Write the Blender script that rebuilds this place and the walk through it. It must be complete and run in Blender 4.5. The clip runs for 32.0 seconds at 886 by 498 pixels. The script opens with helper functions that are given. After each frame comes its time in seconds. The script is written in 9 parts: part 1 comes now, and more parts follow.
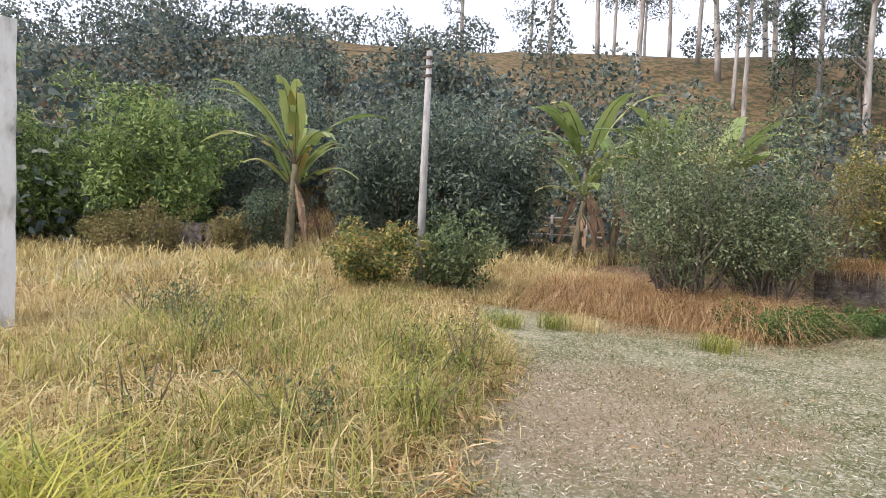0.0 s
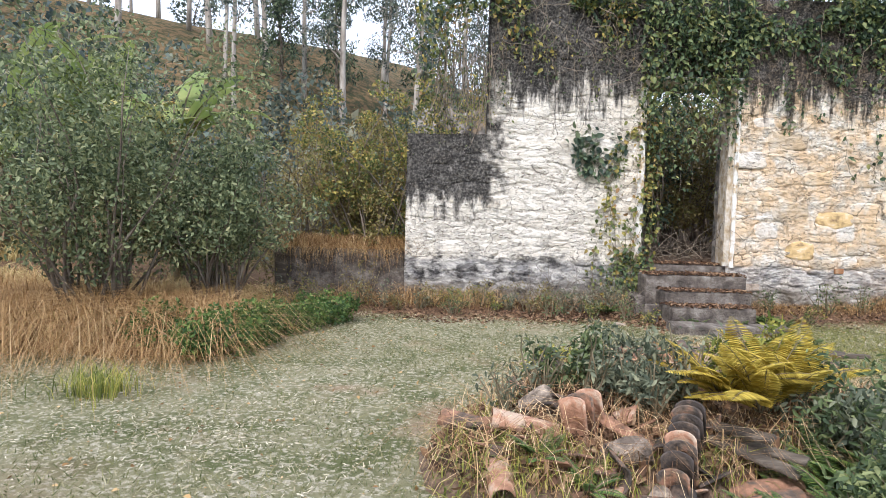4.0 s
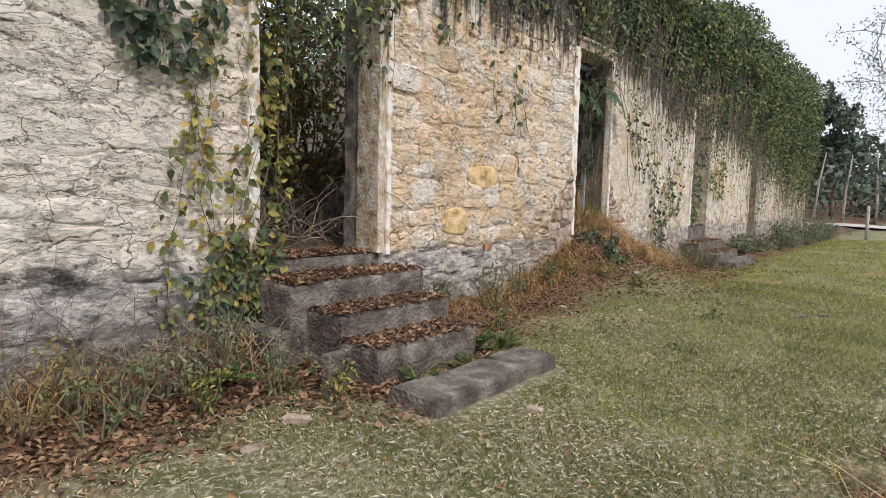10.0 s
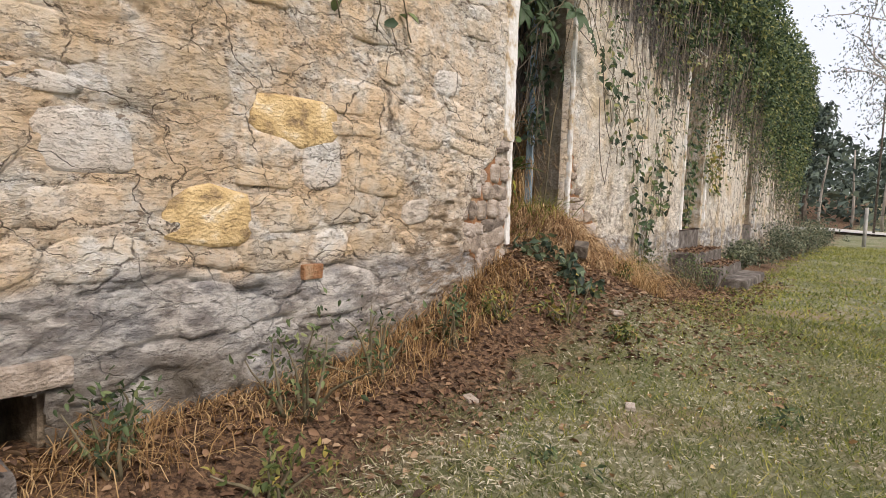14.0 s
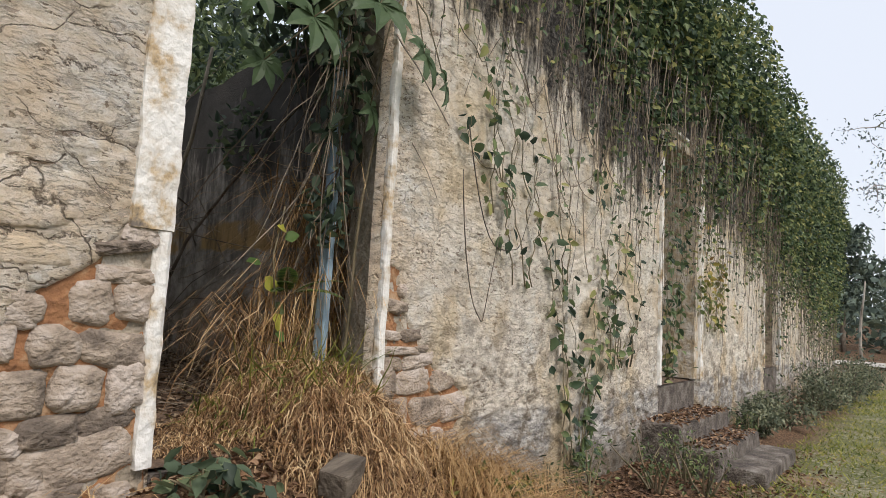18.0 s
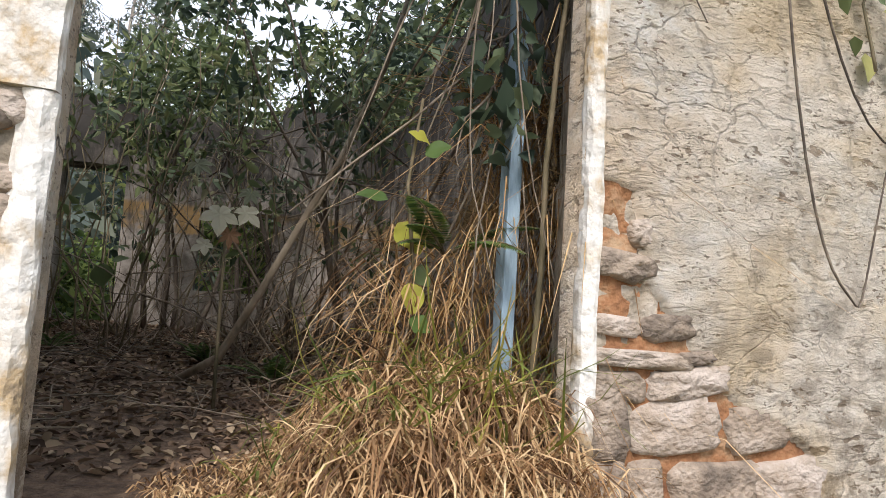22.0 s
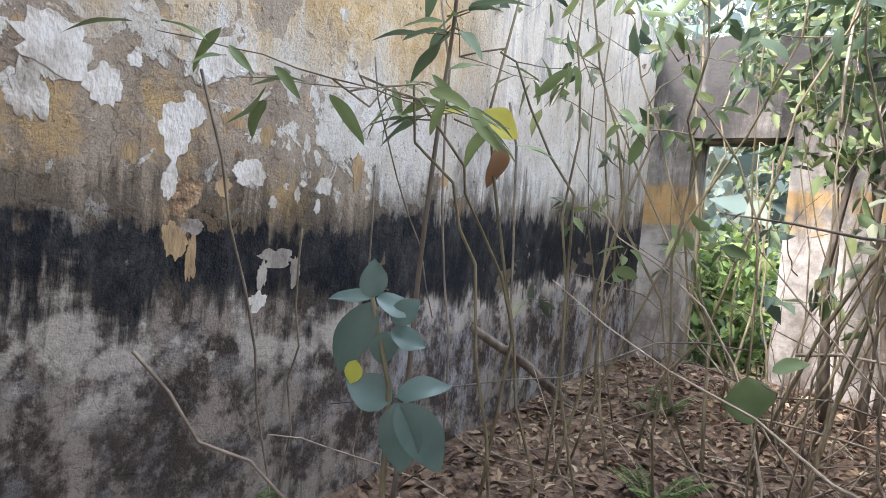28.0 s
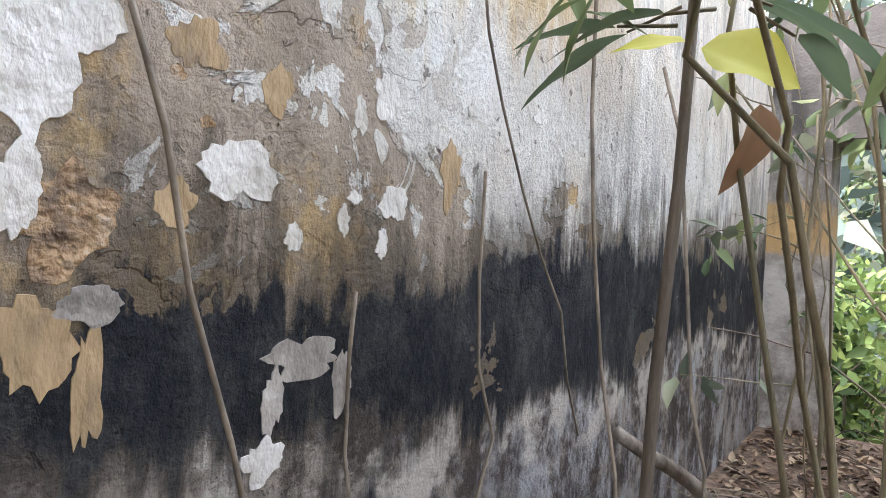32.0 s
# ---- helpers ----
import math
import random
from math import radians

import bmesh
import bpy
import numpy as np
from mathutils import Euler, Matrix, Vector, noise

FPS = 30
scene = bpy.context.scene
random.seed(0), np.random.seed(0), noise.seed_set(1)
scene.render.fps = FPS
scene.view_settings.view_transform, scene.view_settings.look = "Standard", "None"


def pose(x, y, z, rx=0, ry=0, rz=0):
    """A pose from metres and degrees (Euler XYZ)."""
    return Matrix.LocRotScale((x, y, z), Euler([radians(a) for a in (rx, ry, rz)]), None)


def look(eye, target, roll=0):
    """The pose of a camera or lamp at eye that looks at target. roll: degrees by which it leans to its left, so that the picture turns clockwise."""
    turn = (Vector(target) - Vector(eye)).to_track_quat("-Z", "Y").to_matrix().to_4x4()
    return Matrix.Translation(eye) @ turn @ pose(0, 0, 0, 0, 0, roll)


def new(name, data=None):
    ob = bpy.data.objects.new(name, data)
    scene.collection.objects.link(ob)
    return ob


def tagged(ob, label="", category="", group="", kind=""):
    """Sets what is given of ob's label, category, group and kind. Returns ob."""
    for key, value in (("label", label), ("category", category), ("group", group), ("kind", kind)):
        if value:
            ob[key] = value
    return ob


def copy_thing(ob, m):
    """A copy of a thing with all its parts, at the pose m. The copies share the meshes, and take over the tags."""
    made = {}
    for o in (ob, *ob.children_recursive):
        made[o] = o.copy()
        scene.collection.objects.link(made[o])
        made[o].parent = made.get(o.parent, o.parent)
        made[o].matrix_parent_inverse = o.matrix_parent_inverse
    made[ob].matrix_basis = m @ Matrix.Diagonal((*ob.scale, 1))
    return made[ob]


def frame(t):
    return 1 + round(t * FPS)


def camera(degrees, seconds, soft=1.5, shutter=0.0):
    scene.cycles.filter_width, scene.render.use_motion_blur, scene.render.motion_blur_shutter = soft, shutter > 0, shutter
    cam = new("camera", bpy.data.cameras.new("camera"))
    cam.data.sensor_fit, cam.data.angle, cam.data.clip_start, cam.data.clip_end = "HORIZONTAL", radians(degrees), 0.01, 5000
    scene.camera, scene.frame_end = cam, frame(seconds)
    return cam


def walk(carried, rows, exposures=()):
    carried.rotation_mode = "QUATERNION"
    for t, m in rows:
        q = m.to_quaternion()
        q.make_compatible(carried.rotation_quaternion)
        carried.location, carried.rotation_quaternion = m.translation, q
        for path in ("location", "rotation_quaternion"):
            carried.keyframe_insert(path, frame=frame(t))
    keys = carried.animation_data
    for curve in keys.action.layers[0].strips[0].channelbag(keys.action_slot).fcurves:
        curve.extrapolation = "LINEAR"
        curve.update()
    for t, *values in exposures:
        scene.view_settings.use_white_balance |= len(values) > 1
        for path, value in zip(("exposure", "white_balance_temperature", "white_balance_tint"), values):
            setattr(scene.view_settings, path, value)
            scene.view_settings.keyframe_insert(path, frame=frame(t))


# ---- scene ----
cam = camera(70.5, 32.0, 0.9)
PATH = [
    (0, (0.706, -15.551, 1.828), (-0.633, -14.069, 1.729), 2.2),
    (0.5, (0.736, -15.142, 1.809), (-0.496, -13.569, 1.711), 2.2),
    (1, (0.773, -14.671, 1.777), (-0.187, -12.919, 1.678), 2.2),
    (1.5, (0.762, -14.2, 1.71), (0.022, -12.344, 1.618), 2.2),
    (2, (0.785, -13.712, 1.683), (0.283, -11.778, 1.596), 2.2),
    (2.5, (0.839, -13.17, 1.707), (0.444, -11.212, 1.614), 2.0),
    (3, (0.882, -12.671, 1.711), (0.674, -10.685, 1.609), 1.8),
    (3.5, (0.895, -12.129, 1.717), (0.804, -10.134, 1.605), 1.7),
    (5.5, (-0.423, -9.743, 1.855), (-0.052, -7.781, 1.745), 1.1),
    (6, (-0.471, -9.079, 1.871), (0.068, -7.157, 1.744), 1.0),
    (6.5, (-0.547, -8.523, 1.855), (0.123, -6.642, 1.733), 1.0),
    (7, (-0.519, -7.973, 1.837), (0.343, -6.172, 1.715), 1.4),
    (7.5, (-0.375, -7.361, 1.803), (0.594, -5.615, 1.684), 1.2),
    (8, (-0.201, -6.843, 1.78), (0.933, -5.202, 1.642), 1.3),
    (8.5, (0.08, -6.304, 1.711), (1.388, -4.798, 1.561), 1.5),
    (9, (0.272, -5.721, 1.665), (1.736, -4.37, 1.485), 1.6),
    (9.5, (0.63, -5.225, 1.605), (2.146, -3.933, 1.419), 1.4),
    (10, (0.937, -4.818, 1.573), (2.504, -3.588, 1.4), 1.4),
    (10.5, (1.373, -4.406, 1.482), (3.012, -3.272, 1.319), 1.6),
    (11, (1.884, -4.056, 1.462), (3.54, -2.947, 1.294), 1.5),
    (11.5, (2.387, -3.772, 1.48), (4.095, -2.746, 1.306), 1.6),
    (12, (2.963, -3.627, 1.455), (4.641, -2.55, 1.291), 1.3),
    (12.5, (3.521, -3.433, 1.442), (5.197, -2.355, 1.272), 1.7),
    (13, (4.141, -3.232, 1.399), (5.823, -2.163, 1.235), 1.8),
    (13.5, (4.7, -3.072, 1.399), (6.337, -1.935, 1.238), 2.2),
    (14, (5.222, -3.014, 1.388), (6.853, -1.869, 1.222), 2.0),
    (14.5, (5.818, -3.009, 1.381), (7.444, -1.86, 1.197), 1.7),
    (16.5, (7.991, -2.76, 1.65), (9.508, -1.457, 1.622), 2.7),
    (17, (8.496, -2.74, 1.642), (10.086, -1.531, 1.744), 3.1),
    (17.5, (8.89, -2.647, 1.635), (10.461, -1.42, 1.806), 3.2),
    (18, (9.195, -2.597, 1.648), (10.764, -1.374, 1.855), 3.1),
    (18.5, (9.455, -2.629, 1.641), (10.992, -1.373, 1.886), 3.0),
    (19, (9.577, -2.666, 1.619), (11.079, -1.371, 1.881), 3.1),
    (19.5, (9.734, -2.62, 1.606), (11.243, -1.331, 1.851), 3.3),
    (20, (9.973, -2.531, 1.625), (11.496, -1.257, 1.867), 3.2),
    (20.5, (10.259, -2.448, 1.593), (11.736, -1.121, 1.832), 2.9),
    (21, (10.499, -2.301, 1.568), (11.803, -0.8, 1.785), 3.2),
    (21.5, (10.745, -1.952, 1.563), (11.713, -0.212, 1.751), 3.4),
    (22, (10.986, -1.561, 1.519), (11.628, 0.324, 1.71), 3.6),
    (22.5, (11.079, -1.201, 1.554), (11.367, 0.771, 1.727), 3.2),
    (23, (11.103, -0.827, 1.643), (11.067, 1.168, 1.779), 3.2),
    (23.5, (11.146, -0.451, 1.826), (10.934, 1.536, 1.912), 3.0),
    (24, (11.089, -0.224, 1.918), (10.702, 1.738, 1.969), 3.6),
    (25, (11.031, 0.14, 2.103), (10.284, 1.995, 2.066), 5.5),
    (25.5, (10.912, 0.352, 2.135), (10.041, 2.152, 2.067), 5.9),
    (27.5, (10.608, 0.856, 2.09), (9.498, 2.516, 1.977), 4.9),
    (28, (10.527, 0.988, 2.088), (9.356, 2.606, 1.983), 5.0),
    (28.5, (10.493, 1.035, 2.07), (9.247, 2.595, 1.968), 5.2),
    (29, (10.446, 1.097, 2.062), (9.137, 2.606, 1.971), 5.0),
    (29.5, (10.354, 1.238, 2.075), (8.994, 2.702, 1.999), 4.8),
    (30, (10.255, 1.304, 2.072), (8.865, 2.74, 2.0), 4.3),
    (30.5, (10.061, 1.403, 2.083), (8.734, 2.899, 2.063), 4.6),
    (31, (9.897, 1.434, 2.092), (8.67, 3.013, 2.075), 3.8),
    (31.5, (9.722, 1.583, 2.039), (8.45, 3.126, 2.055), 3.5),
    (32, (9.658, 1.667, 2.077), (8.451, 3.262, 2.082), 3.0),
]
walk(cam, [(t, look(eye, target, roll)) for t, eye, target, roll in PATH],
     [(0, 0.40, 6150, 21), (1, 0.42, 6200, 20), (2, 0.42, 6050, 18), (3, 0.42, 5850, 15), (6, 0.27, 6050, 17), (9, -0.1, 6250, 17), (13, -0.02, 6650, 18), (17, -0.28, 6400, 15), (20, 0.12, 6400, 14), (21, 0.25, 6400, 15), (22.3, 0.38, 6250, 16), (23, 1.0, 6600, 19), (24, 2.2, 6700, 19), (25.5, 2.78, 6450, 19), (28, 2.65, 5850, 17), (32, 2.95, 5950, 17)])
# ---- light ----
world = bpy.data.worlds.new("sky")
scene.world = world
world.use_nodes = True
wn, wl = world.node_tree.nodes, world.node_tree.links
bg = wn["Background"]
sky = wn.new("ShaderNodeTexSky")
sky.sky_type, sky.sun_disc = "NISHITA", False
sky.sun_elevation, sky.sun_rotation = radians(48), radians(200)
sky.air_density, sky.dust_density, sky.ozone_density = 1.0, 6.0, 1.0
haze = wn.new("ShaderNodeMix")
haze.data_type = "RGBA"
haze.inputs["Factor"].default_value = 0.72
haze.inputs["B"].default_value = (9.4, 10.1, 10.7, 1)
wl.new(sky.outputs["Color"], haze.inputs["A"])
wl.new(haze.outputs["Result"], bg.inputs["Color"])
bg.inputs["Strength"].default_value = 0.13
sun_data = bpy.data.lights.new("sun", "SUN")
sun_data.energy, sun_data.angle, sun_data.color = 2.4, radians(12), (1.0, 0.93, 0.83)
sun = new("sun", sun_data)
sun.matrix_world = look((-14, -38, 45), (0, 0, 0))


# ---- mesh helpers ----
def finish(name, verts, faces, material, parent=None, label="", smooth=False):
    """One mesh object from vertices and faces, under a parent if one is given."""
    me = bpy.data.meshes.new(name)
    me.from_pydata([tuple(v) for v in verts], [], [tuple(f) for f in faces])
    me.materials.append(material)
    if smooth:
        me.polygons.foreach_set("use_smooth", [True] * len(me.polygons))
    me.update()
    ob = new(name, me)
    if parent is not None:
        ob.parent = parent
    if label:
        ob["label"] = label
    return ob


def raw(name, verts, faces, material, parent=None, label="", smooth=False):
    """The same for large numpy arrays, all faces with equally many corners."""
    verts, faces = np.asarray(verts, np.float32), np.asarray(faces, np.int32)
    me = bpy.data.meshes.new(name)
    k = faces.shape[1]
    me.vertices.add(len(verts))
    me.vertices.foreach_set("co", verts.ravel())
    me.loops.add(faces.size)
    me.loops.foreach_set("vertex_index", faces.ravel())
    me.polygons.add(len(faces))
    me.polygons.foreach_set("loop_start", np.arange(0, faces.size, k, dtype=np.int32))
    me.polygons.foreach_set("loop_total", np.full(len(faces), k, np.int32))
    if smooth:
        me.polygons.foreach_set("use_smooth", np.ones(len(faces), bool))
    me.materials.append(material)
    me.update(calc_edges=True)
    ob = new(name, me)
    if parent is not None:
        ob.parent = parent
    if label:
        ob["label"] = label
    return ob


def part(name, bm, material, parent=None, label=""):
    me = bpy.data.meshes.new(name)
    bm.to_mesh(me)
    bm.free()
    me.materials.append(material)
    ob = new(name, me)
    if parent is not None:
        ob.parent = parent
    if label:
        ob["label"] = label
    return ob


def empty(name, x, y, z, label="", category="", group="", kind=""):
    ob = new(name)
    ob.empty_display_size = 0.2
    ob.matrix_basis = pose(x, y, z)
    return tagged(ob, label, category, group, kind)


def local(ob, verts):
    """World vertices in the space of an unturned parent."""
    return np.asarray(verts, float) - np.array(ob.location)


def block(x0, x1, y0, y1, z0, z1, rough=0.0, cuts=1, bevel=0.0, seed=0):
    """A box as a bmesh, cut up, bevelled and roughened."""
    rnd = random.Random(seed)
    bm = bmesh.new()
    bmesh.ops.create_cube(bm, size=1)
    for v in bm.verts:
        v.co = Vector((x0 + (v.co.x + 0.5) * (x1 - x0), y0 + (v.co.y + 0.5) * (y1 - y0), z0 + (v.co.z + 0.5) * (z1 - z0)))
    if bevel:
        bmesh.ops.bevel(bm, geom=bm.edges[:], offset=bevel, segments=2, affect="EDGES", profile=0.6)
    if cuts > 1:
        bmesh.ops.subdivide_edges(bm, edges=bm.edges[:], cuts=cuts - 1, use_grid_fill=True)
    if rough:
        off = Vector((rnd.uniform(0, 50), rnd.uniform(0, 50), 0))
        for v in bm.verts:
            n = noise.noise_vector(v.co * 2.2 + off) * rough + noise.noise_vector(v.co * 8 + off) * rough * 0.45
            v.co += n
    return bm


def field(x, y, seed=0.0, octaves=4):
    """Smooth value noise on numpy arrays, about -1 to 1."""
    out, amp, s = 0.0, 1.0, 1.0
    x, y = np.asarray(x, float), np.asarray(y, float)
    for k in range(octaves):
        u, v = x * s + seed * 17.3 + k * 5.1, y * s - seed * 9.7 + k * 3.3
        i, j = np.floor(u), np.floor(v)
        fu, fv = u - i, v - j
        fu, fv = fu * fu * (3 - 2 * fu), fv * fv * (3 - 2 * fv)

        def rnd(a, b):
            n = np.sin(a * 127.1 + b * 311.7 + seed * 74.7) * 43758.5453
            return (n - np.floor(n)) * 2 - 1
        out = out + amp * ((rnd(i, j) * (1 - fu) + rnd(i + 1, j) * fu) * (1 - fv) + (rnd(i, j + 1) * (1 - fu) + rnd(i + 1, j + 1) * fu) * fv)
        amp, s = amp * 0.5, s * 2.0
    return out / 1.6


def bump_hill(x, a, b):
    t = np.clip((x - a) / (b - a), 0, 1)
    return t * t * (3 - 2 * t)


# ---- the lie of the land ----
def ground_z(x, y):
    x, y = np.asarray(x, float), np.asarray(y, float)
    z = 0.018 * field(x * 0.9, y * 0.9, 3) + 0.05 * field(x * 0.15, y * 0.15, 5)
    # gentle rise to the west, and the wooded hill behind
    z = z + 0.55 * bump_hill(-x, 4, 16) * bump_hill(y, -16, 4)
    hill = bump_hill(y * 0.75 - x * 0.62, 14, 56)
    z = z + 20.0 * hill * (1 + 0.16 * field(x * 0.03, y * 0.03, 8)) * bump_hill(-x, -60, -4)
    # the heap of earth and straw at the second doorway, and leaf litter along the wall
    d2 = np.exp(-(((x - 11.25) / 1.7) ** 2)) * bump_hill(y, -2.5, 0.15)
    z = z + 0.78 * d2
    z = z + 0.16 * bump_hill(y, -1.0, 0.0) * (x > -1)
    # the far road lies level, hills beyond it
    far = bump_hill(x, 62, 130)
    z = z + 13 * far * (0.75 + 0.35 * field(x * 0.02, y * 0.02, 2)) * bump_hill(-y, -60, 60)
    return z


def floor_z(x, y):
    """The littered floor inside the ruin."""
    return 1.02 + 0.04 * (np.asarray(y, float) - 2.0) + 0.05 * field(np.asarray(x) * 0.8, np.asarray(y) * 0.8, 11)


# ---- materials ----
def mat(name, colors, scale=6.0, detail=6.0, rough=0.9, bump=0.3, bump_scale=30.0, stretch=(1, 1, 1), spread=(0.3, 0.7), random_amount=0.0, island=0.0, dist=0.02, metal=0.0):
    """A weathered surface: colours spread by noise at two scales, with relief. random_amount varies it from object to object, island from piece to piece."""
    m = bpy.data.materials.new(name)
    m.use_nodes = True
    n, l = m.node_tree.nodes, m.node_tree.links
    b = n["Principled BSDF"]
    b.inputs["Roughness"].default_value = rough
    b.inputs["Metallic"].default_value = metal
    geo = n.new("ShaderNodeNewGeometry")
    mp = n.new("ShaderNodeMapping")
    mp.inputs["Scale"].default_value = stretch
    l.new(geo.outputs["Position"], mp.inputs["Vector"])
    tex = n.new("ShaderNodeTexNoise")
    tex.inputs["Scale"].default_value, tex.inputs["Detail"].default_value, tex.inputs["Roughness"].default_value = scale, detail, 0.62
    l.new(mp.outputs["Vector"], tex.inputs["Vector"])
    ramp = n.new("ShaderNodeValToRGB")
    while len(ramp.color_ramp.elements) < len(colors):
        ramp.color_ramp.elements.new(0.5)
    for k, c in enumerate(colors):
        e = ramp.color_ramp.elements[k]
        e.position = spread[0] + (spread[1] - spread[0]) * k / max(1, len(colors) - 1)
        e.color = (*c, 1)
    fac = tex.outputs["Fac"]
    if random_amount or island:
        info = n.new("ShaderNodeObjectInfo")
        src = info.outputs["Random"] if random_amount else geo.outputs["Random Per Island"]
        amt = random_amount or island
        ma = n.new("ShaderNodeMath")
        ma.operation = "MULTIPLY_ADD"
        l.new(src, ma.inputs[0])
        ma.inputs[1].default_value, ma.inputs[2].default_value = amt, -amt / 2
        ad = n.new("ShaderNodeMath")
        ad.operation = "ADD"
        l.new(fac, ad.inputs[0])
        l.new(ma.outputs[0], ad.inputs[1])
        fac = ad.outputs[0]
    l.new(fac, ramp.inputs["Fac"])
    l.new(ramp.outputs["Color"], b.inputs["Base Color"])
    if bump:
        t2 = n.new("ShaderNodeTexNoise")
        t2.inputs["Scale"].default_value, t2.inputs["Detail"].default_value = bump_scale, 5
        l.new(mp.outputs["Vector"], t2.inputs["Vector"])
        bp = n.new("ShaderNodeBump")
        bp.inputs["Strength"].default_value, bp.inputs["Distance"].default_value = bump, dist
        l.new(t2.outputs["Fac"], bp.inputs["Height"])
        l.new(bp.outputs["Normal"], b.inputs["Normal"])
    m["base"] = 1
    return m


def leafy(name, colors, rough=0.55, through_light=0.3, clump=1.1):
    """Leaves: colour from leaf to leaf and from clump to clump, some light passing through."""
    m = bpy.data.materials.new(name)
    m.use_nodes = True
    n, l = m.node_tree.nodes, m.node_tree.links
    b = n["Principled BSDF"]
    b.inputs["Roughness"].default_value = rough
    b.inputs["Specular IOR Level"].default_value = 0.3
    geo = n.new("ShaderNodeNewGeometry")
    tex = n.new("ShaderNodeTexNoise")
    tex.inputs["Scale"].default_value, tex.inputs["Detail"].default_value = clump, 3
    l.new(geo.outputs["Position"], tex.inputs["Vector"])
    mix = n.new("ShaderNodeMath")
    mix.operation = "MULTIPLY_ADD"
    l.new(tex.outputs["Fac"], mix.inputs[0])
    mix.inputs[1].default_value = 0.9
    ma = n.new("ShaderNodeMath")
    ma.operation = "MULTIPLY_ADD"
    l.new(geo.outputs["Random Per Island"], ma.inputs[0])
    ma.inputs[1].default_value, ma.inputs[2].default_value = 0.85, -0.4
    l.new(ma.outputs[0], mix.inputs[2])
    ramp = n.new("ShaderNodeValToRGB")
    while len(ramp.color_ramp.elements) < len(colors):
        ramp.color_ramp.elements.new(0.5)
    for k, c in enumerate(colors):
        e = ramp.color_ramp.elements[k]
        e.position, e.color = 0.1 + 0.85 * k / max(1, len(colors) - 1), (*c, 1)
    l.new(mix.outputs[0], ramp.inputs["Fac"])
    l.new(ramp.outputs["Color"], b.inputs["Base Color"])
    tr = n.new("ShaderNodeBsdfTranslucent")
    l.new(ramp.outputs["Color"], tr.inputs["Color"])
    mx = n.new("ShaderNodeMixShader")
    mx.inputs["Fac"].default_value = through_light
    l.new(b.outputs[0], mx.inputs[1])
    l.new(tr.outputs[0], mx.inputs[2])
    l.new(mx.outputs[0], n["Material Output"].inputs["Surface"])
    return m


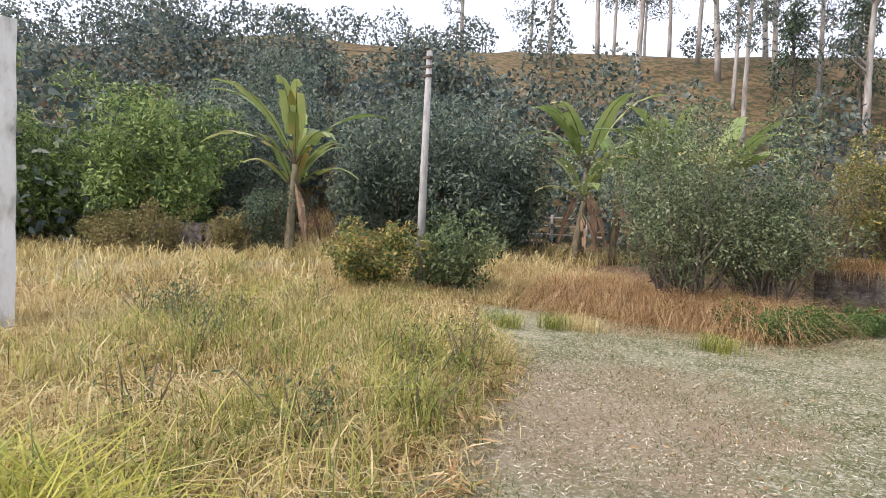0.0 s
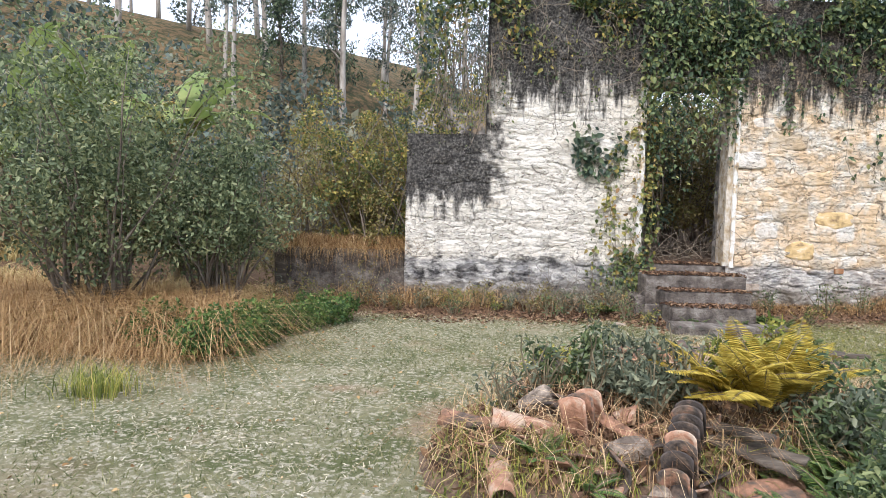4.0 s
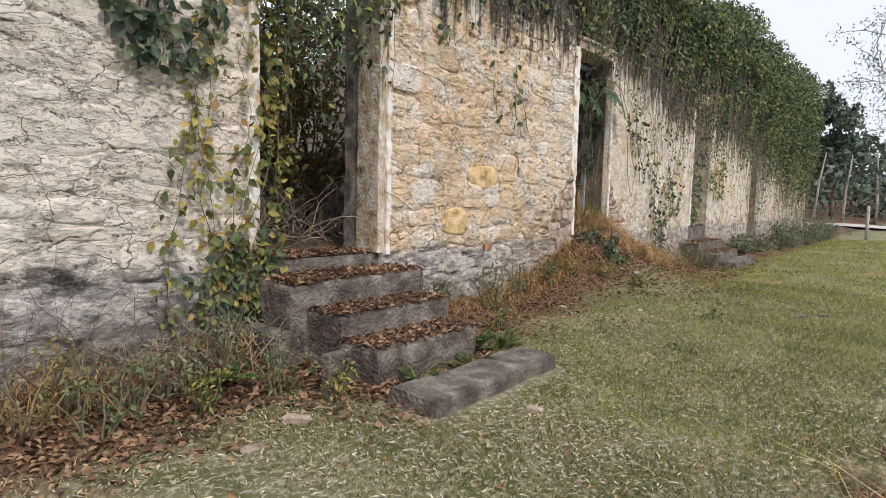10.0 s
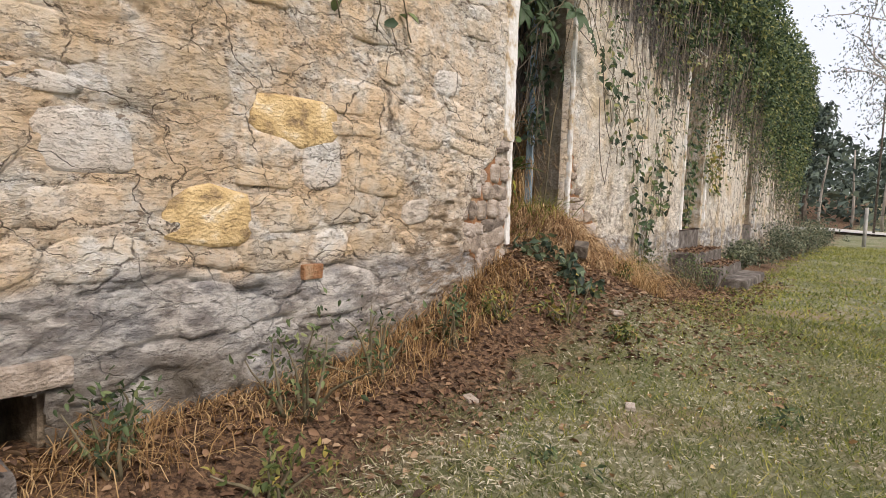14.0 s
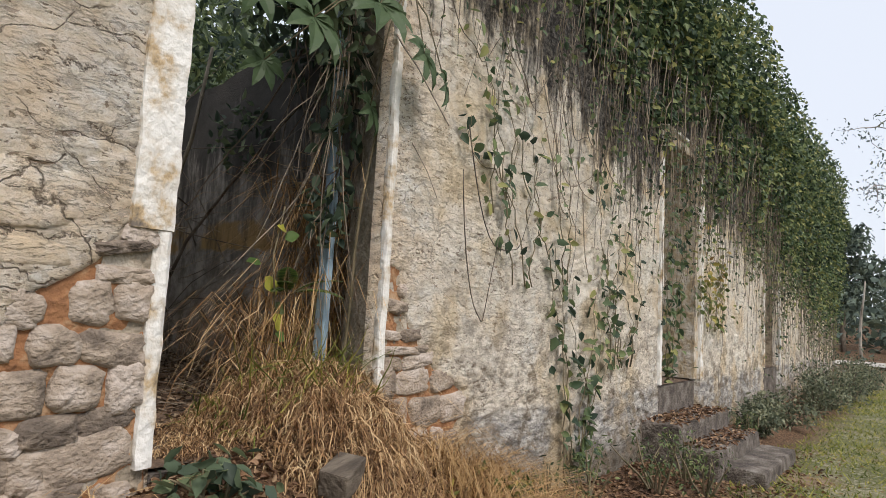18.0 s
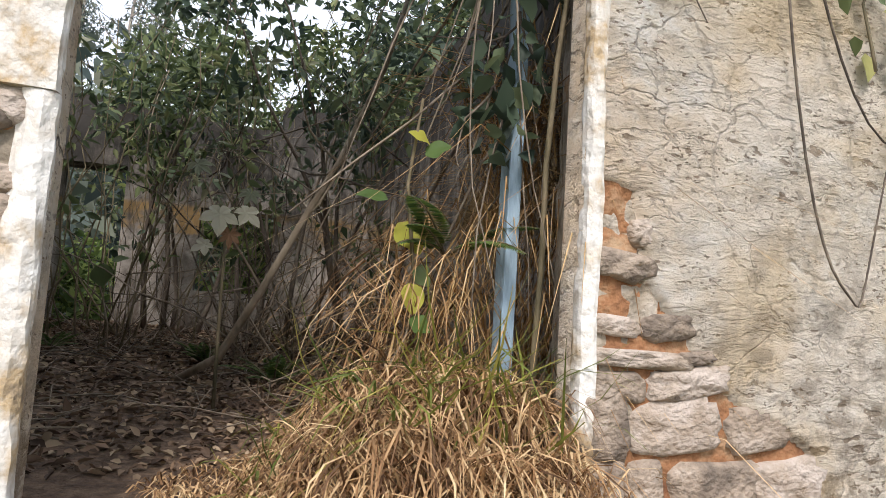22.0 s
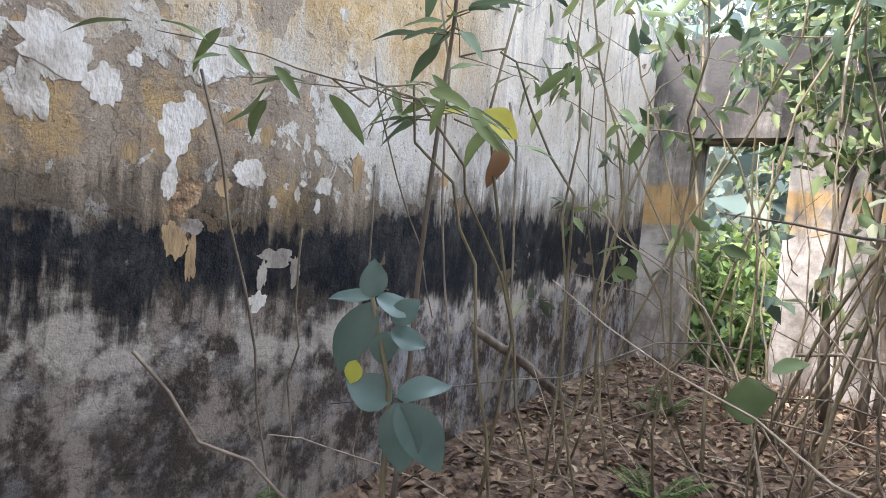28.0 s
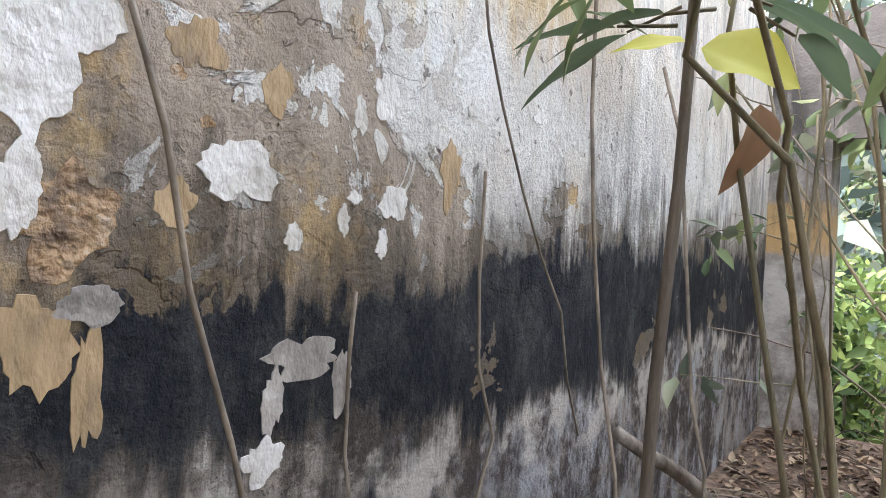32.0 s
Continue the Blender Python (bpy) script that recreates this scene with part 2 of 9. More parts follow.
class Nodes:
    """Short hand for building a node material."""
    def __init__(self, name):
        self.m = bpy.data.materials.new(name)
        self.m.use_nodes = True
        self.n, self.l = self.m.node_tree.nodes, self.m.node_tree.links
        self.b = self.n["Principled BSDF"]
        self.geo = self.n.new("ShaderNodeNewGeometry")
        self.pos = self.geo.outputs["Position"]

    def mapped(self, scale):
        mp = self.n.new("ShaderNodeMapping")
        mp.inputs["Scale"].default_value = scale
        self.l.new(self.pos, mp.inputs["Vector"])
        return mp.outputs["Vector"]

    def noise(self, scale, detail=5, rough=0.6, stretch=(1, 1, 1), distortion=0.0):
        t = self.n.new("ShaderNodeTexNoise")
        t.inputs["Scale"].default_value, t.inputs["Detail"].default_value = scale, detail
        t.inputs["Roughness"].default_value, t.inputs["Distortion"].default_value = rough, distortion
        self.l.new(self.mapped(stretch), t.inputs["Vector"])
        return t.outputs["Fac"]

    def cells(self, scale, stretch=(1, 1, 1), feature="DISTANCE_TO_EDGE", warp=0.0):
        t = self.n.new("ShaderNodeTexVoronoi")
        t.feature = feature
        t.inputs["Scale"].default_value = scale
        v = self.mapped(stretch)
        if warp:
            w = self.n.new("ShaderNodeTexNoise")
            w.inputs["Scale"].default_value, w.inputs["Detail"].default_value = 3.5, 6
            self.l.new(self.pos, w.inputs["Vector"])
            m = self.n.new("ShaderNodeVectorMath")
            m.operation = "MULTIPLY_ADD"
            self.l.new(w.outputs["Color"], m.inputs[0])
            m.inputs[1].default_value = (warp, 0, warp)
            self.l.new(v, m.inputs[2])
            v = m.outputs[0]
        self.l.new(v, t.inputs["Vector"])
        return t.outputs["Distance"]

    def axis(self, k):
        s = self.n.new("ShaderNodeSeparateXYZ")
        self.l.new(self.pos, s.inputs[0])
        return s.outputs[k]

    def math(self, op, a, b=None, c=None):
        t = self.n.new("ShaderNodeMath")
        t.operation = op
        for k, v in enumerate((a, b, c)):
            if v is None:
                continue
            if isinstance(v, (int, float)):
                t.inputs[k].default_value = v
            else:
                self.l.new(v, t.inputs[k])
        return t.outputs[0]

    def step(self, v, lo, hi):
        t = self.n.new("ShaderNodeMapRange")
        t.interpolation_type = "SMOOTHSTEP"
        self.l.new(v, t.inputs["Value"])
        t.inputs["From Min"].default_value, t.inputs["From Max"].default_value = lo, hi
        return t.outputs["Result"]

    def mix(self, f, a, b):
        t = self.n.new("ShaderNodeMix")
        t.data_type = "RGBA"
        for s, v in (("Factor", f), ("A", a), ("B", b)):
            if isinstance(v, tuple):
                t.inputs[s].default_value = (*v, 1)
            elif isinstance(v, (int, float)):
                t.inputs[s].default_value = v
            else:
                self.l.new(v, t.inputs[s])
        return t.outputs["Result"]

    def done(self, color, height=None, strength=0.5, dist=0.02, rough=0.9):
        self.l.new(color, self.b.inputs["Base Color"])
        self.b.inputs["Roughness"].default_value = rough
        self.b.inputs["Specular IOR Level"].default_value = 0.25
        if height is not None:
            bp = self.n.new("ShaderNodeBump")
            bp.inputs["Strength"].default_value, bp.inputs["Distance"].default_value = strength, dist
            self.l.new(height, bp.inputs["Height"])
            self.l.new(bp.outputs["Normal"], self.b.inputs["Normal"])
        return self.m


def facade_material(name, mortar):
    """Old limewash over rubble: cream and ochre patches, mould from the top and at the low west end, a grey plinth. Between the stones it is lumpy and cracked."""
    k = Nodes(name)
    x, z = k.axis(0), k.axis(2)
    mid = k.noise(2.3, 6, 0.65)
    fine = k.noise(16, 6, 0.7, (1, 1, 1.6))
    lime = k.mix(k.step(fine, 0.35, 0.7), (0.80, 0.74, 0.62), (0.90, 0.88, 0.83))
    # ochre wash towards the middle of the front
    ochre = k.math("MULTIPLY", k.math("MULTIPLY", k.step(x, 2.0, 7.2), k.math("SUBTRACT", 1.0, k.math("MULTIPLY", k.step(x, 8.6, 10.2), 0.42))), k.step(mid, 0.34, 0.62))
    lime = k.mix(k.math("MULTIPLY", ochre, 0.74), lime, (0.82, 0.55, 0.28))
    if not mortar:
        info = k.n.new("ShaderNodeObjectInfo")
        rnd = info.outputs["Random"]
        lime = k.mix(k.math("MULTIPLY", k.step(rnd, 0.6, 0.8), 0.28), lime, (0.62, 0.44, 0.22))
        lime = k.mix(k.math("MULTIPLY", k.step(rnd, 0.88, 0.94), 0.30), lime, (0.36, 0.31, 0.24))
        lime = k.mix(k.math("MULTIPLY", k.math("SUBTRACT", 1.0, k.step(rnd, 0.12, 0.25)), 0.6), lime, (0.82, 0.80, 0.75))
    # cleaner white wash at both ends
    white = k.math("MULTIPLY", k.math("MAXIMUM", k.step(x, 11.9, 12.6), k.math("SUBTRACT", 1.0, k.step(x, 3.6, 4.8))), k.step(mid, 0.30, 0.46))
    lime = k.mix(k.math("MULTIPLY", white, 0.6), lime, (0.92, 0.868, 0.765))
    # broken crevices along the bed joints, hairline cracks and flaked edges
    flake = k.noise(4.2, 7, 0.68, (0.75, 1, 2.0), 0.25)
    line = k.math("SUBTRACT", 1.0, k.step(k.math("ABSOLUTE", k.math("SUBTRACT", flake, 0.5)), 0.0, 0.022 if mortar else 0.013))
    line = k.math("MULTIPLY", line, k.math("MULTIPLY", k.step(k.noise(1.6, 4), 0.46, 0.62), 0.5))
    bend = k.math("MULTIPLY_ADD", k.math("SUBTRACT", k.noise(2.6, 6, 0.7), 0.5), 0.42, z)
    course = k.math("MULTIPLY", bend, 4.6)
    bed = k.math("ABSOLUTE", k.math("SUBTRACT", k.math("FRACT", course), 0.5))
    bed = k.math("SUBTRACT", 1.0, k.step(k.math("MULTIPLY_ADD", k.noise(30, 5, 0.7), 0.10, bed), 0.05, 0.10))
    bed = k.math("MULTIPLY", bed, k.math("MULTIPLY", k.step(k.noise(3.3, 5, 0.65, (0.8, 1, 3.0)), 0.48, 0.56), 0.9))
    plain = k.math("MULTIPLY_ADD", k.step(x, 11.0, 12.5), -0.6, 1.0)
    line = k.math("MULTIPLY", k.math("MAXIMUM", line, bed), plain)
    joint = k.math("SUBTRACT", 1.0, k.step(k.math("MULTIPLY_ADD", k.noise(26, 5, 0.7), 0.03, k.cells(2.5, (0.72, 0.01, 1.25), "DISTANCE_TO_EDGE", 0.36)), 0.013, 0.027))
    line = k.math("MAXIMUM", line, k.math("MULTIPLY", joint, k.math("MULTIPLY", k.step(k.noise(2.4, 5, 0.65), 0.39, 0.50), plain)))
    grain = k.step(k.noise(34, 4, 0.7, (1, 1, 2.0)), 0.57, 0.70)
    lime = k.mix(k.math("MULTIPLY", grain, k.math("MULTIPLY", k.math("MULTIPLY_ADD", plain, 0.6, 0.4), 0.32 if mortar else 0.16)), lime, (0.40, 0.32, 0.22))
    lime = k.mix(k.math("MULTIPLY", k.step(k.noise(75, 3, 0.6), 0.56, 0.66), 0.12), lime, (0.36, 0.29, 0.20))
    lime = k.mix(k.math("MULTIPLY", line, 0.88), lime, (0.105, 0.075, 0.05))
    # small sharp-edged chips in the wash
    chips = k.math("MULTIPLY", k.step(k.noise(13, 9, 0.74, (0.8, 1, 1.5), 0.3), 0.565, 0.585), k.math("MULTIPLY_ADD", plain, 0.75, 0.25))
    lime = k.mix(k.math("MULTIPLY", chips, 0.34 if mortar else 0.18), lime, k.mix(k.step(k.noise(6, 4), 0.4, 0.6), (0.24, 0.19, 0.14), (0.50, 0.40, 0.27)))
    # clusters of small dark pits, drawn out along the courses
    pits = k.math("MULTIPLY", k.step(k.noise(17, 4, 0.55, (0.75, 1, 1.9), 0.4), 0.60, 0.635), k.step(k.noise(2.1, 4, 0.6), 0.44, 0.58))
    tiny = k.math("MULTIPLY", k.step(k.noise(48, 2, 0.5, (0.8, 1, 1.5)), 0.61, 0.66), k.step(k.noise(3.7, 3, 0.6), 0.42, 0.56))
    pits = k.math("MAXIMUM", pits, tiny)
    lime = k.mix(k.math("MULTIPLY", pits, 0.72 if mortar else 0.35), lime, (0.22, 0.145, 0.085))
    # grey plinth
    wav = k.math("MULTIPLY_ADD", k.noise(1.1, 4), 0.35, z)
    plinth = k.math("SUBTRACT", 1.0, k.step(wav, 1.04, 1.16))
    bluish = k.mix(k.step(k.noise(5, 6, 0.7, (0.6, 1, 1.5)), 0.42, 0.58), (0.20, 0.20, 0.21), (0.66, 0.64, 0.60))
    lime = k.mix(k.math("MULTIPLY", plinth, 0.80), lime, bluish)
    damp = k.math("SUBTRACT", 1.0, k.step(wav, 0.45, 0.85))
    lime = k.mix(k.math("MULTIPLY", damp, k.step(mid, 0.3, 0.6)), lime, (0.20, 0.17, 0.13))
    rub = k.math("MULTIPLY", k.math("MULTIPLY", k.step(x, 8.2, 9.6), k.math("SUBTRACT", 1.0, k.step(x, 10.7, 10.9))), k.math("SUBTRACT", 1.0, k.step(k.math("MULTIPLY_ADD", k.math("SUBTRACT", mid, 0.5), 1.2, z), 1.2, 1.7)))
    lime = k.mix(k.math("MULTIPLY", rub, k.math("MULTIPLY", k.step(k.noise(5, 8, 0.7, (0.7, 1, 1.8)), 0.40, 0.58), 0.8)), lime, (0.33, 0.235, 0.145))
    warm = k.math("MULTIPLY", k.step(x, 11.9, 12.6), k.step(k.noise(1.3, 6, 0.62), 0.48, 0.62))
    lime = k.mix(k.math("MULTIPLY", warm, 0.6), lime, (0.72, 0.55, 0.31))
    grime = k.math("MULTIPLY", k.step(x, 11.9, 12.6), k.math("MULTIPLY", k.math("SUBTRACT", 1.0, k.step(z, 0.9, 2.4)), k.step(k.noise(4.4, 8, 0.72), 0.47, 0.60)))
    lime = k.mix(k.math("MULTIPLY", grime, 0.75), lime, (0.24, 0.185, 0.125))
    # black mould running down from the top, and over the low west end
    runs = k.noise(3.2, 6, 0.7, (1.8, 1, 0.28))
    top = k.math("ADD", k.math("MULTIPLY", k.math("SUBTRACT", z, 3.6), 0.85), k.math("MULTIPLY", k.math("SUBTRACT", runs, 0.5), 2.8))
    top = k.math("ADD", top, k.math("MULTIPLY", k.step(x, 12.6, 15.5), 0.55))
    edge = k.math("MULTIPLY_ADD", k.math("SUBTRACT", k.noise(2.6, 8, 0.7), 0.5), 2.6, x)
    west = k.math("MULTIPLY", k.math("SUBTRACT", 1.0, k.step(edge, 1.35, 1.95)), k.step(k.math("MULTIPLY_ADD", k.math("SUBTRACT", k.noise(3.0, 8, 0.72, (1.3, 1, 0.55)), 0.5), 2.6, z), 1.7, 2.15))
    low = k.math("MULTIPLY", k.math("SUBTRACT", 1.0, k.step(x, 2.6, 4.4)), k.math("MULTIPLY", k.step(k.noise(3.0, 8, 0.74, (0.7, 1, 1.3)), 0.47, 0.62), k.math("SUBTRACT", 1.0, k.step(k.math("MULTIPLY_ADD", k.math("SUBTRACT", mid, 0.5), 1.6, z), 0.8, 1.6))))
    mould = k.math("MAXIMUM", k.math("MAXIMUM", k.step(top, 0.0, 0.50), west), low)
    speck = k.step(k.noise(26, 5, 0.75), 0.26, 0.60)
    lime = k.mix(k.math("MULTIPLY", mould, k.math("MULTIPLY_ADD", k.math("MULTIPLY", speck, k.step(k.noise(5.5, 8, 0.75, (1.2, 1, 0.5)), 0.28, 0.46)), 0.30, 0.68)), lime, (0.024, 0.023, 0.024))
    relief = k.math("ADD", k.math("MULTIPLY", k.noise(26, 8, 0.8, (0.8, 1, 1.5)), 0.95), k.math("MULTIPLY", k.step(flake, 0.47, 0.53), 0.35))
    relief = k.math("SUBTRACT", relief, k.math("ADD", k.math("MULTIPLY", line, 0.8), k.math("MULTIPLY", chips, 0.35)))
    relief = k.math("SUBTRACT", relief, k.math("MULTIPLY", pits, 0.9))
    if mortar:
        lumps = k.cells(10, (0.75, 1, 1.5), "SMOOTH_F1")
        relief = k.math("ADD", relief, k.math("MULTIPLY", lumps, -0.7))
    return k.done(lime, relief, 1.0, 0.031 if mortar else 0.020)


def mortar_material():
    k = Nodes("lime_mortar")
    c = k.mix(k.step(k.noise(7, 6, 0.7), 0.35, 0.65), (0.17, 0.13, 0.09), (0.46, 0.38, 0.27))
    mould = k.step(k.math("MULTIPLY_ADD", k.noise(2, 5, 0.7, (1.6, 1, 0.3)), 2.0, k.axis(2)), 4.2, 5.0)
    c = k.mix(mould, c, (0.035, 0.032, 0.03))
    return k.done(c, k.noise(25, 5, 0.7), 0.9, 0.03)


def inner_plaster_material():
    """The room's plaster: white over grey render, ochre wash higher up, a black painted dado band with runs along its edges, damp and mottled below."""
    k = Nodes("peeling_plaster")
    y, z = k.axis(1), k.axis(2)
    patch = k.noise(2.4, 9, 0.60, (1, 1, 1), 0.35)
    chip = k.noise(6.5, 8, 0.62, (1, 1, 1), 0.5)
    small = k.noise(19, 6, 0.6, (1, 1, 1), 0.3)
    fine = k.noise(70, 4, 0.7)
    soft = k.noise(3.4, 6, 0.65, (1, 1, 0.6))
    runs = k.noise(26, 5, 0.7, (1, 1, 0.06))
    runs2 = k.noise(11, 6, 0.72, (1, 1, 0.12))
    white = k.mix(k.step(soft, 0.30, 0.68), (0.64, 0.60, 0.53), (0.84, 0.82, 0.77))
    grey = k.mix(k.step(soft, 0.34, 0.64), (0.29, 0.235, 0.18), (0.52, 0.43, 0.335))
    grey = k.mix(k.math("MULTIPLY", k.step(k.noise(4.6, 7, 0.7), 0.50, 0.62), 0.75), grey, (0.60, 0.41, 0.18))
    ochre = k.mix(k.step(small, 0.35, 0.7), (0.60, 0.40, 0.17), (0.72, 0.56, 0.32))
    # upper coat: white, washed with ochre in soft streaks higher up, with chips down to the grey
    wash = k.math("MULTIPLY", k.step(k.math("MULTIPLY_ADD", k.math("SUBTRACT", runs2, 0.5), 0.9, z), 2.42, 2.72), k.step(soft, 0.30, 0.50))
    wash = k.math("MULTIPLY", wash, k.math("SUBTRACT", 1.0, k.math("MULTIPLY", k.step(y, 3.0, 3.6), 0.75)))
    coat = k.mix(k.math("MULTIPLY", wash, 0.92), white, ochre)
    off = k.math("MULTIPLY", k.step(chip, 0.535, 0.545), k.math("SUBTRACT", 1.0, k.math("MULTIPLY", k.step(y, 2.2, 2.8), 0.85)))
    coat = k.mix(off, coat, grey)
    # lower down the coat is lost but for sharp-edged flakes
    edge = k.math("MULTIPLY_ADD", k.math("SUBTRACT", patch, 0.5), 1.25, z)
    edge = k.math("MULTIPLY_ADD", k.step(y, 2.2, 3.0), 0.34, edge)
    lost = k.math("SUBTRACT", 1.0, k.step(edge, 2.395, 2.41))
    flake = k.step(k.noise(5.4, 7, 0.58, (1, 1, 0.9), 0.6), 0.615, 0.622)
    flake2 = k.step(k.noise(10.5, 7, 0.6, (1, 1, 0.9), 0.6), 0.62, 0.625)
    bare = k.mix(k.math("MAXIMUM", flake, flake2), grey, white)
    col = k.mix(lost, coat, bare)
    pits = k.math("MAXIMUM", k.step(small, 0.655, 0.68), k.step(k.noise(42, 3, 0.5), 0.69, 0.72))
    col = k.mix(k.math("MULTIPLY", pits, 0.8), col, (0.19, 0.16, 0.125))
    deep = k.step(k.noise(3.3, 6, 0.55, (1, 1, 1), 0.4), 0.715, 0.73)
    col = k.mix(deep, col, (0.22, 0.14, 0.085))
    # grey-green runs towards the far end
    col = k.mix(k.math("MULTIPLY", k.step(k.noise(1.1, 5, 0.6), 0.48, 0.66), 0.35), col, (0.24, 0.18, 0.12))
    far = k.math("MULTIPLY", k.step(y, 2.3, 4.2), k.step(k.math("MULTIPLY_ADD", k.math("SUBTRACT", soft, 0.5), 0.9, runs2), 0.46, 0.66))
    col = k.mix(k.math("MULTIPLY", far, 0.58), col, (0.13, 0.135, 0.125))
    # the black band, frayed upwards by thin runs, with a few bare flakes
    line = k.math("MULTIPLY_ADD", k.step(y, 2.3, 3.4), 0.13, 2.02)
    above = k.math("SUBTRACT", z, line)
    fray = k.math("MULTIPLY_ADD", k.math("SUBTRACT", runs, 0.5), k.math("MULTIPLY", k.step(k.noise(5, 4), 0.30, 0.70), 0.46), k.math("MULTIPLY", k.math("SUBTRACT", k.noise(7, 7, 0.7, (1, 1, 0.5)), 0.5), 0.40))
    stain = k.math("SUBTRACT", 1.0, k.step(k.math("SUBTRACT", above, k.math("MULTIPLY", fray, 1.7)), 0.0, 0.20))
    solid = k.math("SUBTRACT", 1.0, k.step(k.math("MULTIPLY_ADD", k.math("SUBTRACT", small, 0.5), 0.10, k.math("SUBTRACT", above, fray)), -0.055, 0.0))
    zb = k.math("SUBTRACT", z, k.math("MULTIPLY", k.math("SUBTRACT", 1.0, k.step(y, 2.0, 2.45)), 0.075))
    under = k.step(k.math("ADD", k.math("MULTIPLY_ADD", k.math("SUBTRACT", patch, 0.5), 0.55, zb), k.math("MULTIPLY", k.math("SUBTRACT", runs2, 0.5), 0.44)), 1.70, 1.80)
    keep = k.math("SUBTRACT", 1.0, k.step(k.noise(4.1, 7, 0.56, (1, 1, 1), 0.5), 0.625, 0.632))
    black = k.mix(k.step(k.noise(9, 8, 0.78, (1, 1, 0.6)), 0.40, 0.74), (0.010, 0.012, 0.017), (0.075, 0.074, 0.072))
    # damp, mottled foot of the wall
    foot = k.mix(k.step(k.noise(5.2, 9, 0.76, (1, 1, 0.9)), 0.46, 0.60), (0.060, 0.047, 0.040), (0.33, 0.285, 0.24))
    foot = k.mix(k.math("MULTIPLY", k.step(runs2, 0.48, 0.62), 0.7), foot, (0.060, 0.048, 0.046))
    foot = k.mix(k.math("MULTIPLY", k.step(k.noise(8.5, 8, 0.75), 0.50, 0.62), 0.38), foot, (0.36, 0.345, 0.34))
    foot = k.mix(k.math("MULTIPLY", k.step(y, 2.3, 3.2), k.step(k.noise(9, 9, 0.78, (1, 1, 0.45)), 0.48, 0.64)), foot, (0.42, 0.42, 0.43))
    pale = k.math("MULTIPLY", k.step(k.math("MULTIPLY_ADD", k.math("SUBTRACT", patch, 0.5), 0.9, z), 1.52, 1.66), k.step(k.noise(6.2, 7, 0.62), 0.46, 0.56))
    foot = k.mix(k.math("MULTIPLY", pale, 0.75), foot, (0.62, 0.57, 0.50))
    col = k.mix(k.math("MULTIPLY", stain, 0.78), col, (0.085, 0.068, 0.048))
    col = k.mix(k.math("SUBTRACT", 1.0, under), col, foot)
    col = k.mix(k.math("MULTIPLY", k.step(fine, 0.50, 0.64), 0.22), col, (0.14, 0.12, 0.10))
    band = k.math("MULTIPLY", k.math("MULTIPLY", solid, under), keep)
    col = k.mix(band, col, black)
    relief = k.math("ADD", k.math("MULTIPLY", lost, -0.9), k.math("MULTIPLY", k.math("MAXIMUM", flake, flake2), 0.5))
    relief = k.math("ADD", relief, k.math("ADD", k.math("MULTIPLY", pits, -0.7), k.math("MULTIPLY", off, -0.5)))
    relief = k.math("ADD", relief, k.math("ADD", k.math("MULTIPLY", fine, 0.5), k.math("MULTIPLY", deep, -1.8)))
    relief = k.math("ADD", relief, k.math("MULTIPLY", keep, 0.4))
    relief = k.math("ADD", relief, k.math("MULTIPLY", k.noise(24, 7, 0.72), 1.0))
    return k.done(col, relief, 0.9, 0.016, 0.88)


def dark_plaster_material():
    """Stained plaster with pale streaks; the shaded room's darkness is put into its colour."""
    k = Nodes("shade_dark_plaster")
    runs = k.noise(3.2, 9, 0.72, (1.1, 1.1, 0.8))
    c = k.mix(k.step(runs, 0.38, 0.68), (0.070, 0.064, 0.058), (0.36, 0.33, 0.29))
    c = k.mix(k.math("MULTIPLY", k.step(k.noise(1.7, 5), 0.54, 0.66), 0.5), c, (0.42, 0.29, 0.15))
    c = k.mix(k.math("MULTIPLY", k.step(k.noise(2.1, 5, 0.6), 0.58, 0.68), 0.7), c, (0.58, 0.55, 0.50))
    return k.done(c, k.noise(18, 5), 0.5, 0.02)


def streaked_plaster_material():
    """Pale plaster with a worn ochre stripe and black runs from its broken top."""
    k = Nodes("streaked_plaster")
    z = k.axis(2)
    c = k.mix(k.step(k.noise(4, 8, 0.7), 0.36, 0.64), (0.22, 0.20, 0.17), (0.50, 0.46, 0.41))
    wav = k.math("MULTIPLY_ADD", k.math("SUBTRACT", k.noise(5, 6, 0.65), 0.5), 0.22, z)
    stripe = k.math("MULTIPLY", k.step(wav, 2.14, 2.18), k.math("SUBTRACT", 1.0, k.step(wav, 2.42, 2.48)))
    c = k.mix(k.math("MULTIPLY", stripe, k.step(k.noise(3.1, 5), 0.38, 0.55)), c, (0.46, 0.31, 0.14))
    runs = k.noise(4.5, 7, 0.72, (1, 1.6, 0.22))
    dark = k.step(k.math("MULTIPLY_ADD", k.math("SUBTRACT", runs, 0.5), 4.5, z), 2.0, 3.3)
    c = k.mix(k.math("MULTIPLY", dark, 0.92), c, (0.045, 0.042, 0.040))
    c = k.mix(k.math("MULTIPLY", k.math("SUBTRACT", 1.0, k.step(z, 1.0, 1.9)), k.step(k.noise(6, 7, 0.7, (1, 1, 0.4)), 0.42, 0.60)), c, (0.12, 0.095, 0.075))
    return k.done(c, k.noise(22, 6, 0.7), 0.6, 0.02)


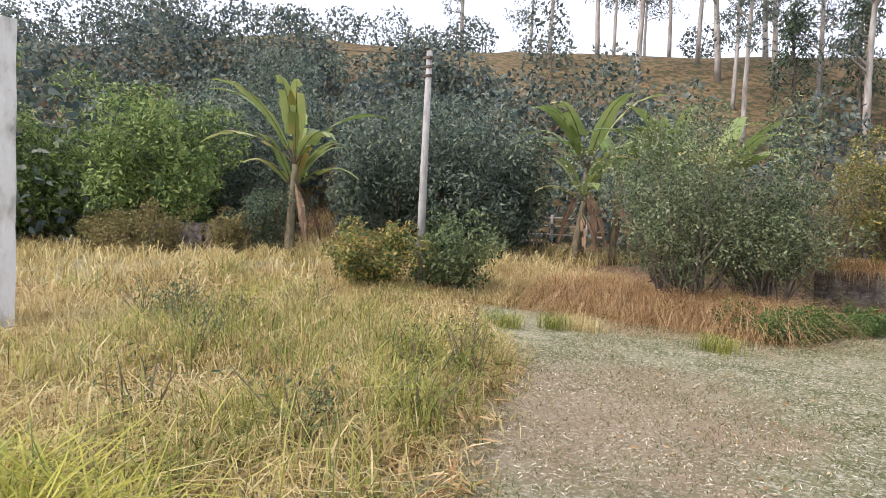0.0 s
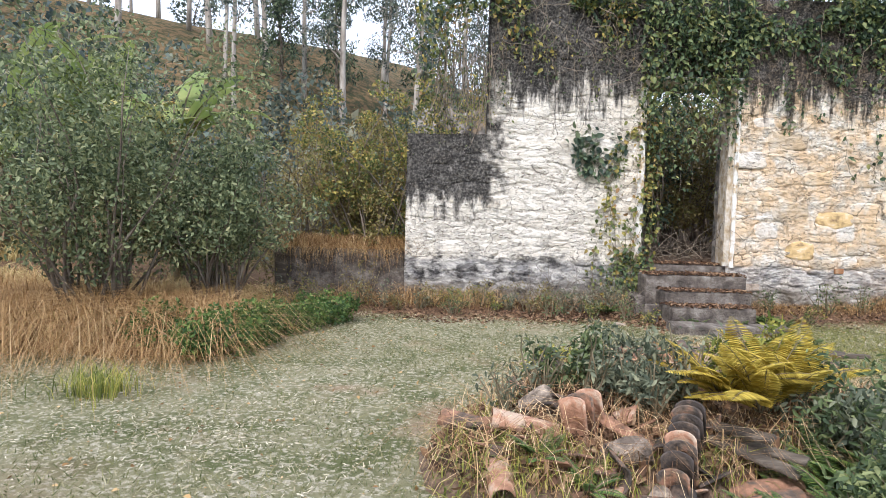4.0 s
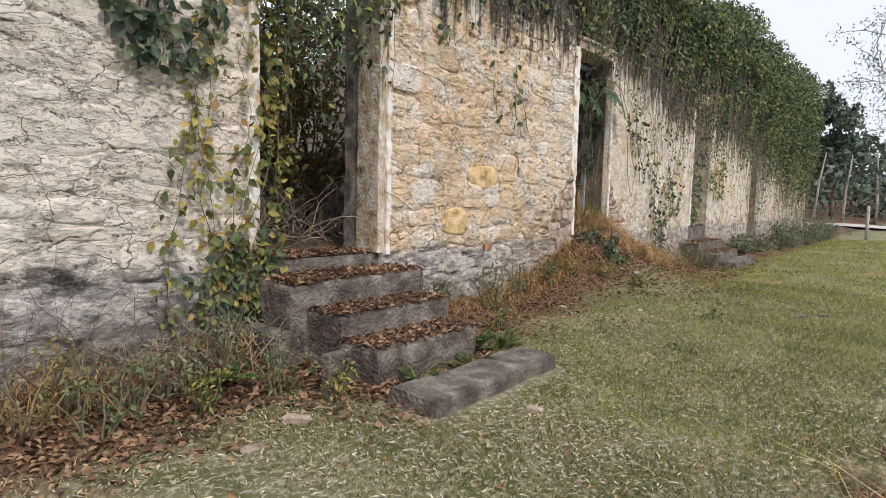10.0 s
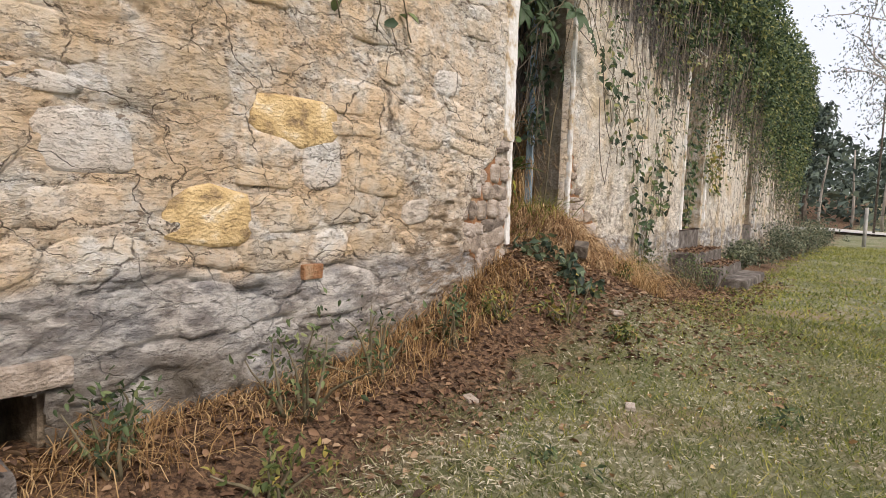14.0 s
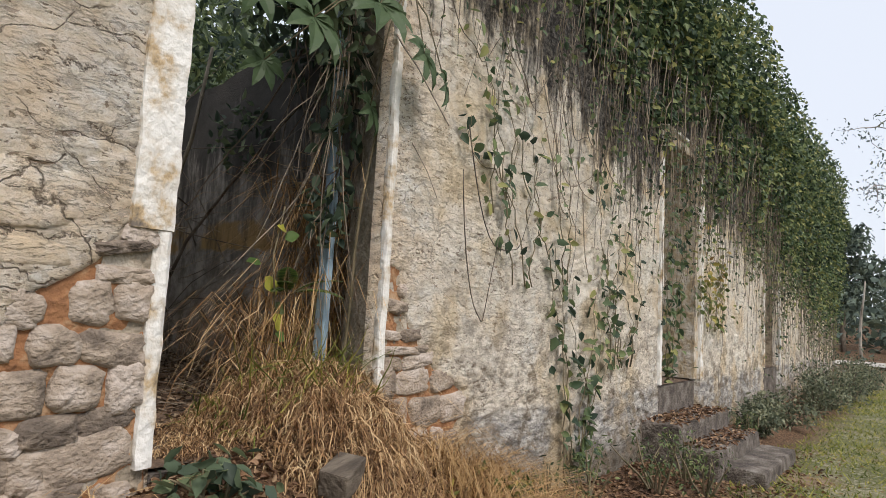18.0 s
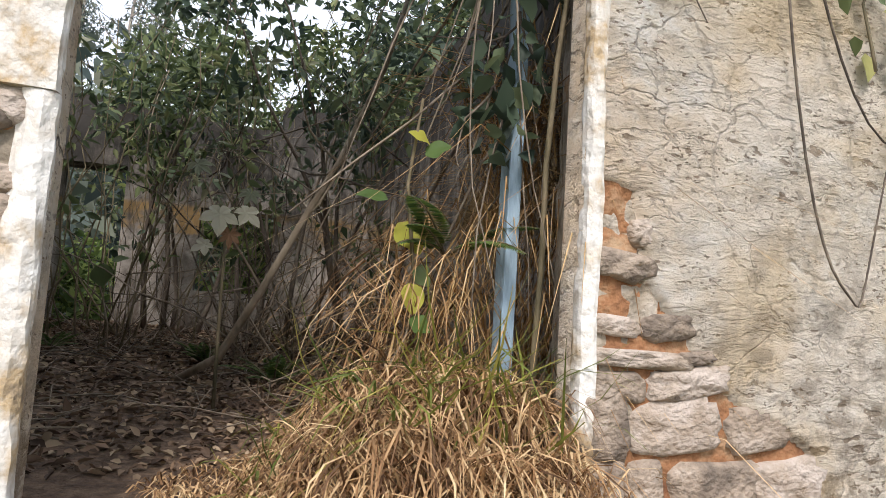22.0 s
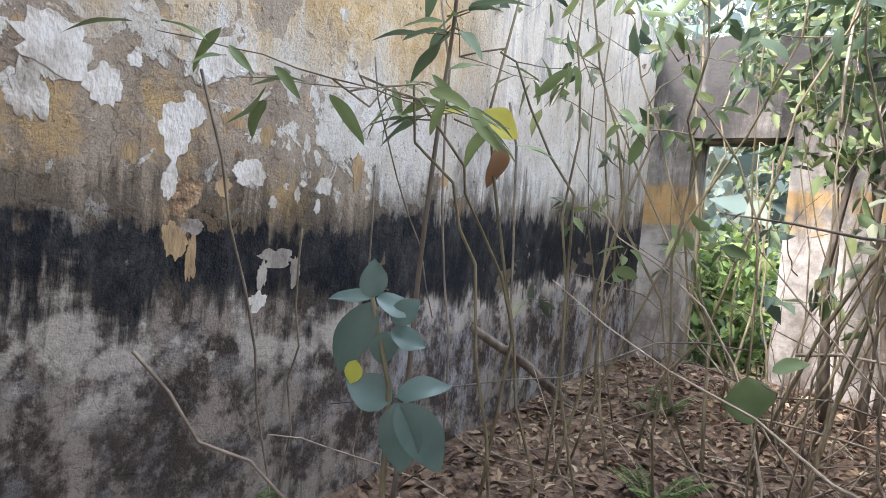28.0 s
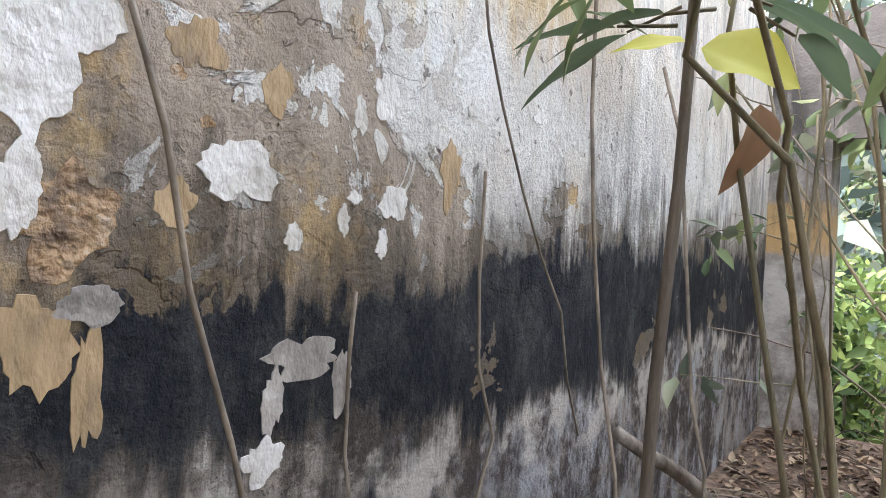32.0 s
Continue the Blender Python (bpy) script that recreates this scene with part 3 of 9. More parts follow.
M_STREAKED = streaked_plaster_material()
M_FACADE = facade_material("limewashed_stone", False)
M_RENDER = facade_material("limewashed_rubble", True)
M_MORTAR = mortar_material()
M_INNER = inner_plaster_material()
M_SHADED_PLASTER = dark_plaster_material()
M_OCHRE_STONE = mat("ochre_stone", [(0.26, 0.18, 0.10), (0.58, 0.41, 0.19), (0.70, 0.52, 0.27), (0.78, 0.68, 0.50)], 5, 10, 0.92, 0.9, 40, (1, 1, 1.3), (0.34, 0.66), dist=0.024)
M_BARE_STONE = mat("bare_stone", [(0.15, 0.12, 0.095), (0.38, 0.31, 0.24), (0.52, 0.45, 0.39)], 9, 8, 0.94, 1.0, 45, (1, 1, 1.3), random_amount=0.35)
M_CLAY = mat("red_clay_mortar", [(0.16, 0.070, 0.035), (0.32, 0.155, 0.07), (0.44, 0.31, 0.19)], 9, 6, 0.95, 0.9, 40)
M_JAMB = mat("limewashed_jamb", [(0.12, 0.10, 0.08), (0.40, 0.31, 0.19), (0.50, 0.44, 0.35), (0.62, 0.58, 0.51)], 9, 9, 0.92, 1.0, 30, (1, 1, 0.75), (0.30, 0.66))
M_WHITE_TRIM = mat("white_trim", [(0.16, 0.135, 0.11), (0.48, 0.36, 0.21), (0.66, 0.62, 0.55), (0.78, 0.77, 0.73)], 6, 8, 0.88, 0.8, 30, (1, 1, 0.8), (0.31, 0.56))
M_STEP = mat("worn_step_stone", [(0.040, 0.034, 0.029), (0.085, 0.071, 0.060), (0.145, 0.122, 0.102), (0.24, 0.215, 0.185), (0.34, 0.32, 0.29)], 5, 10, 0.93, 1.0, 34, (1, 1, 1), (0.28, 0.74), dist=0.04)
M_BLUE = mat("faded_blue_paint", [(0.20, 0.165, 0.13), (0.24, 0.34, 0.44), (0.33, 0.47, 0.59), (0.41, 0.55, 0.66)], 6, 7, 0.7, 0.5, 30, (1, 1, 0.25), (0.32, 0.62))
M_OLD_WOOD = mat("weathered_wood", [(0.035, 0.028, 0.022), (0.10, 0.08, 0.06), (0.21, 0.175, 0.135)], 9, 7, 0.9, 0.8, 40, (0.2, 1, 1))
M_TILE = mat("clay_roof_tile", [(0.050, 0.040, 0.034), (0.13, 0.095, 0.07), (0.27, 0.145, 0.09), (0.40, 0.22, 0.14), (0.46, 0.35, 0.26)], 9, 8, 0.92, 0.8, 30, (1, 1, 1), (0.28, 0.75), random_amount=0.5)
M_POST = mat("concrete_post", [(0.20, 0.19, 0.17), (0.36, 0.35, 0.32), (0.48, 0.46, 0.43)], 5, 7, 0.9, 0.5, 30, (1, 1, 0.4))
M_BARK = mat("bark", [(0.06, 0.045, 0.033), (0.16, 0.13, 0.10), (0.28, 0.245, 0.20)], 9, 6, 0.92, 0.9, 30, (1, 1, 0.3))
M_PALE_BARK = mat("pale_bark", [(0.17, 0.14, 0.11), (0.38, 0.34, 0.29), (0.56, 0.53, 0.47)], 3, 6, 0.85, 0.5, 20, (1, 1, 0.25))
M_PILLAR = mat("old_whitewash", [(0.22, 0.21, 0.19), (0.50, 0.48, 0.44), (0.68, 0.66, 0.62), (0.74, 0.73, 0.70)], 4, 8, 0.9, 0.8, 30, (1, 1, 0.5), (0.28, 0.6))
M_STEM = mat("green_brown_stem", [(0.07, 0.065, 0.035), (0.17, 0.14, 0.08), (0.26, 0.215, 0.14)], 14, 5, 0.8, 0.5, 50, (1, 1, 0.3))
M_TAN_BARK = mat("tan_bark", [(0.12, 0.095, 0.065), (0.27, 0.22, 0.155), (0.42, 0.36, 0.27)], 8, 7, 0.85, 0.6, 40, (1, 1, 0.4))
M_TWIG = mat("dry_twig", [(0.075, 0.06, 0.048), (0.19, 0.155, 0.115), (0.34, 0.28, 0.21)], 9, 5, 0.9, 0.4, 40, island=0.4)
M_RUST = mat("rusted_iron", [(0.10, 0.035, 0.018), (0.26, 0.085, 0.04), (0.36, 0.15, 0.08)], 12, 6, 0.85, 0.5, 60)
M_BARE_POST = mat("bare_door_wood", [(0.30, 0.20, 0.14), (0.50, 0.37, 0.28)], 9, 6, 0.85, 0.5, 40, (1, 1, 0.2))

# ---- ground ----
def turf_material():
    """Close, worn turf: pale dry thatch, green patches, bare earth along the path, leaf litter by the wall."""
    k = Nodes("turf")
    x, y = k.axis(0), k.axis(1)
    big, mid, fine = k.noise(0.35, 4), k.noise(1.7, 6, 0.65), k.noise(22, 6, 0.75)
    c = k.mix(k.step(mid, 0.38, 0.60), (0.130, 0.145, 0.060), (0.28, 0.265, 0.155))
    c = k.mix(k.step(k.noise(19, 5, 0.7), 0.50, 0.60), c, (0.50, 0.46, 0.35))
    c = k.mix(k.math("MULTIPLY", k.step(fine, 0.55, 0.68), 0.7), c, (0.075, 0.085, 0.030))
    lush = k.math("MULTIPLY", k.step(x, 5.0, 11.0), k.step(k.noise(0.9, 5, 0.65), 0.38, 0.60))
    c = k.mix(k.math("MULTIPLY", lush, 0.65), c, k.mix(fine, (0.085, 0.110, 0.036), (0.20, 0.215, 0.080)))
    bare = k.math("MULTIPLY", k.step(k.noise(0.6, 5, 0.6), 0.54, 0.68), 0.75)
    c = k.mix(bare, c, (0.36, 0.25, 0.165))
    u, v = k.math("MULTIPLY", k.math("ADD", x, 2.3), 0.5), k.math("MULTIPLY", k.math("ADD", y, 9.9), 0.36)
    worn = k.math("ADD", k.math("ADD", k.math("MULTIPLY", u, u), k.math("MULTIPLY", v, v)), k.math("MULTIPLY", k.math("SUBTRACT", mid, 0.5), 1.6))
    c = k.mix(k.math("MULTIPLY", k.math("SUBTRACT", 1.0, k.step(worn, 0.25, 1.1)), 0.62), c, k.mix(fine, (0.24, 0.165, 0.105), (0.42, 0.31, 0.21)))
    litter = k.step(k.math("MULTIPLY_ADD", k.math("SUBTRACT", mid, 0.5), 1.4, y), -1.5, -0.75)
    lc = k.mix(k.step(k.noise(30, 5, 0.7), 0.4, 0.62), (0.075, 0.045, 0.028), (0.27, 0.165, 0.095))
    c = k.mix(litter, c, lc)
    wild = k.step(k.math("ADD", y, k.math("MULTIPLY", mid, 2.0)), 6.0, 9.0)
    c = k.mix(wild, c, k.mix(k.step(mid, 0.4, 0.6), (0.06, 0.065, 0.028), (0.20, 0.13, 0.065)))
    return k.done(c, k.math("ADD", fine, k.noise(60, 4, 0.7)), 0.9, 0.03, 0.95)


M_TURF = turf_material()
M_LITTER = mat("leaf_litter_soil", [(0.045, 0.03, 0.02), (0.13, 0.085, 0.055), (0.25, 0.17, 0.11)], 18, 6, 0.95, 0.9, 40)
M_ROAD = mat("pale_road", [(0.42, 0.39, 0.34), (0.56, 0.53, 0.48)], 2, 6, 0.95, 0.4, 20)


def build_ground():
    def axis(edges):
        out = [edges[0][0]]
        for a, b, s in edges:
            out += list(np.arange(a + s, b + s * 0.5, s))
        return np.array(out)
    xs = axis([(-320, -60, 20), (-60, -20, 4), (-20, -8, 0.8), (-8, 20, 0.25), (20, 40, 1.0), (40, 140, 5), (140, 420, 28)])
    ys = axis([(-320, -40, 28), (-40, -18, 2), (-18, 0.25, 0.25), (0.25, 10, 0.6), (10, 90, 3), (90, 400, 31)])
    gx, gy = np.meshgrid(xs, ys)
    z = ground_z(gx, gy)
    z = z + np.where((gx > 0.2) & (gx < 33.5) & (gy > 0.3) & (gy < 6.5), -0.4, 0)
    verts = np.stack([gx.ravel(), gy.ravel(), z.ravel()], 1)
    w = len(xs)
    i = np.arange(len(ys) - 1)[:, None] * w + np.arange(w - 1)[None]
    faces = np.stack([i, i + 1, i + w + 1, i + w], -1).reshape(-1, 4)
    return tagged(raw("ground", verts, faces, M_TURF, smooth=True), "worn turf, pale and green, with bare earth and leaf litter", "ground", kind="structure")


build_ground()

# the pale road beyond the fence
yy = np.arange(-160, 121, 4.0)
rv = np.concatenate([[(48.0 - 0.02 * v, v, float(ground_z(48, v)) + 0.05) for v in yy], [(54.0 - 0.02 * v, v, float(ground_z(54, v)) + 0.05) for v in yy]])
n = len(yy)
tagged(finish("road", rv, [(k, n + k, n + k + 1, k + 1) for k in range(n - 1)], M_ROAD), "pale unpaved road beyond the wire fence", "road", kind="structure")


# ---- the ruin's walls ----
TOP = 5.75
DOORS = [(4.35, 5.95, 4.15), (10.60, 11.93, 4.03), (16.85, 18.45, 4.0), (22.85, 24.40, 4.0)]
SILL = 0.93


def wall_piece(name, x0, x1, z0, z1, y0=0.0, y1=0.55, seed=0, label="", material=None, parent=None):
    bm = block(x0, x1, y0, y1, z0, z1, 0.012, 6, 0.0, seed)
    ob = part(name, bm, material or M_RENDER, parent)
    if label:
        tagged(ob, label, "wall", kind="structure")
    return ob


M_REVEAL = mat("rough_reveal", [(0.15, 0.13, 0.10), (0.34, 0.29, 0.22), (0.48, 0.43, 0.36), (0.50, 0.27, 0.10)], 5, 9, 0.95, 1.0, 26, (1, 1, 1), (0.30, 0.72), dist=0.03)
runs = [(0.0, 4.35), (5.95, 10.60), (11.93, 16.85), (18.45, 22.85), (24.40, 34.0)]
DRAIN = (6.14, 6.45, 0.02, 0.47)


def bare_limit(k, z):
    """How far from the second doorway the coat has fallen off, by height; 0 where it still holds."""
    wob = 0.09 * field(z * 4.0, z * 0 + k, 23) + 0.05 * field(z * 13.0, z * 0 + k, 27)
    if k == 1:
        e = np.interp(z, [0.5, 0.7, 0.95, 1.3, 1.6, 1.82, 1.95, 2.02], [0.0, 0.35, 0.72, 0.78, 0.55, 0.30, 0.20, 0.0])
    else:
        e = np.interp(z, [0.35, 0.6, 0.95, 1.15, 1.34, 1.59, 1.70, 1.90, 1.94], [0.0, 0.75, 0.88, 0.85, 0.55, 0.26, 0.20, 0.19, 0.0])
    return np.where(e > 0, np.maximum(e + wob * np.minimum(1, e * 4), 0.02), 0)


def skin(k, x0, x1, top, dx, dz):
    """The uneven face of a rubble wall: lumps of coat with broken crevices between, rougher in the plinth; returns vertices and quads."""
    xs = np.linspace(x0, x1, int((x1 - x0) / dx) + 1)
    zs = np.concatenate([np.arange(-0.2, 4.0, dz), np.arange(4.0, TOP, 0.07), [TOP]])
    X, Z = np.meshgrid(xs, zs)
    sd = 100 + 3 * k
    wz = Z + 0.13 * field(X * 0.8, Z * 0.8, sd + 1) + 0.05 * field(X * 3, Z * 3, sd + 2)
    wx = X + 0.10 * field(X * 2.5, Z * 2.5, sd + 3)
    low = bump_hill(-wz, -1.15, -0.85)
    calm = 0.45 if k >= 2 else 1.0
    deep = np.exp(-(field(wx * 1.5, wz * 4.6, sd, 3) / 0.075) ** 2) * np.clip(0.35 + 1.0 * field(X * 1.1, Z * 1.4, sd + 4, 2), 0, 1)
    cross = np.exp(-(field(wx * 3.4, wz * 1.7, sd + 9, 3) / 0.06) ** 2) * np.clip(0.05 + 1.0 * field(X * 1.3, Z * 1.3, sd + 10, 2), 0, 1)
    small = np.exp(-(field(wx * 5.0, wz * 9.5, sd + 5, 3) / 0.12) ** 2) * np.clip(0.30 + 1.1 * field(X * 1.6, Z * 1.9, sd + 6, 2), 0, 1)
    lump = field(wx * 8, wz * 13, sd + 7, 3)
    amp = calm + 0.55 * low
    if k == 1:
        amp = amp + 0.9 * bump_hill(X, 8.2, 9.6) * bump_hill(-wz, -1.75, -1.25)
    Y = -0.020 - 0.012 * amp * field(wx * 2.0, wz * 3.6, sd + 8, 3) + amp * (0.034 * deep + 0.024 * cross + 0.018 * small) - (0.006 + 0.007 * low) * lump * (1.0 + 0.6 * (k >= 2))
    if k in (1, 2):
        d = (x1 - X) if k == 1 else (X - x0)
        bare = np.clip((bare_limit(k, Z) - d) / 0.02, 0, 1)
        Y = Y + (0.012 - Y) * bare
    edge = np.clip(np.minimum(X - x0, x1 - X) / 0.035, 0, 1)
    Y = -0.010 + (Y + 0.010) * edge
    if k == 0:
        Z = np.where(X < 1.45, np.minimum(Z, 3.2 + 0.03 * field(X * 4, X * 0, 2)), Z)
    nz, nx = X.shape
    i = np.arange(nz - 1)[:, None] * nx + np.arange(nx - 1)[None]
    q = np.stack([i, i + 1, i + nx + 1, i + nx], -1).reshape(-1, 4)
    v = np.stack([X.ravel(), Y.ravel(), Z.ravel()], 1)
    c = v[q].mean(1)
    if k == 1:
        q = q[~((c[:, 0] > DRAIN[0]) & (c[:, 0] < DRAIN[1]) & (c[:, 2] > DRAIN[2]) & (c[:, 2] < DRAIN[3] + 0.02 * np.sin(c[:, 0] * 40)))]
    # the face turned back along its ends and top
    rim = [np.arange(nz) * nx, np.arange(nz)[::-1] * nx + nx - 1, (nz - 1) * nx + np.arange(nx)]
    for n, r in enumerate(rim):
        b = len(v)
        w = v[r].copy()
        w[:, 1] = 0.10
        v = np.concatenate([v, w])
        m = np.arange(len(r) - 1)
        e = np.stack([r[:-1], r[1:], b + m + 1, b + m], -1)
        q = np.concatenate([q, e])
    return v, q


front_walls = []
for k, (a, b) in enumerate(runs):
    nm = "wall_front_%d" % (k + 1)
    lab = ["limewashed rubble wall, black with mould at its low end", "ochre and cream limewashed rubble wall with a grey plinth", "pale limewashed rubble wall hung with creepers",
           "limewashed rubble wall under a curtain of creepers", "far end of the rubble wall, deep in creepers"][k]
    v, q = skin(k, a, b, TOP, [0.017, 0.017, 0.018, 0.05, 0.10][k], [0.015, 0.015, 0.016, 0.04, 0.08][k])
    w = tagged(raw(nm, v, q, M_RENDER, smooth=True), lab, "wall", kind="structure")
    # the core behind the face
    hi = b - (0.26 if k == 1 else 0.003)
    lo = a + (0.26 if k == 2 else 0.003)
    if k == 0:
        pieces = [(1.452, hi, -0.3, TOP - 0.01), (lo, 1.448, -0.3, 3.17)]
    elif k == 1:
        pieces = [(lo, DRAIN[0], -0.3, TOP - 0.01), (DRAIN[0] + 0.001, DRAIN[1] - 0.001, DRAIN[3], TOP - 0.01), (DRAIN[1], hi, -0.3, TOP - 0.01)]
    else:
        pieces = [(lo, hi, -0.3, TOP - 0.01)]
    for n, (xa, xb, za, zb) in enumerate(pieces):
        part("core", block(xa, xb, 0.075, 0.55, za, zb, 0.004, 4, 0.0, 3 + k), M_MORTAR, w)
    # splayed reveals of the second doorway
    if k in (1, 2):
        e, s = (10.60, -1) if k == 1 else (11.93, 1)
        plan = [(e, 0.0), (e + s * 0.20, 0.50), (e + s * 0.27, 0.552), (e + s * 0.27, 0.0)]
        bm = bmesh.new()
        hs = np.linspace(-0.3, TOP - 0.01, 60)
        rows_ = [[bm.verts.new((px, py, h)) for px, py in plan] for h in hs]
        for r0, r1 in zip(rows_[:-1], rows_[1:]):
            for q in range(4):
                bm.faces.new((r0[q], r0[(q + 1) % 4], r1[(q + 1) % 4], r1[q]))
        bmesh.ops.subdivide_edges(bm, edges=[g for g in bm.edges if abs(g.verts[0].co.z - g.verts[1].co.z) < 1e-4], cuts=7, use_grid_fill=True)
        for v in bm.verts:
            v.co += noise.noise_vector(v.co * 9) * 0.010 + noise.noise_vector(v.co * 30) * 0.006
        bmesh.ops.recalc_face_normals(bm, faces=bm.faces[:])
        part("reveal", bm, M_REVEAL, w, "bare rough grey reveal with orange clay")
    front_walls.append(w)
# a stone laid over the drain at the foot of the wall, and its dark channel
bm = block(6.06, 6.56, -0.055, 0.07, 0.47, 0.60, 0.014, 5, 0.02, 311)
part("drain_lintel", bm, M_BARE_STONE, front_walls[1], "rough stone over a dark drain hole")

# masonry over the doorways
for k, (a, b, top) in enumerate(DOORS):
    wall_piece("wall_over_door_%d" % (k + 1), a, b, top + 0.14, TOP, 0.01, 0.55, 20 + k, "mould-blackened masonry over a doorway")
    wall_piece("door_threshold_%d" % (k + 1), a - (0.2 if k == 1 else 0), b + (0.2 if k == 1 else 0), -0.3, SILL - 0.02, 0.03, 0.56, 30 + k, "worn stone threshold under leaf litter", M_STEP)

# walls behind: back wall with openings, cross walls, far end
BACK = 5.65


def back_wall():
    for k, (a, b, z0, z1) in enumerate([(0.0, 8.5, -0.3, 4.6), (8.96, 9.27, -0.3, 3.5), (9.27, 9.90, 2.80, 3.5), (9.90, 10.65, -0.3, 3.45), (10.65, 11.45, 2.45, 3.4), (10.65, 11.45, -0.3, 1.55),
                                        (11.45, 12.75, -0.3, 3.7), (13.2, 34.0, -0.3, 4.6)]):
        wall_piece("wall_back_%d" % (k + 1), a, b, z0, z1, BACK, BACK + 0.45, 50 + k, "damp plastered back wall of the roofless room", M_STREAKED if 8.9 < a < 12.7 else M_SHADED_PLASTER)


back_wall()


def cross_wall(name, x0, x1, tops, material, label, y0=0.551, y1=5.649, rough=0.006):
    """A cross wall whose top runs through the heights given, evenly spaced along it, finely cut so that its face is uneven."""
    ny, nz = 60, 44
    ys = np.linspace(y0, y1, ny)
    tz = np.interp(ys, np.linspace(y0, y1, len(tops)), tops) + 0.05 * field(ys * 3, ys * 0, 4)
    verts, faces = [], []
    for side, x in enumerate((x0, x1)):
        for j in range(nz):
            f = j / (nz - 1)
            z = -0.3 + (tz + 0.3) * f
            xx = x + rough * (1 if side else -1) * field(ys * 2.5, z * 2.5, 7 + side)
            verts.append(np.stack([xx, ys, z], 1))
    verts = np.concatenate(verts)
    def vid(s, j, i):
        return s * nz * ny + j * ny + i
    for s in (0, 1):
        for j in range(nz - 1):
            for i in range(ny - 1):
                q = (vid(s, j, i), vid(s, j, i + 1), vid(s, j + 1, i + 1), vid(s, j + 1, i))
                faces.append(q if s else q[::-1])
    for i in range(ny - 1):
        faces.append((vid(0, nz - 1, i), vid(0, nz - 1, i + 1), vid(1, nz - 1, i + 1), vid(1, nz - 1, i))[::-1])
        faces.append((vid(0, 0, i), vid(0, 0, i + 1), vid(1, 0, i + 1), vid(1, 0, i)))
    for j in range(nz - 1):
        faces.append((vid(0, j, 0), vid(1, j, 0), vid(1, j + 1, 0), vid(0, j + 1, 0)))
        faces.append((vid(0, j, ny - 1), vid(0, j + 1, ny - 1), vid(1, j + 1, ny - 1), vid(1, j, ny - 1)))
    return tagged(finish(name, verts, faces, material), label, "wall", kind="structure")


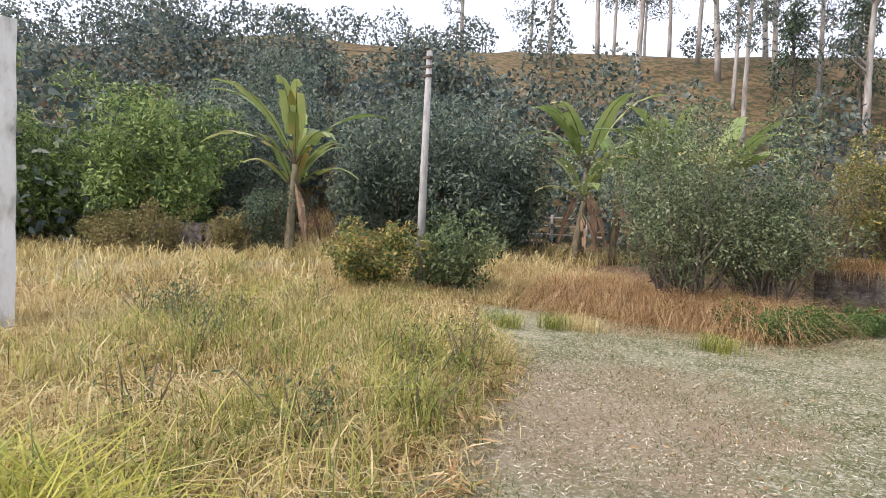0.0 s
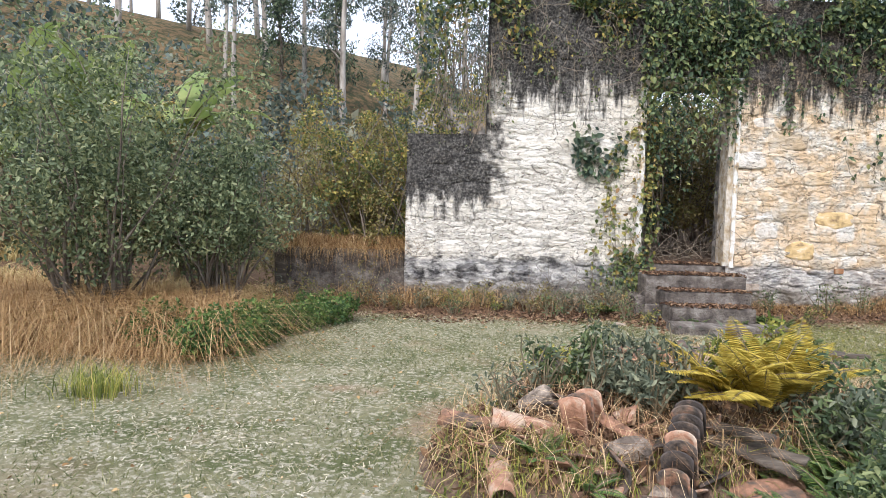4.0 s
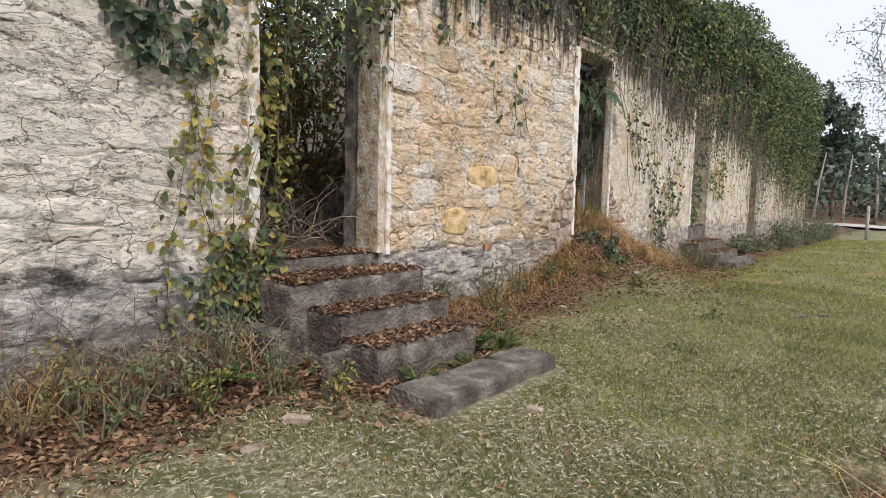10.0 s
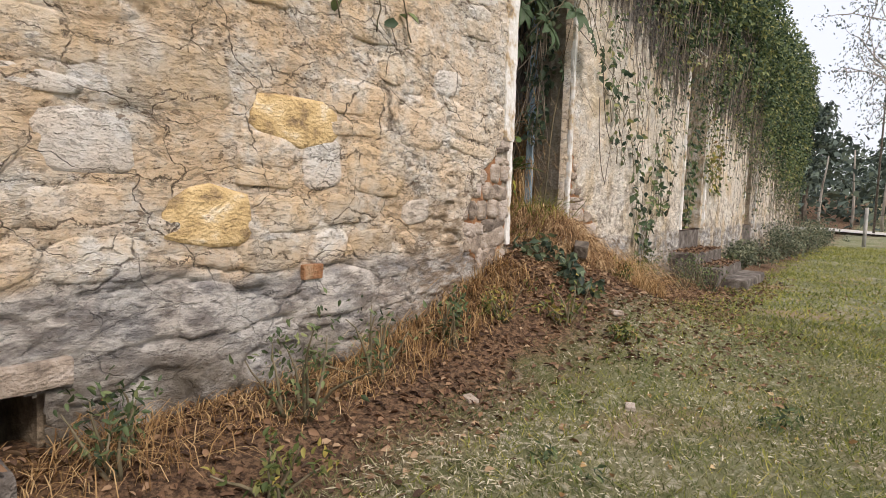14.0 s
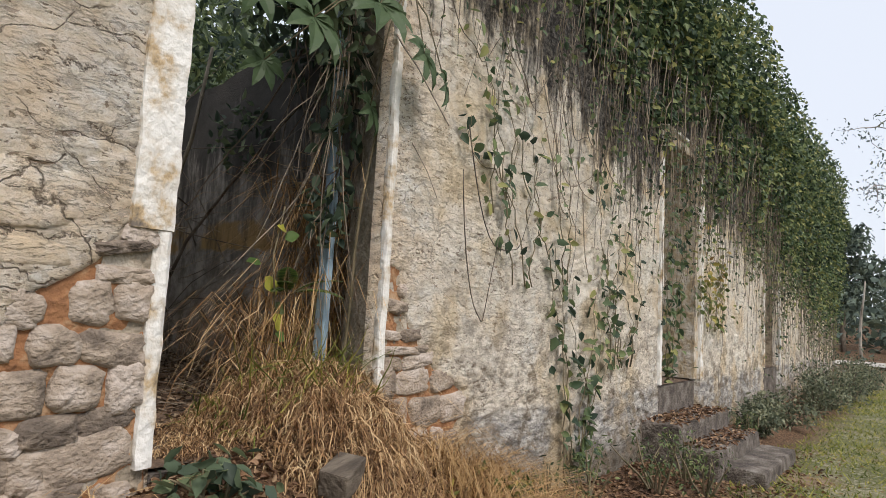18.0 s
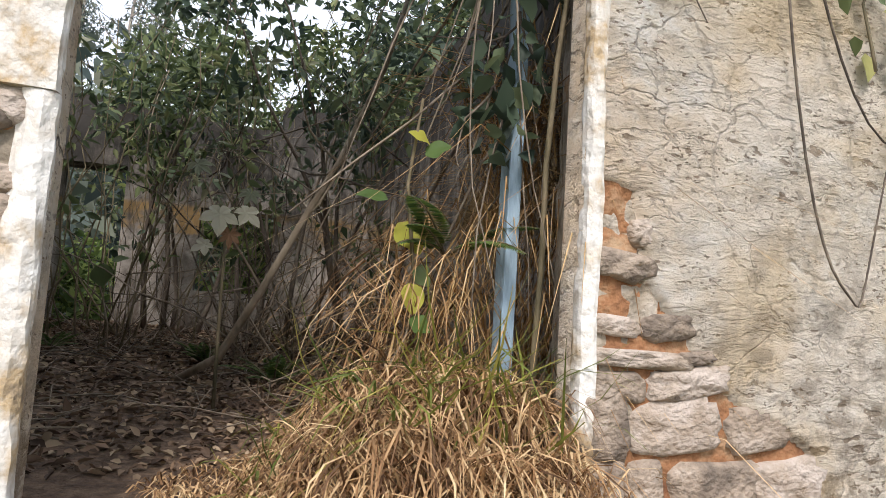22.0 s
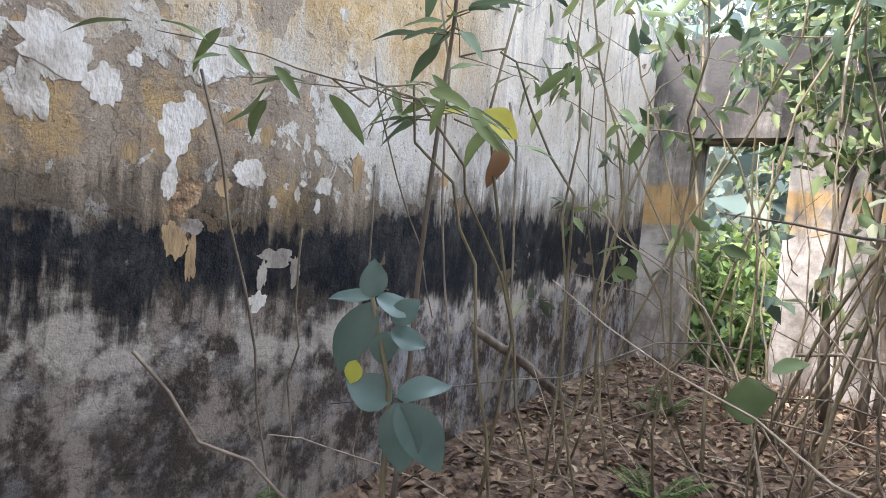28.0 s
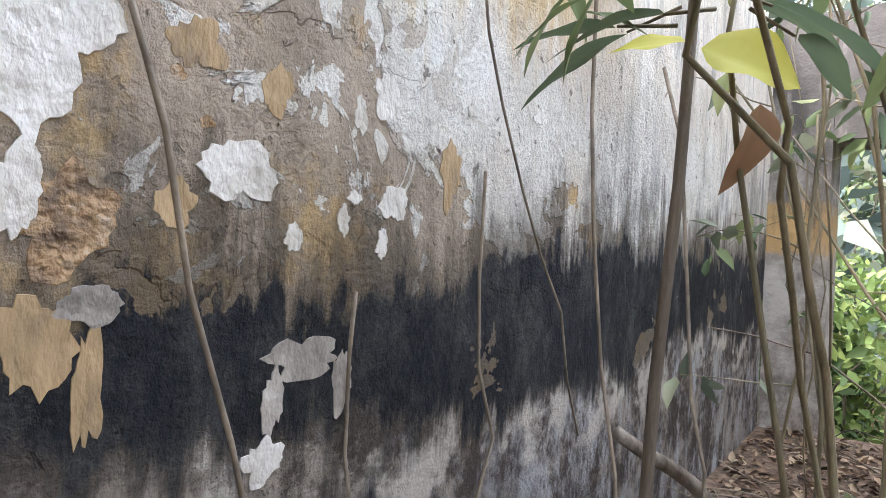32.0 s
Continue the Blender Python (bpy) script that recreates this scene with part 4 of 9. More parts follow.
cross_wall("wall_cross_1", 8.51, 8.96, [4.9, 4.6, 4.2, 3.8, 3.5], M_INNER, "peeling white and ochre plaster over a black painted dado band")
def plaster_flakes(wall):
    """Sharp-edged remnants of the coat and holes in it, lying on the inner wall."""
    rnd = random.Random(12)
    spots = [("w", 1.905, 2.25, 0.10, 0.16), ("w", 1.955, 2.31, 0.08, 0.10), ("w", 1.90, 2.115, 0.045, 0.09), ("w", 2.15, 2.165, 0.12, 0.075), ("w", 2.335, 2.115, 0.024, 0.05), ("w", 2.45, 2.15, 0.065, 0.06), ("w", 2.24, 2.085, 0.03, 0.04),
             ("g", 2.285, 1.91, 0.15, 0.065), ("g", 2.222, 1.862, 0.035, 0.10), ("g", 2.352, 1.865, 0.04, 0.10), ("w", 2.21, 1.775, 0.07, 0.07), ("o", 1.925, 1.965, 0.075, 0.10), ("o", 1.975, 1.91, 0.035, 0.13), ("g", 1.972, 2.00, 0.07, 0.04),
             ("w", 1.62, 2.40, 0.16, 0.13), ("w", 1.72, 2.33, 0.09, 0.10), ("w", 1.56, 2.28, 0.10, 0.12), ("w", 2.02, 2.47, 0.15, 0.13), ("w", 2.42, 2.32, 0.06, 0.08), ("w", 2.36, 2.28, 0.03, 0.06), ("o", 2.60, 2.22, 0.06, 0.12), ("w", 1.42, 2.20, 0.12, 0.08), ("w", 1.30, 2.42, 0.18, 0.12),
             ("h", 1.945, 2.085, 0.11, 0.13), ("h", 1.915, 2.30, 0.035, 0.03), ("h", 1.88, 2.37, 0.05, 0.04), ("h", 2.06, 2.27, 0.022, 0.02), ("h", 2.10, 2.22, 0.02, 0.015), ("o", 2.08, 2.31, 0.08, 0.06), ("o", 2.20, 2.28, 0.05, 0.07)]
    for k in range(26):
        spots.append(("w" if rnd.random() < 0.6 else "o", rnd.uniform(1.1, 3.0), rnd.uniform(2.05, 2.75), rnd.uniform(0.015, 0.05), rnd.uniform(0.015, 0.06)))
    for kind, y, z, w, h in spots:
        n, o = 30, rnd.uniform(0, 90)
        rise = {"w": 0.0020, "g": 0.0016, "o": 0.0012, "h": 0.0008}[kind]
        x = 8.96 + 0.006 * float(field(y * 2.5, z * 2.5, 8))
        vs, fs = [Vector((x + rise, y, z))], []
        for ring, (f, xx) in enumerate(((0.97, x + rise), (1.0, x - 0.003))):
            for i in range(n):
                a = 2 * math.pi * i / n
                c, d = math.cos(a), math.sin(a)
                r = 0.5 * (1 + 0.55 * noise.noise(Vector((c * 1.1 + o, d * 1.1, 1))) + 0.34 * noise.noise(Vector((c * 3.1 + o, d * 3.1, 5))) + 0.16 * noise.noise(Vector((c * 7 + o, d * 7, 9))))
                yy, zz = y + c * w * r * f, z + d * h * r * f
                vs.append(Vector((xx - x + 8.96 + 0.006 * float(field(yy * 2.5, zz * 2.5, 8)), yy, zz)))
        for i in range(n):
            j = (i + 1) % n
            fs += [(0, 1 + i, 1 + j), (1 + i, 1 + n + i, 1 + n + j, 1 + j)]
        finish({"h": "plaster_hole"}.get(kind, "plaster_flake"), vs, fs, {"w": M_FLAKE, "g": M_FLAKE_GREY, "o": M_FLAKE_OCHRE, "h": M_HOLE}[kind], wall,
               {"w": "white flake of plaster", "g": "pale grey flake of plaster", "o": "ochre flake of plaster", "h": "dark hole in the plaster, brown inside"}[kind])


M_FLAKE = mat("white_flake", [(0.34, 0.30, 0.25), (0.60, 0.56, 0.50), (0.74, 0.71, 0.66)], 14, 8, 0.9, 0.5, 60, (1, 1, 0.7), (0.30, 0.6))
M_FLAKE_GREY = mat("grey_flake", [(0.16, 0.145, 0.13), (0.36, 0.32, 0.28), (0.50, 0.46, 0.41)], 18, 6, 0.9, 0.5, 60, (1, 1, 0.7))
M_FLAKE_OCHRE = mat("ochre_flake", [(0.22, 0.17, 0.12), (0.40, 0.28, 0.15), (0.50, 0.36, 0.20)], 18, 6, 0.9, 0.5, 60, (1, 1, 0.5))
M_HOLE = mat("plaster_hole", [(0.075, 0.055, 0.04), (0.20, 0.135, 0.085), (0.40, 0.26, 0.14), (0.44, 0.38, 0.31)], 26, 8, 0.95, 1.0, 60, dist=0.02)
plaster_flakes(bpy.data.objects["wall_cross_1"])
cross_wall("wall_cross_2", 12.75, 13.19, [5.0, 4.15, 3.95, 3.85, 3.75], M_STREAKED, "damp-blackened plaster wall, broken along its top")
cross_wall("wall_cross_3", 0.0, 0.45, [3.2, 3.3, 3.6, 4.2, 4.6], M_SHADED_PLASTER, "blackened west end wall of the ruin")
cross_wall("wall_cross_4", 33.55, 34.0, [5.7, 5.0, 4.6], M_SHADED_PLASTER, "blackened east end wall of the ruin")

# littered floor inside
fx, fy = np.meshgrid(np.linspace(0.2, 33.8, 150), np.linspace(0.05, 5.7, 44))
fz = floor_z(fx, fy)
fz = fz + (0.925 - fz) * np.clip(1 - (fy - 0.05) / 0.5, 0, 1)
fw = fx.shape[1]
fi = np.arange(fx.shape[0] - 1)[:, None] * fw + np.arange(fw - 1)[None]
tagged(raw("floor", np.stack([fx.ravel(), fy.ravel(), fz.ravel()], 1), np.stack([fi, fi + 1, fi + fw + 1, fi + fw], -1).reshape(-1, 4), M_LITTER, smooth=True),
       "earth and leaf litter over the old floor", "floor", kind="structure")


# ---- door surrounds ----
def surround(k, left, right, lintel):
    a, b, top = DOORS[k]
    root = empty("door_%d" % (k + 1), (a + b) / 2, 0, SILL, "limewashed stone door surround, mouldered and stained", "doorway", kind="structure")
    def bar(nm, x0, x1, y0, y1, z0, z1, m, seed, lab=""):
        bm = block(x0, x1, y0, y1, z0, z1, 0.0, 1, 0.0, seed)
        ax = 2 if z1 - z0 > x1 - x0 else 0
        ln = max(z1 - z0, x1 - x0)
        bmesh.ops.subdivide_edges(bm, edges=[e for e in bm.edges if abs(e.verts[0].co[ax] - e.verts[1].co[ax]) > 0.5 * ln], cuts=int(ln / 0.035))
        bmesh.ops.subdivide_edges(bm, edges=[e for e in bm.edges if abs(e.verts[0].co[ax] - e.verts[1].co[ax]) < 1e-4], cuts=2, use_grid_fill=True)
        mid = Vector(((x0 + x1) / 2, (y0 + y1) / 2, (z0 + z1) / 2))
        for v in bm.verts:
            corner = sum(abs(abs(v.co[q] - mid[q]) - ((x1 - x0), (y1 - y0), (z1 - z0))[q] / 2) < 1e-4 for q in range(3) if q != ax)
            if corner == 2:
                for q in range(3):
                    if q != ax:
                        v.co[q] -= math.copysign(0.004 + 0.022 * max(0, noise.noise(Vector((v.co[ax] * 7, seed * 3.1, mid[q])))), v.co[q] - mid[q])
            v.co += noise.noise_vector(v.co * 3 + Vector((seed, 0, 0))) * 0.006 + noise.noise_vector(v.co * 16) * 0.005
        bmesh.ops.translate(bm, verts=bm.verts, vec=-Vector(root.location))
        part(nm, bm, m, root, lab)
    for x0, x1, y0, y1, z0, z1, m, nm in left + right:
        bar(nm, x0, x1, y0, y1, z0, z1, m, k * 31 + int(x0 * 10) % 17)
    if lintel:
        bar("lintel", a - 0.1, b + 0.12, -0.03, 0.5, top, top + 0.135, M_JAMB, k + 70)
        bar("cornice", a - 0.13, b + 0.15, -0.07, 0.02, top + 0.14, top + 0.19, M_WHITE_TRIM, k + 80)
    return root


surround(0, [(4.23, 4.35, -0.05, 0.05, 0.95, 4.15, M_WHITE_TRIM, "jamb_trim"), (4.352, 4.40, 0.05, 0.54, 0.95, 4.15, M_SHADED_PLASTER, "jamb_lining")],
         [(5.98, 6.06, -0.055, 0.05, 0.90, 4.15, M_WHITE_TRIM, "jamb_trim"), (5.86, 5.975, -0.04, 0.30, 0.92, 4.15, M_JAMB, "jamb"), (5.89, 5.948, 0.302, 0.54, 0.92, 4.15, M_SHADED_PLASTER, "jamb_lining")], True)
surround(1, [(10.41, 10.603, -0.036, 0.03, 1.94, 4.03, M_WHITE_TRIM, "jamb_trim"), (10.525, 10.603, -0.034, 0.03, 0.95, 1.938, M_WHITE_TRIM, "jamb_edge")],
         [(11.927, 11.985, -0.034, 0.03, 0.62, 4.03, M_WHITE_TRIM, "jamb_trim")], True)
surround(2, [(16.76, 16.85, -0.055, 0.05, 0.95, 4.0, M_WHITE_TRIM, "jamb_trim")],
         [(18.45, 18.60, -0.055, 0.05, 0.95, 4.0, M_WHITE_TRIM, "jamb_trim"), (18.32, 18.448, -0.01, 0.5, 0.95, 4.0, M_JAMB, "jamb")], True)
surround(3, [(22.74, 22.85, -0.055, 0.05, 0.95, 4.0, M_WHITE_TRIM, "jamb_trim")], [(24.4, 24.5, -0.055, 0.05, 0.95, 4.0, M_WHITE_TRIM, "jamb_trim")], True)


# faded blue door frame inside the second doorway
def blue_frame():
    root = empty("door_frame", 11.27, 0.46, 1.0, "faded blue wooden door frame, split and leaning, without a door", "door frame")
    for nm, x0, x1, y0, y1, z0, z1, s in (("post", 10.428, 10.488, 0.40, 0.465, 0.95, 3.9, 1), ("post", 11.90, 11.95, 0.44, 0.52, 0.95, 3.9, 2), ("rail", 10.43, 12.0, 0.42, 0.5, 3.9, 3.98, 3)):
        bm = block(x0, x1, y0, y1, z0, z1, 0.006, 6, 0.006, s)
        bmesh.ops.translate(bm, verts=bm.verts, vec=-Vector(root.location))
        part(nm, bm, M_BLUE, root)
    bm = block(10.490, 10.500, 0.42, 0.465, 0.95, 3.9, 0.002, 6, 0.002, 6)
    bmesh.ops.translate(bm, verts=bm.verts, vec=-Vector(root.location))
    part("edge_strip", bm, M_BARE_POST, root, "strip of bare wood along the post")
    bm = block(10.502, 10.512, 0.425, 0.458, 1.66, 1.79, 0.001, 3, 0.003, 5)
    bmesh.ops.translate(bm, verts=bm.verts, vec=-Vector(root.location))
    part("hinge", bm, M_RUST, root, "rusted hinge plate")


blue_frame()


# ---- stone steps ----
def steps():
    rows = [("stone_step", 4.30, 6.08, -0.52, 0.03, 0.0, 0.76, 0.022), ("stone_step", 4.50, 6.00, -0.95, -0.50, 0.0, 0.52, 0.026), ("stone_step", 4.48, 5.86, -1.40, -0.93, -0.05, 0.31, 0.028)]
    for k, (nm, x0, x1, y0, y1, z0, z1, r) in enumerate(rows):
        bm = block(x0, x1, y0, y1, z0, z1, r, 6, 0.03, 40 + k)
        tagged(part(nm, bm, M_STEP), "worn dark stone step littered with dry leaves", "step", "steps to the first doorway")
    bm = block(4.25, 6.05, -2.18, -1.72, -0.08, 0.15, 0.03, 7, 0.05, 47)
    tagged(part("stone_slab", bm, M_STEP), "weathered stone slab lying loose before the steps", "step", "steps to the first doorway")
    bm = block(4.12, 4.298, -0.60, -0.01, -0.1, 0.40, 0.03, 5, 0.04, 48)
    tagged(part("step_cheek", bm, M_STEP), "broken grey cheek stone beside the steps", "stone")
    bm = block(4.06, 4.30, -1.28, -1.19, -0.08, 0.34, 0.018, 4, 0.02, 49)
    tagged(part("upright_slab", bm, M_STEP), "thin grey slab standing upright beside the lowest step", "stone")
    for k, (x0, x1, y0, y1, z1) in enumerate([(16.35, 18.5, -0.42, 0.03, 0.56), (16.45, 18.5, -0.80, -0.40, 0.34), (16.7, 18.6, -1.2, -0.78, 0.16)]):
        bm = block(x0, x1, y0, y1, -0.1, z1, 0.02, 6, 0.03, 60 + k)
        tagged(part("stone_step", bm, M_STEP), "brown stone step below the third doorway", "step", "steps to the third doorway")


steps()

# ---- growing things: helpers ----
rng = np.random.default_rng(7)


def unit(v):
    return v / np.maximum(np.linalg.norm(v, axis=-1, keepdims=True), 1e-9)


def leaf_quads(P, D, N, L, W, fold=0.12):
    """Folded pointed leaves at P along D, facing N: two halves of four corners about the midrib."""
    D = unit(D)
    S = unit(np.cross(D, N))
    U = np.cross(S, D)
    L, W = np.broadcast_to(L, len(P))[:, None], np.broadcast_to(W, len(P))[:, None]
    a, b = P + D * L * 0.30 + U * W * fold, P + D * L * 0.66 - U * L * 0.02 + U * W * fold
    v = np.stack([P, a + S * W * 0.5, b + S * W * 0.36, P + D * L - U * L * 0.12, a - S * W * 0.5, b - S * W * 0.36], 1).reshape(-1, 3)
    k = np.arange(len(P))[:, None] * 6
    return v, np.concatenate([k + np.array([[0, 1, 2, 3]]), k + np.array([[0, 3, 5, 4]])])


def foliage(name, P, L, W, material, parent, down=0.4, out=None, label="", spread=1.0, kind="", far=False):
    n = len(P)
    D = rng.normal(size=(n, 3)) * spread
    D[:, 2] -= down
    if out is not None:
        D = D + out * 0.6
    N = rng.normal(size=(n, 3))
    N[:, 2] += 0.8
    if out is not None:
        N = N + out * 1.2
    s = rng.uniform(0.65, 1.25, n)
    v, f = leaf_quads(P, D, N, L * s, W * s)
    if far:
        v = v.reshape(-1, 6, 3)[:, [0, 1, 3, 4]].reshape(-1, 3)
        f = np.arange(len(v)).reshape(-1, 4)
    if parent is not None:
        v = local(parent, v)
    ob = raw(name, v, f, material, parent, label)
    if kind:
        ob["kind"] = kind
    return ob


def blades(P, H, W, lean, bend=0.5):
    """Grass blades of three bent segments: quads that narrow to the tip."""
    n = len(P)
    a = rng.uniform(0, 2 * np.pi, n)
    d = np.stack([np.cos(a), np.sin(a), np.zeros(n)], 1)
    s = np.stack([-d[:, 1], d[:, 0], np.zeros(n)], 1)
    H, W = np.broadcast_to(H, n)[:, None], np.broadcast_to(W, n)[:, None]
    ln = np.broadcast_to(lean, n)[:, None] * H
    up = np.array([0, 0, 1.0])
    p1 = P + up * H * 0.55 + d * ln * 0.25
    p2 = P + up * H * (1 - 0.25 * bend) + d * ln
    p3 = P + up * H * (1 - 0.75 * bend) + d * ln * 1.75
    v = np.stack([P - s * W, P + s * W, p1 - s * W * 0.9, p1 + s * W * 0.9, p2 - s * W * 0.6, p2 + s * W * 0.6, p3 - s * W * 0.08, p3 + s * W * 0.08], 1).reshape(-1, 3)
    b = np.arange(n)[:, None] * 8
    f = np.concatenate([b + np.array([[0, 1, 3, 2]]), b + np.array([[2, 3, 5, 4]]), b + np.array([[4, 5, 7, 6]])])
    return v, f


def draped(P, H, W, away, spill):
    """Long dry blades that rise a little and fall over: away is the way each one leans, spill how far down its tip hangs."""
    n = len(P)
    d = unit(away)
    s = unit(np.cross(d, np.array([0, 0, 1.0])) + rng.normal(size=(n, 3)) * 0.3)
    H, W, spill = H[:, None], W[:, None], spill[:, None]
    up = np.array([0, 0, 1.0])
    p1, p2, p3 = P + d * H * 0.30 + up * H * 0.26, P + d * H * 0.62 + up * H * (0.24 - 0.35 * spill), P + d * H * 0.85 + up * H * (0.1 - spill)
    v = np.stack([P - s * W, P + s * W, p1 - s * W, p1 + s * W, p2 - s * W * 0.7, p2 + s * W * 0.7, p3 - s * W * 0.1, p3 + s * W * 0.1], 1).reshape(-1, 3)
    b = np.arange(n)[:, None] * 8
    return v, np.concatenate([b + np.array([[0, 1, 3, 2]]), b + np.array([[2, 3, 5, 4]]), b + np.array([[4, 5, 7, 6]])])


def tubes(curves, sides=5):
    """Tapered tubes along (points, radius at the foot, radius at the tip)."""
    vs, fs, base = [], [], 0
    ang = np.arange(sides) * 2 * np.pi / sides
    for pts, r0, r1 in curves:
        pts = np.asarray(pts, float)
        radii = np.concatenate([[0.0], np.linspace(r0, r1, len(pts)), [0.0]])
        pts = np.concatenate([pts[:1], pts, pts[-1:]])
        m = len(pts)
        t = unit(np.gradient(pts, axis=0))
        steep = np.abs(t[:, 2]).mean() > 0.6
        ref = np.tile(np.array([[0.96, 0.28, 0.0]]) if steep else np.array([[0.05, 0.08, 1.0]]), (m, 1))
        u = unit(np.cross(t, ref))
        w = np.cross(t, u)
        r = radii[:, None, None]
        ring = pts[:, None] + r * (u[:, None] * np.cos(ang)[None, :, None] + w[:, None] * np.sin(ang)[None, :, None])
        vs.append(ring.reshape(-1, 3))
        i = np.arange(m - 1)[:, None] * sides + np.arange(sides)[None]
        j = np.arange(m - 1)[:, None] * sides + (np.arange(sides)[None] + 1) % sides
        fs.append(np.stack([i, j, j + sides, i + sides], -1).reshape(-1, 4) + base)
        base += m * sides
    return np.concatenate(vs), np.concatenate(fs)


def tube_part(name, curves, material, parent, sides=5, label=""):
    v, f = tubes(curves, sides)
    return raw(name, local(parent, v) if parent is not None else v, f, material, parent, label, smooth=True)


def wander(p, d, length, steps=7, loose=0.18, rise=0.0):
    """A crooked line from p along d."""
    pts, p, d = [np.array(p, float)], np.array(p, float), unit(np.array(d, float))
    for _ in range(steps):
        d = unit(d + rng.normal(size=3) * loose + np.array([0, 0, rise]))
        p = p + d * length / steps
        pts.append(p)
    return np.array(pts)


def in_clumps(centres, radii, n, shell=0.45):
    """n points in soft balls, denser towards their outside, with the way out of each."""
    centres, radii = np.asarray(centres, float), np.asarray(radii, float)
    w = (radii if radii.ndim == 1 else radii.mean(1)) ** 2
    k = rng.choice(len(centres), n, p=w / w.sum())
    o = unit(rng.normal(size=(n, 3)))
    r = shell + (1 - shell) * rng.random(n) ** 0.6
    rad = radii[k][:, None] if radii.ndim == 1 else radii[k]
    return centres[k] + o * r[:, None] * rad, o


G_DARK = leafy("dark_leaves", [(0.036, 0.058, 0.044), (0.075, 0.112, 0.076), (0.140, 0.190, 0.108), (0.215, 0.265, 0.140)])
G_MID = leafy("green_leaves", [(0.048, 0.074, 0.038), (0.105, 0.150, 0.066), (0.182, 0.235, 0.100), (0.300, 0.325, 0.140)])
G_VINE = leafy("creeper_leaves", [(0.028, 0.050, 0.032), (0.066, 0.106, 0.056), (0.122, 0.174, 0.082), (0.195, 0.245, 0.100), (0.370, 0.360, 0.130)], clump=2.2)
G_YELLOW = leafy("yellowing_leaves", [(0.070, 0.100, 0.034), (0.140, 0.175, 0.055), (0.260, 0.260, 0.080), (0.460, 0.380, 0.100), (0.300, 0.180, 0.080)])
G_BROWN = leafy("brown_shrub_leaves", [(0.140, 0.105, 0.050), (0.245, 0.190, 0.080), (0.310, 0.270, 0.105), (0.205, 0.225, 0.080)])
# bluish, lightened greens: haze over the hill is mixed into the leaf colour
G_HILL_HAZED = leafy("hazed_woodland_leaves", [(0.060, 0.085, 0.082), (0.105, 0.140, 0.120), (0.175, 0.210, 0.160), (0.290, 0.280, 0.190)], 0.7, 0.2, 0.22)
G_LIGHT = leafy("light_leaves", [(0.070, 0.115, 0.040), (0.150, 0.225, 0.070), (0.260, 0.345, 0.105), (0.400, 0.450, 0.150)], 0.6, 0.35, 0.5)
# greyed greens: the air's haze at this distance is put into the leaf colour
G_FAR_HAZED = leafy("far_woodland", [(0.063, 0.088, 0.076), (0.101, 0.134, 0.105), (0.158, 0.193, 0.134)], 0.8, 0.1)
G_STRAW = leafy("straw", [(0.300, 0.225, 0.085), (0.480, 0.370, 0.145), (0.620, 0.510, 0.230), (0.700, 0.610, 0.350)], 0.7, 0.3)
G_HAY = leafy("fallen_straw", [(0.175, 0.094, 0.037), (0.375, 0.225, 0.094), (0.562, 0.375, 0.175), (0.700, 0.525, 0.300)], 0.7, 0.25)
G_GRASS = leafy("green_grass", [(0.105, 0.140, 0.032), (0.215, 0.250, 0.052), (0.370, 0.370, 0.080), (0.540, 0.470, 0.130)], 0.6, 0.35)
G_TURF = leafy("short_turf", [(0.085, 0.108, 0.038), (0.165, 0.180, 0.068), (0.285, 0.270, 0.125), (0.480, 0.440, 0.290)], 0.7, 0.3)
G_FERN = leafy("fern", [(0.051, 0.102, 0.034), (0.111, 0.187, 0.051), (0.204, 0.272, 0.068)], 0.6, 0.3)
G_GOLD_FERN = leafy("golden_fern", [(0.325, 0.250, 0.037), (0.525, 0.400, 0.062), (0.650, 0.525, 0.112)], 0.6, 0.35)
G_DEAD = leafy("dead_leaves", [(0.070, 0.042, 0.028), (0.165, 0.095, 0.058), (0.290, 0.175, 0.100), (0.430, 0.300, 0.185)], 0.8, 0.15)
G_PALE_STRAW = leafy("pale_straw", [(0.12, 0.066, 0.034), (0.32, 0.185, 0.088), (0.56, 0.375, 0.195), (0.80, 0.63, 0.38)], 0.75, 0.2, 6.0)
G_LITTER = leafy("floor_litter", [(0.060, 0.040, 0.028), (0.150, 0.100, 0.068), (0.270, 0.185, 0.120), (0.420, 0.330, 0.220)], 0.8, 0.12, 3.0)
G_TREE = leafy("far_tree_leaves", [(0.052, 0.078, 0.066), (0.105, 0.145, 0.112), (0.180, 0.225, 0.160), (0.270, 0.305, 0.190)], 0.6, 0.3, 0.8)
G_BUSH = leafy("bush_leaves", [(0.065, 0.092, 0.048), (0.140, 0.182, 0.092), (0.235, 0.280, 0.145), (0.360, 0.370, 0.190)])
G_DUSTY = leafy("dusty_leaves", [(0.070, 0.090, 0.060), (0.140, 0.165, 0.110), (0.230, 0.255, 0.170), (0.330, 0.340, 0.210)], 0.6, 0.3, 2.0)
G_BLUE = leafy("bluish_leaves", [(0.060, 0.095, 0.085), (0.100, 0.150, 0.130), (0.160, 0.215, 0.185)], 0.36, 0.2, 9.0)
G_BANANA = leafy("banana_leaves", [(0.102, 0.170, 0.051), (0.204, 0.289, 0.085), (0.340, 0.391, 0.136), (0.612, 0.391, 0.136)], 0.5, 0.35)
G_PALE = leafy("pale_leaves", [(0.300, 0.320, 0.240), (0.430, 0.430, 0.330), (0.540, 0.500, 0.390)], 0.6, 0.3)
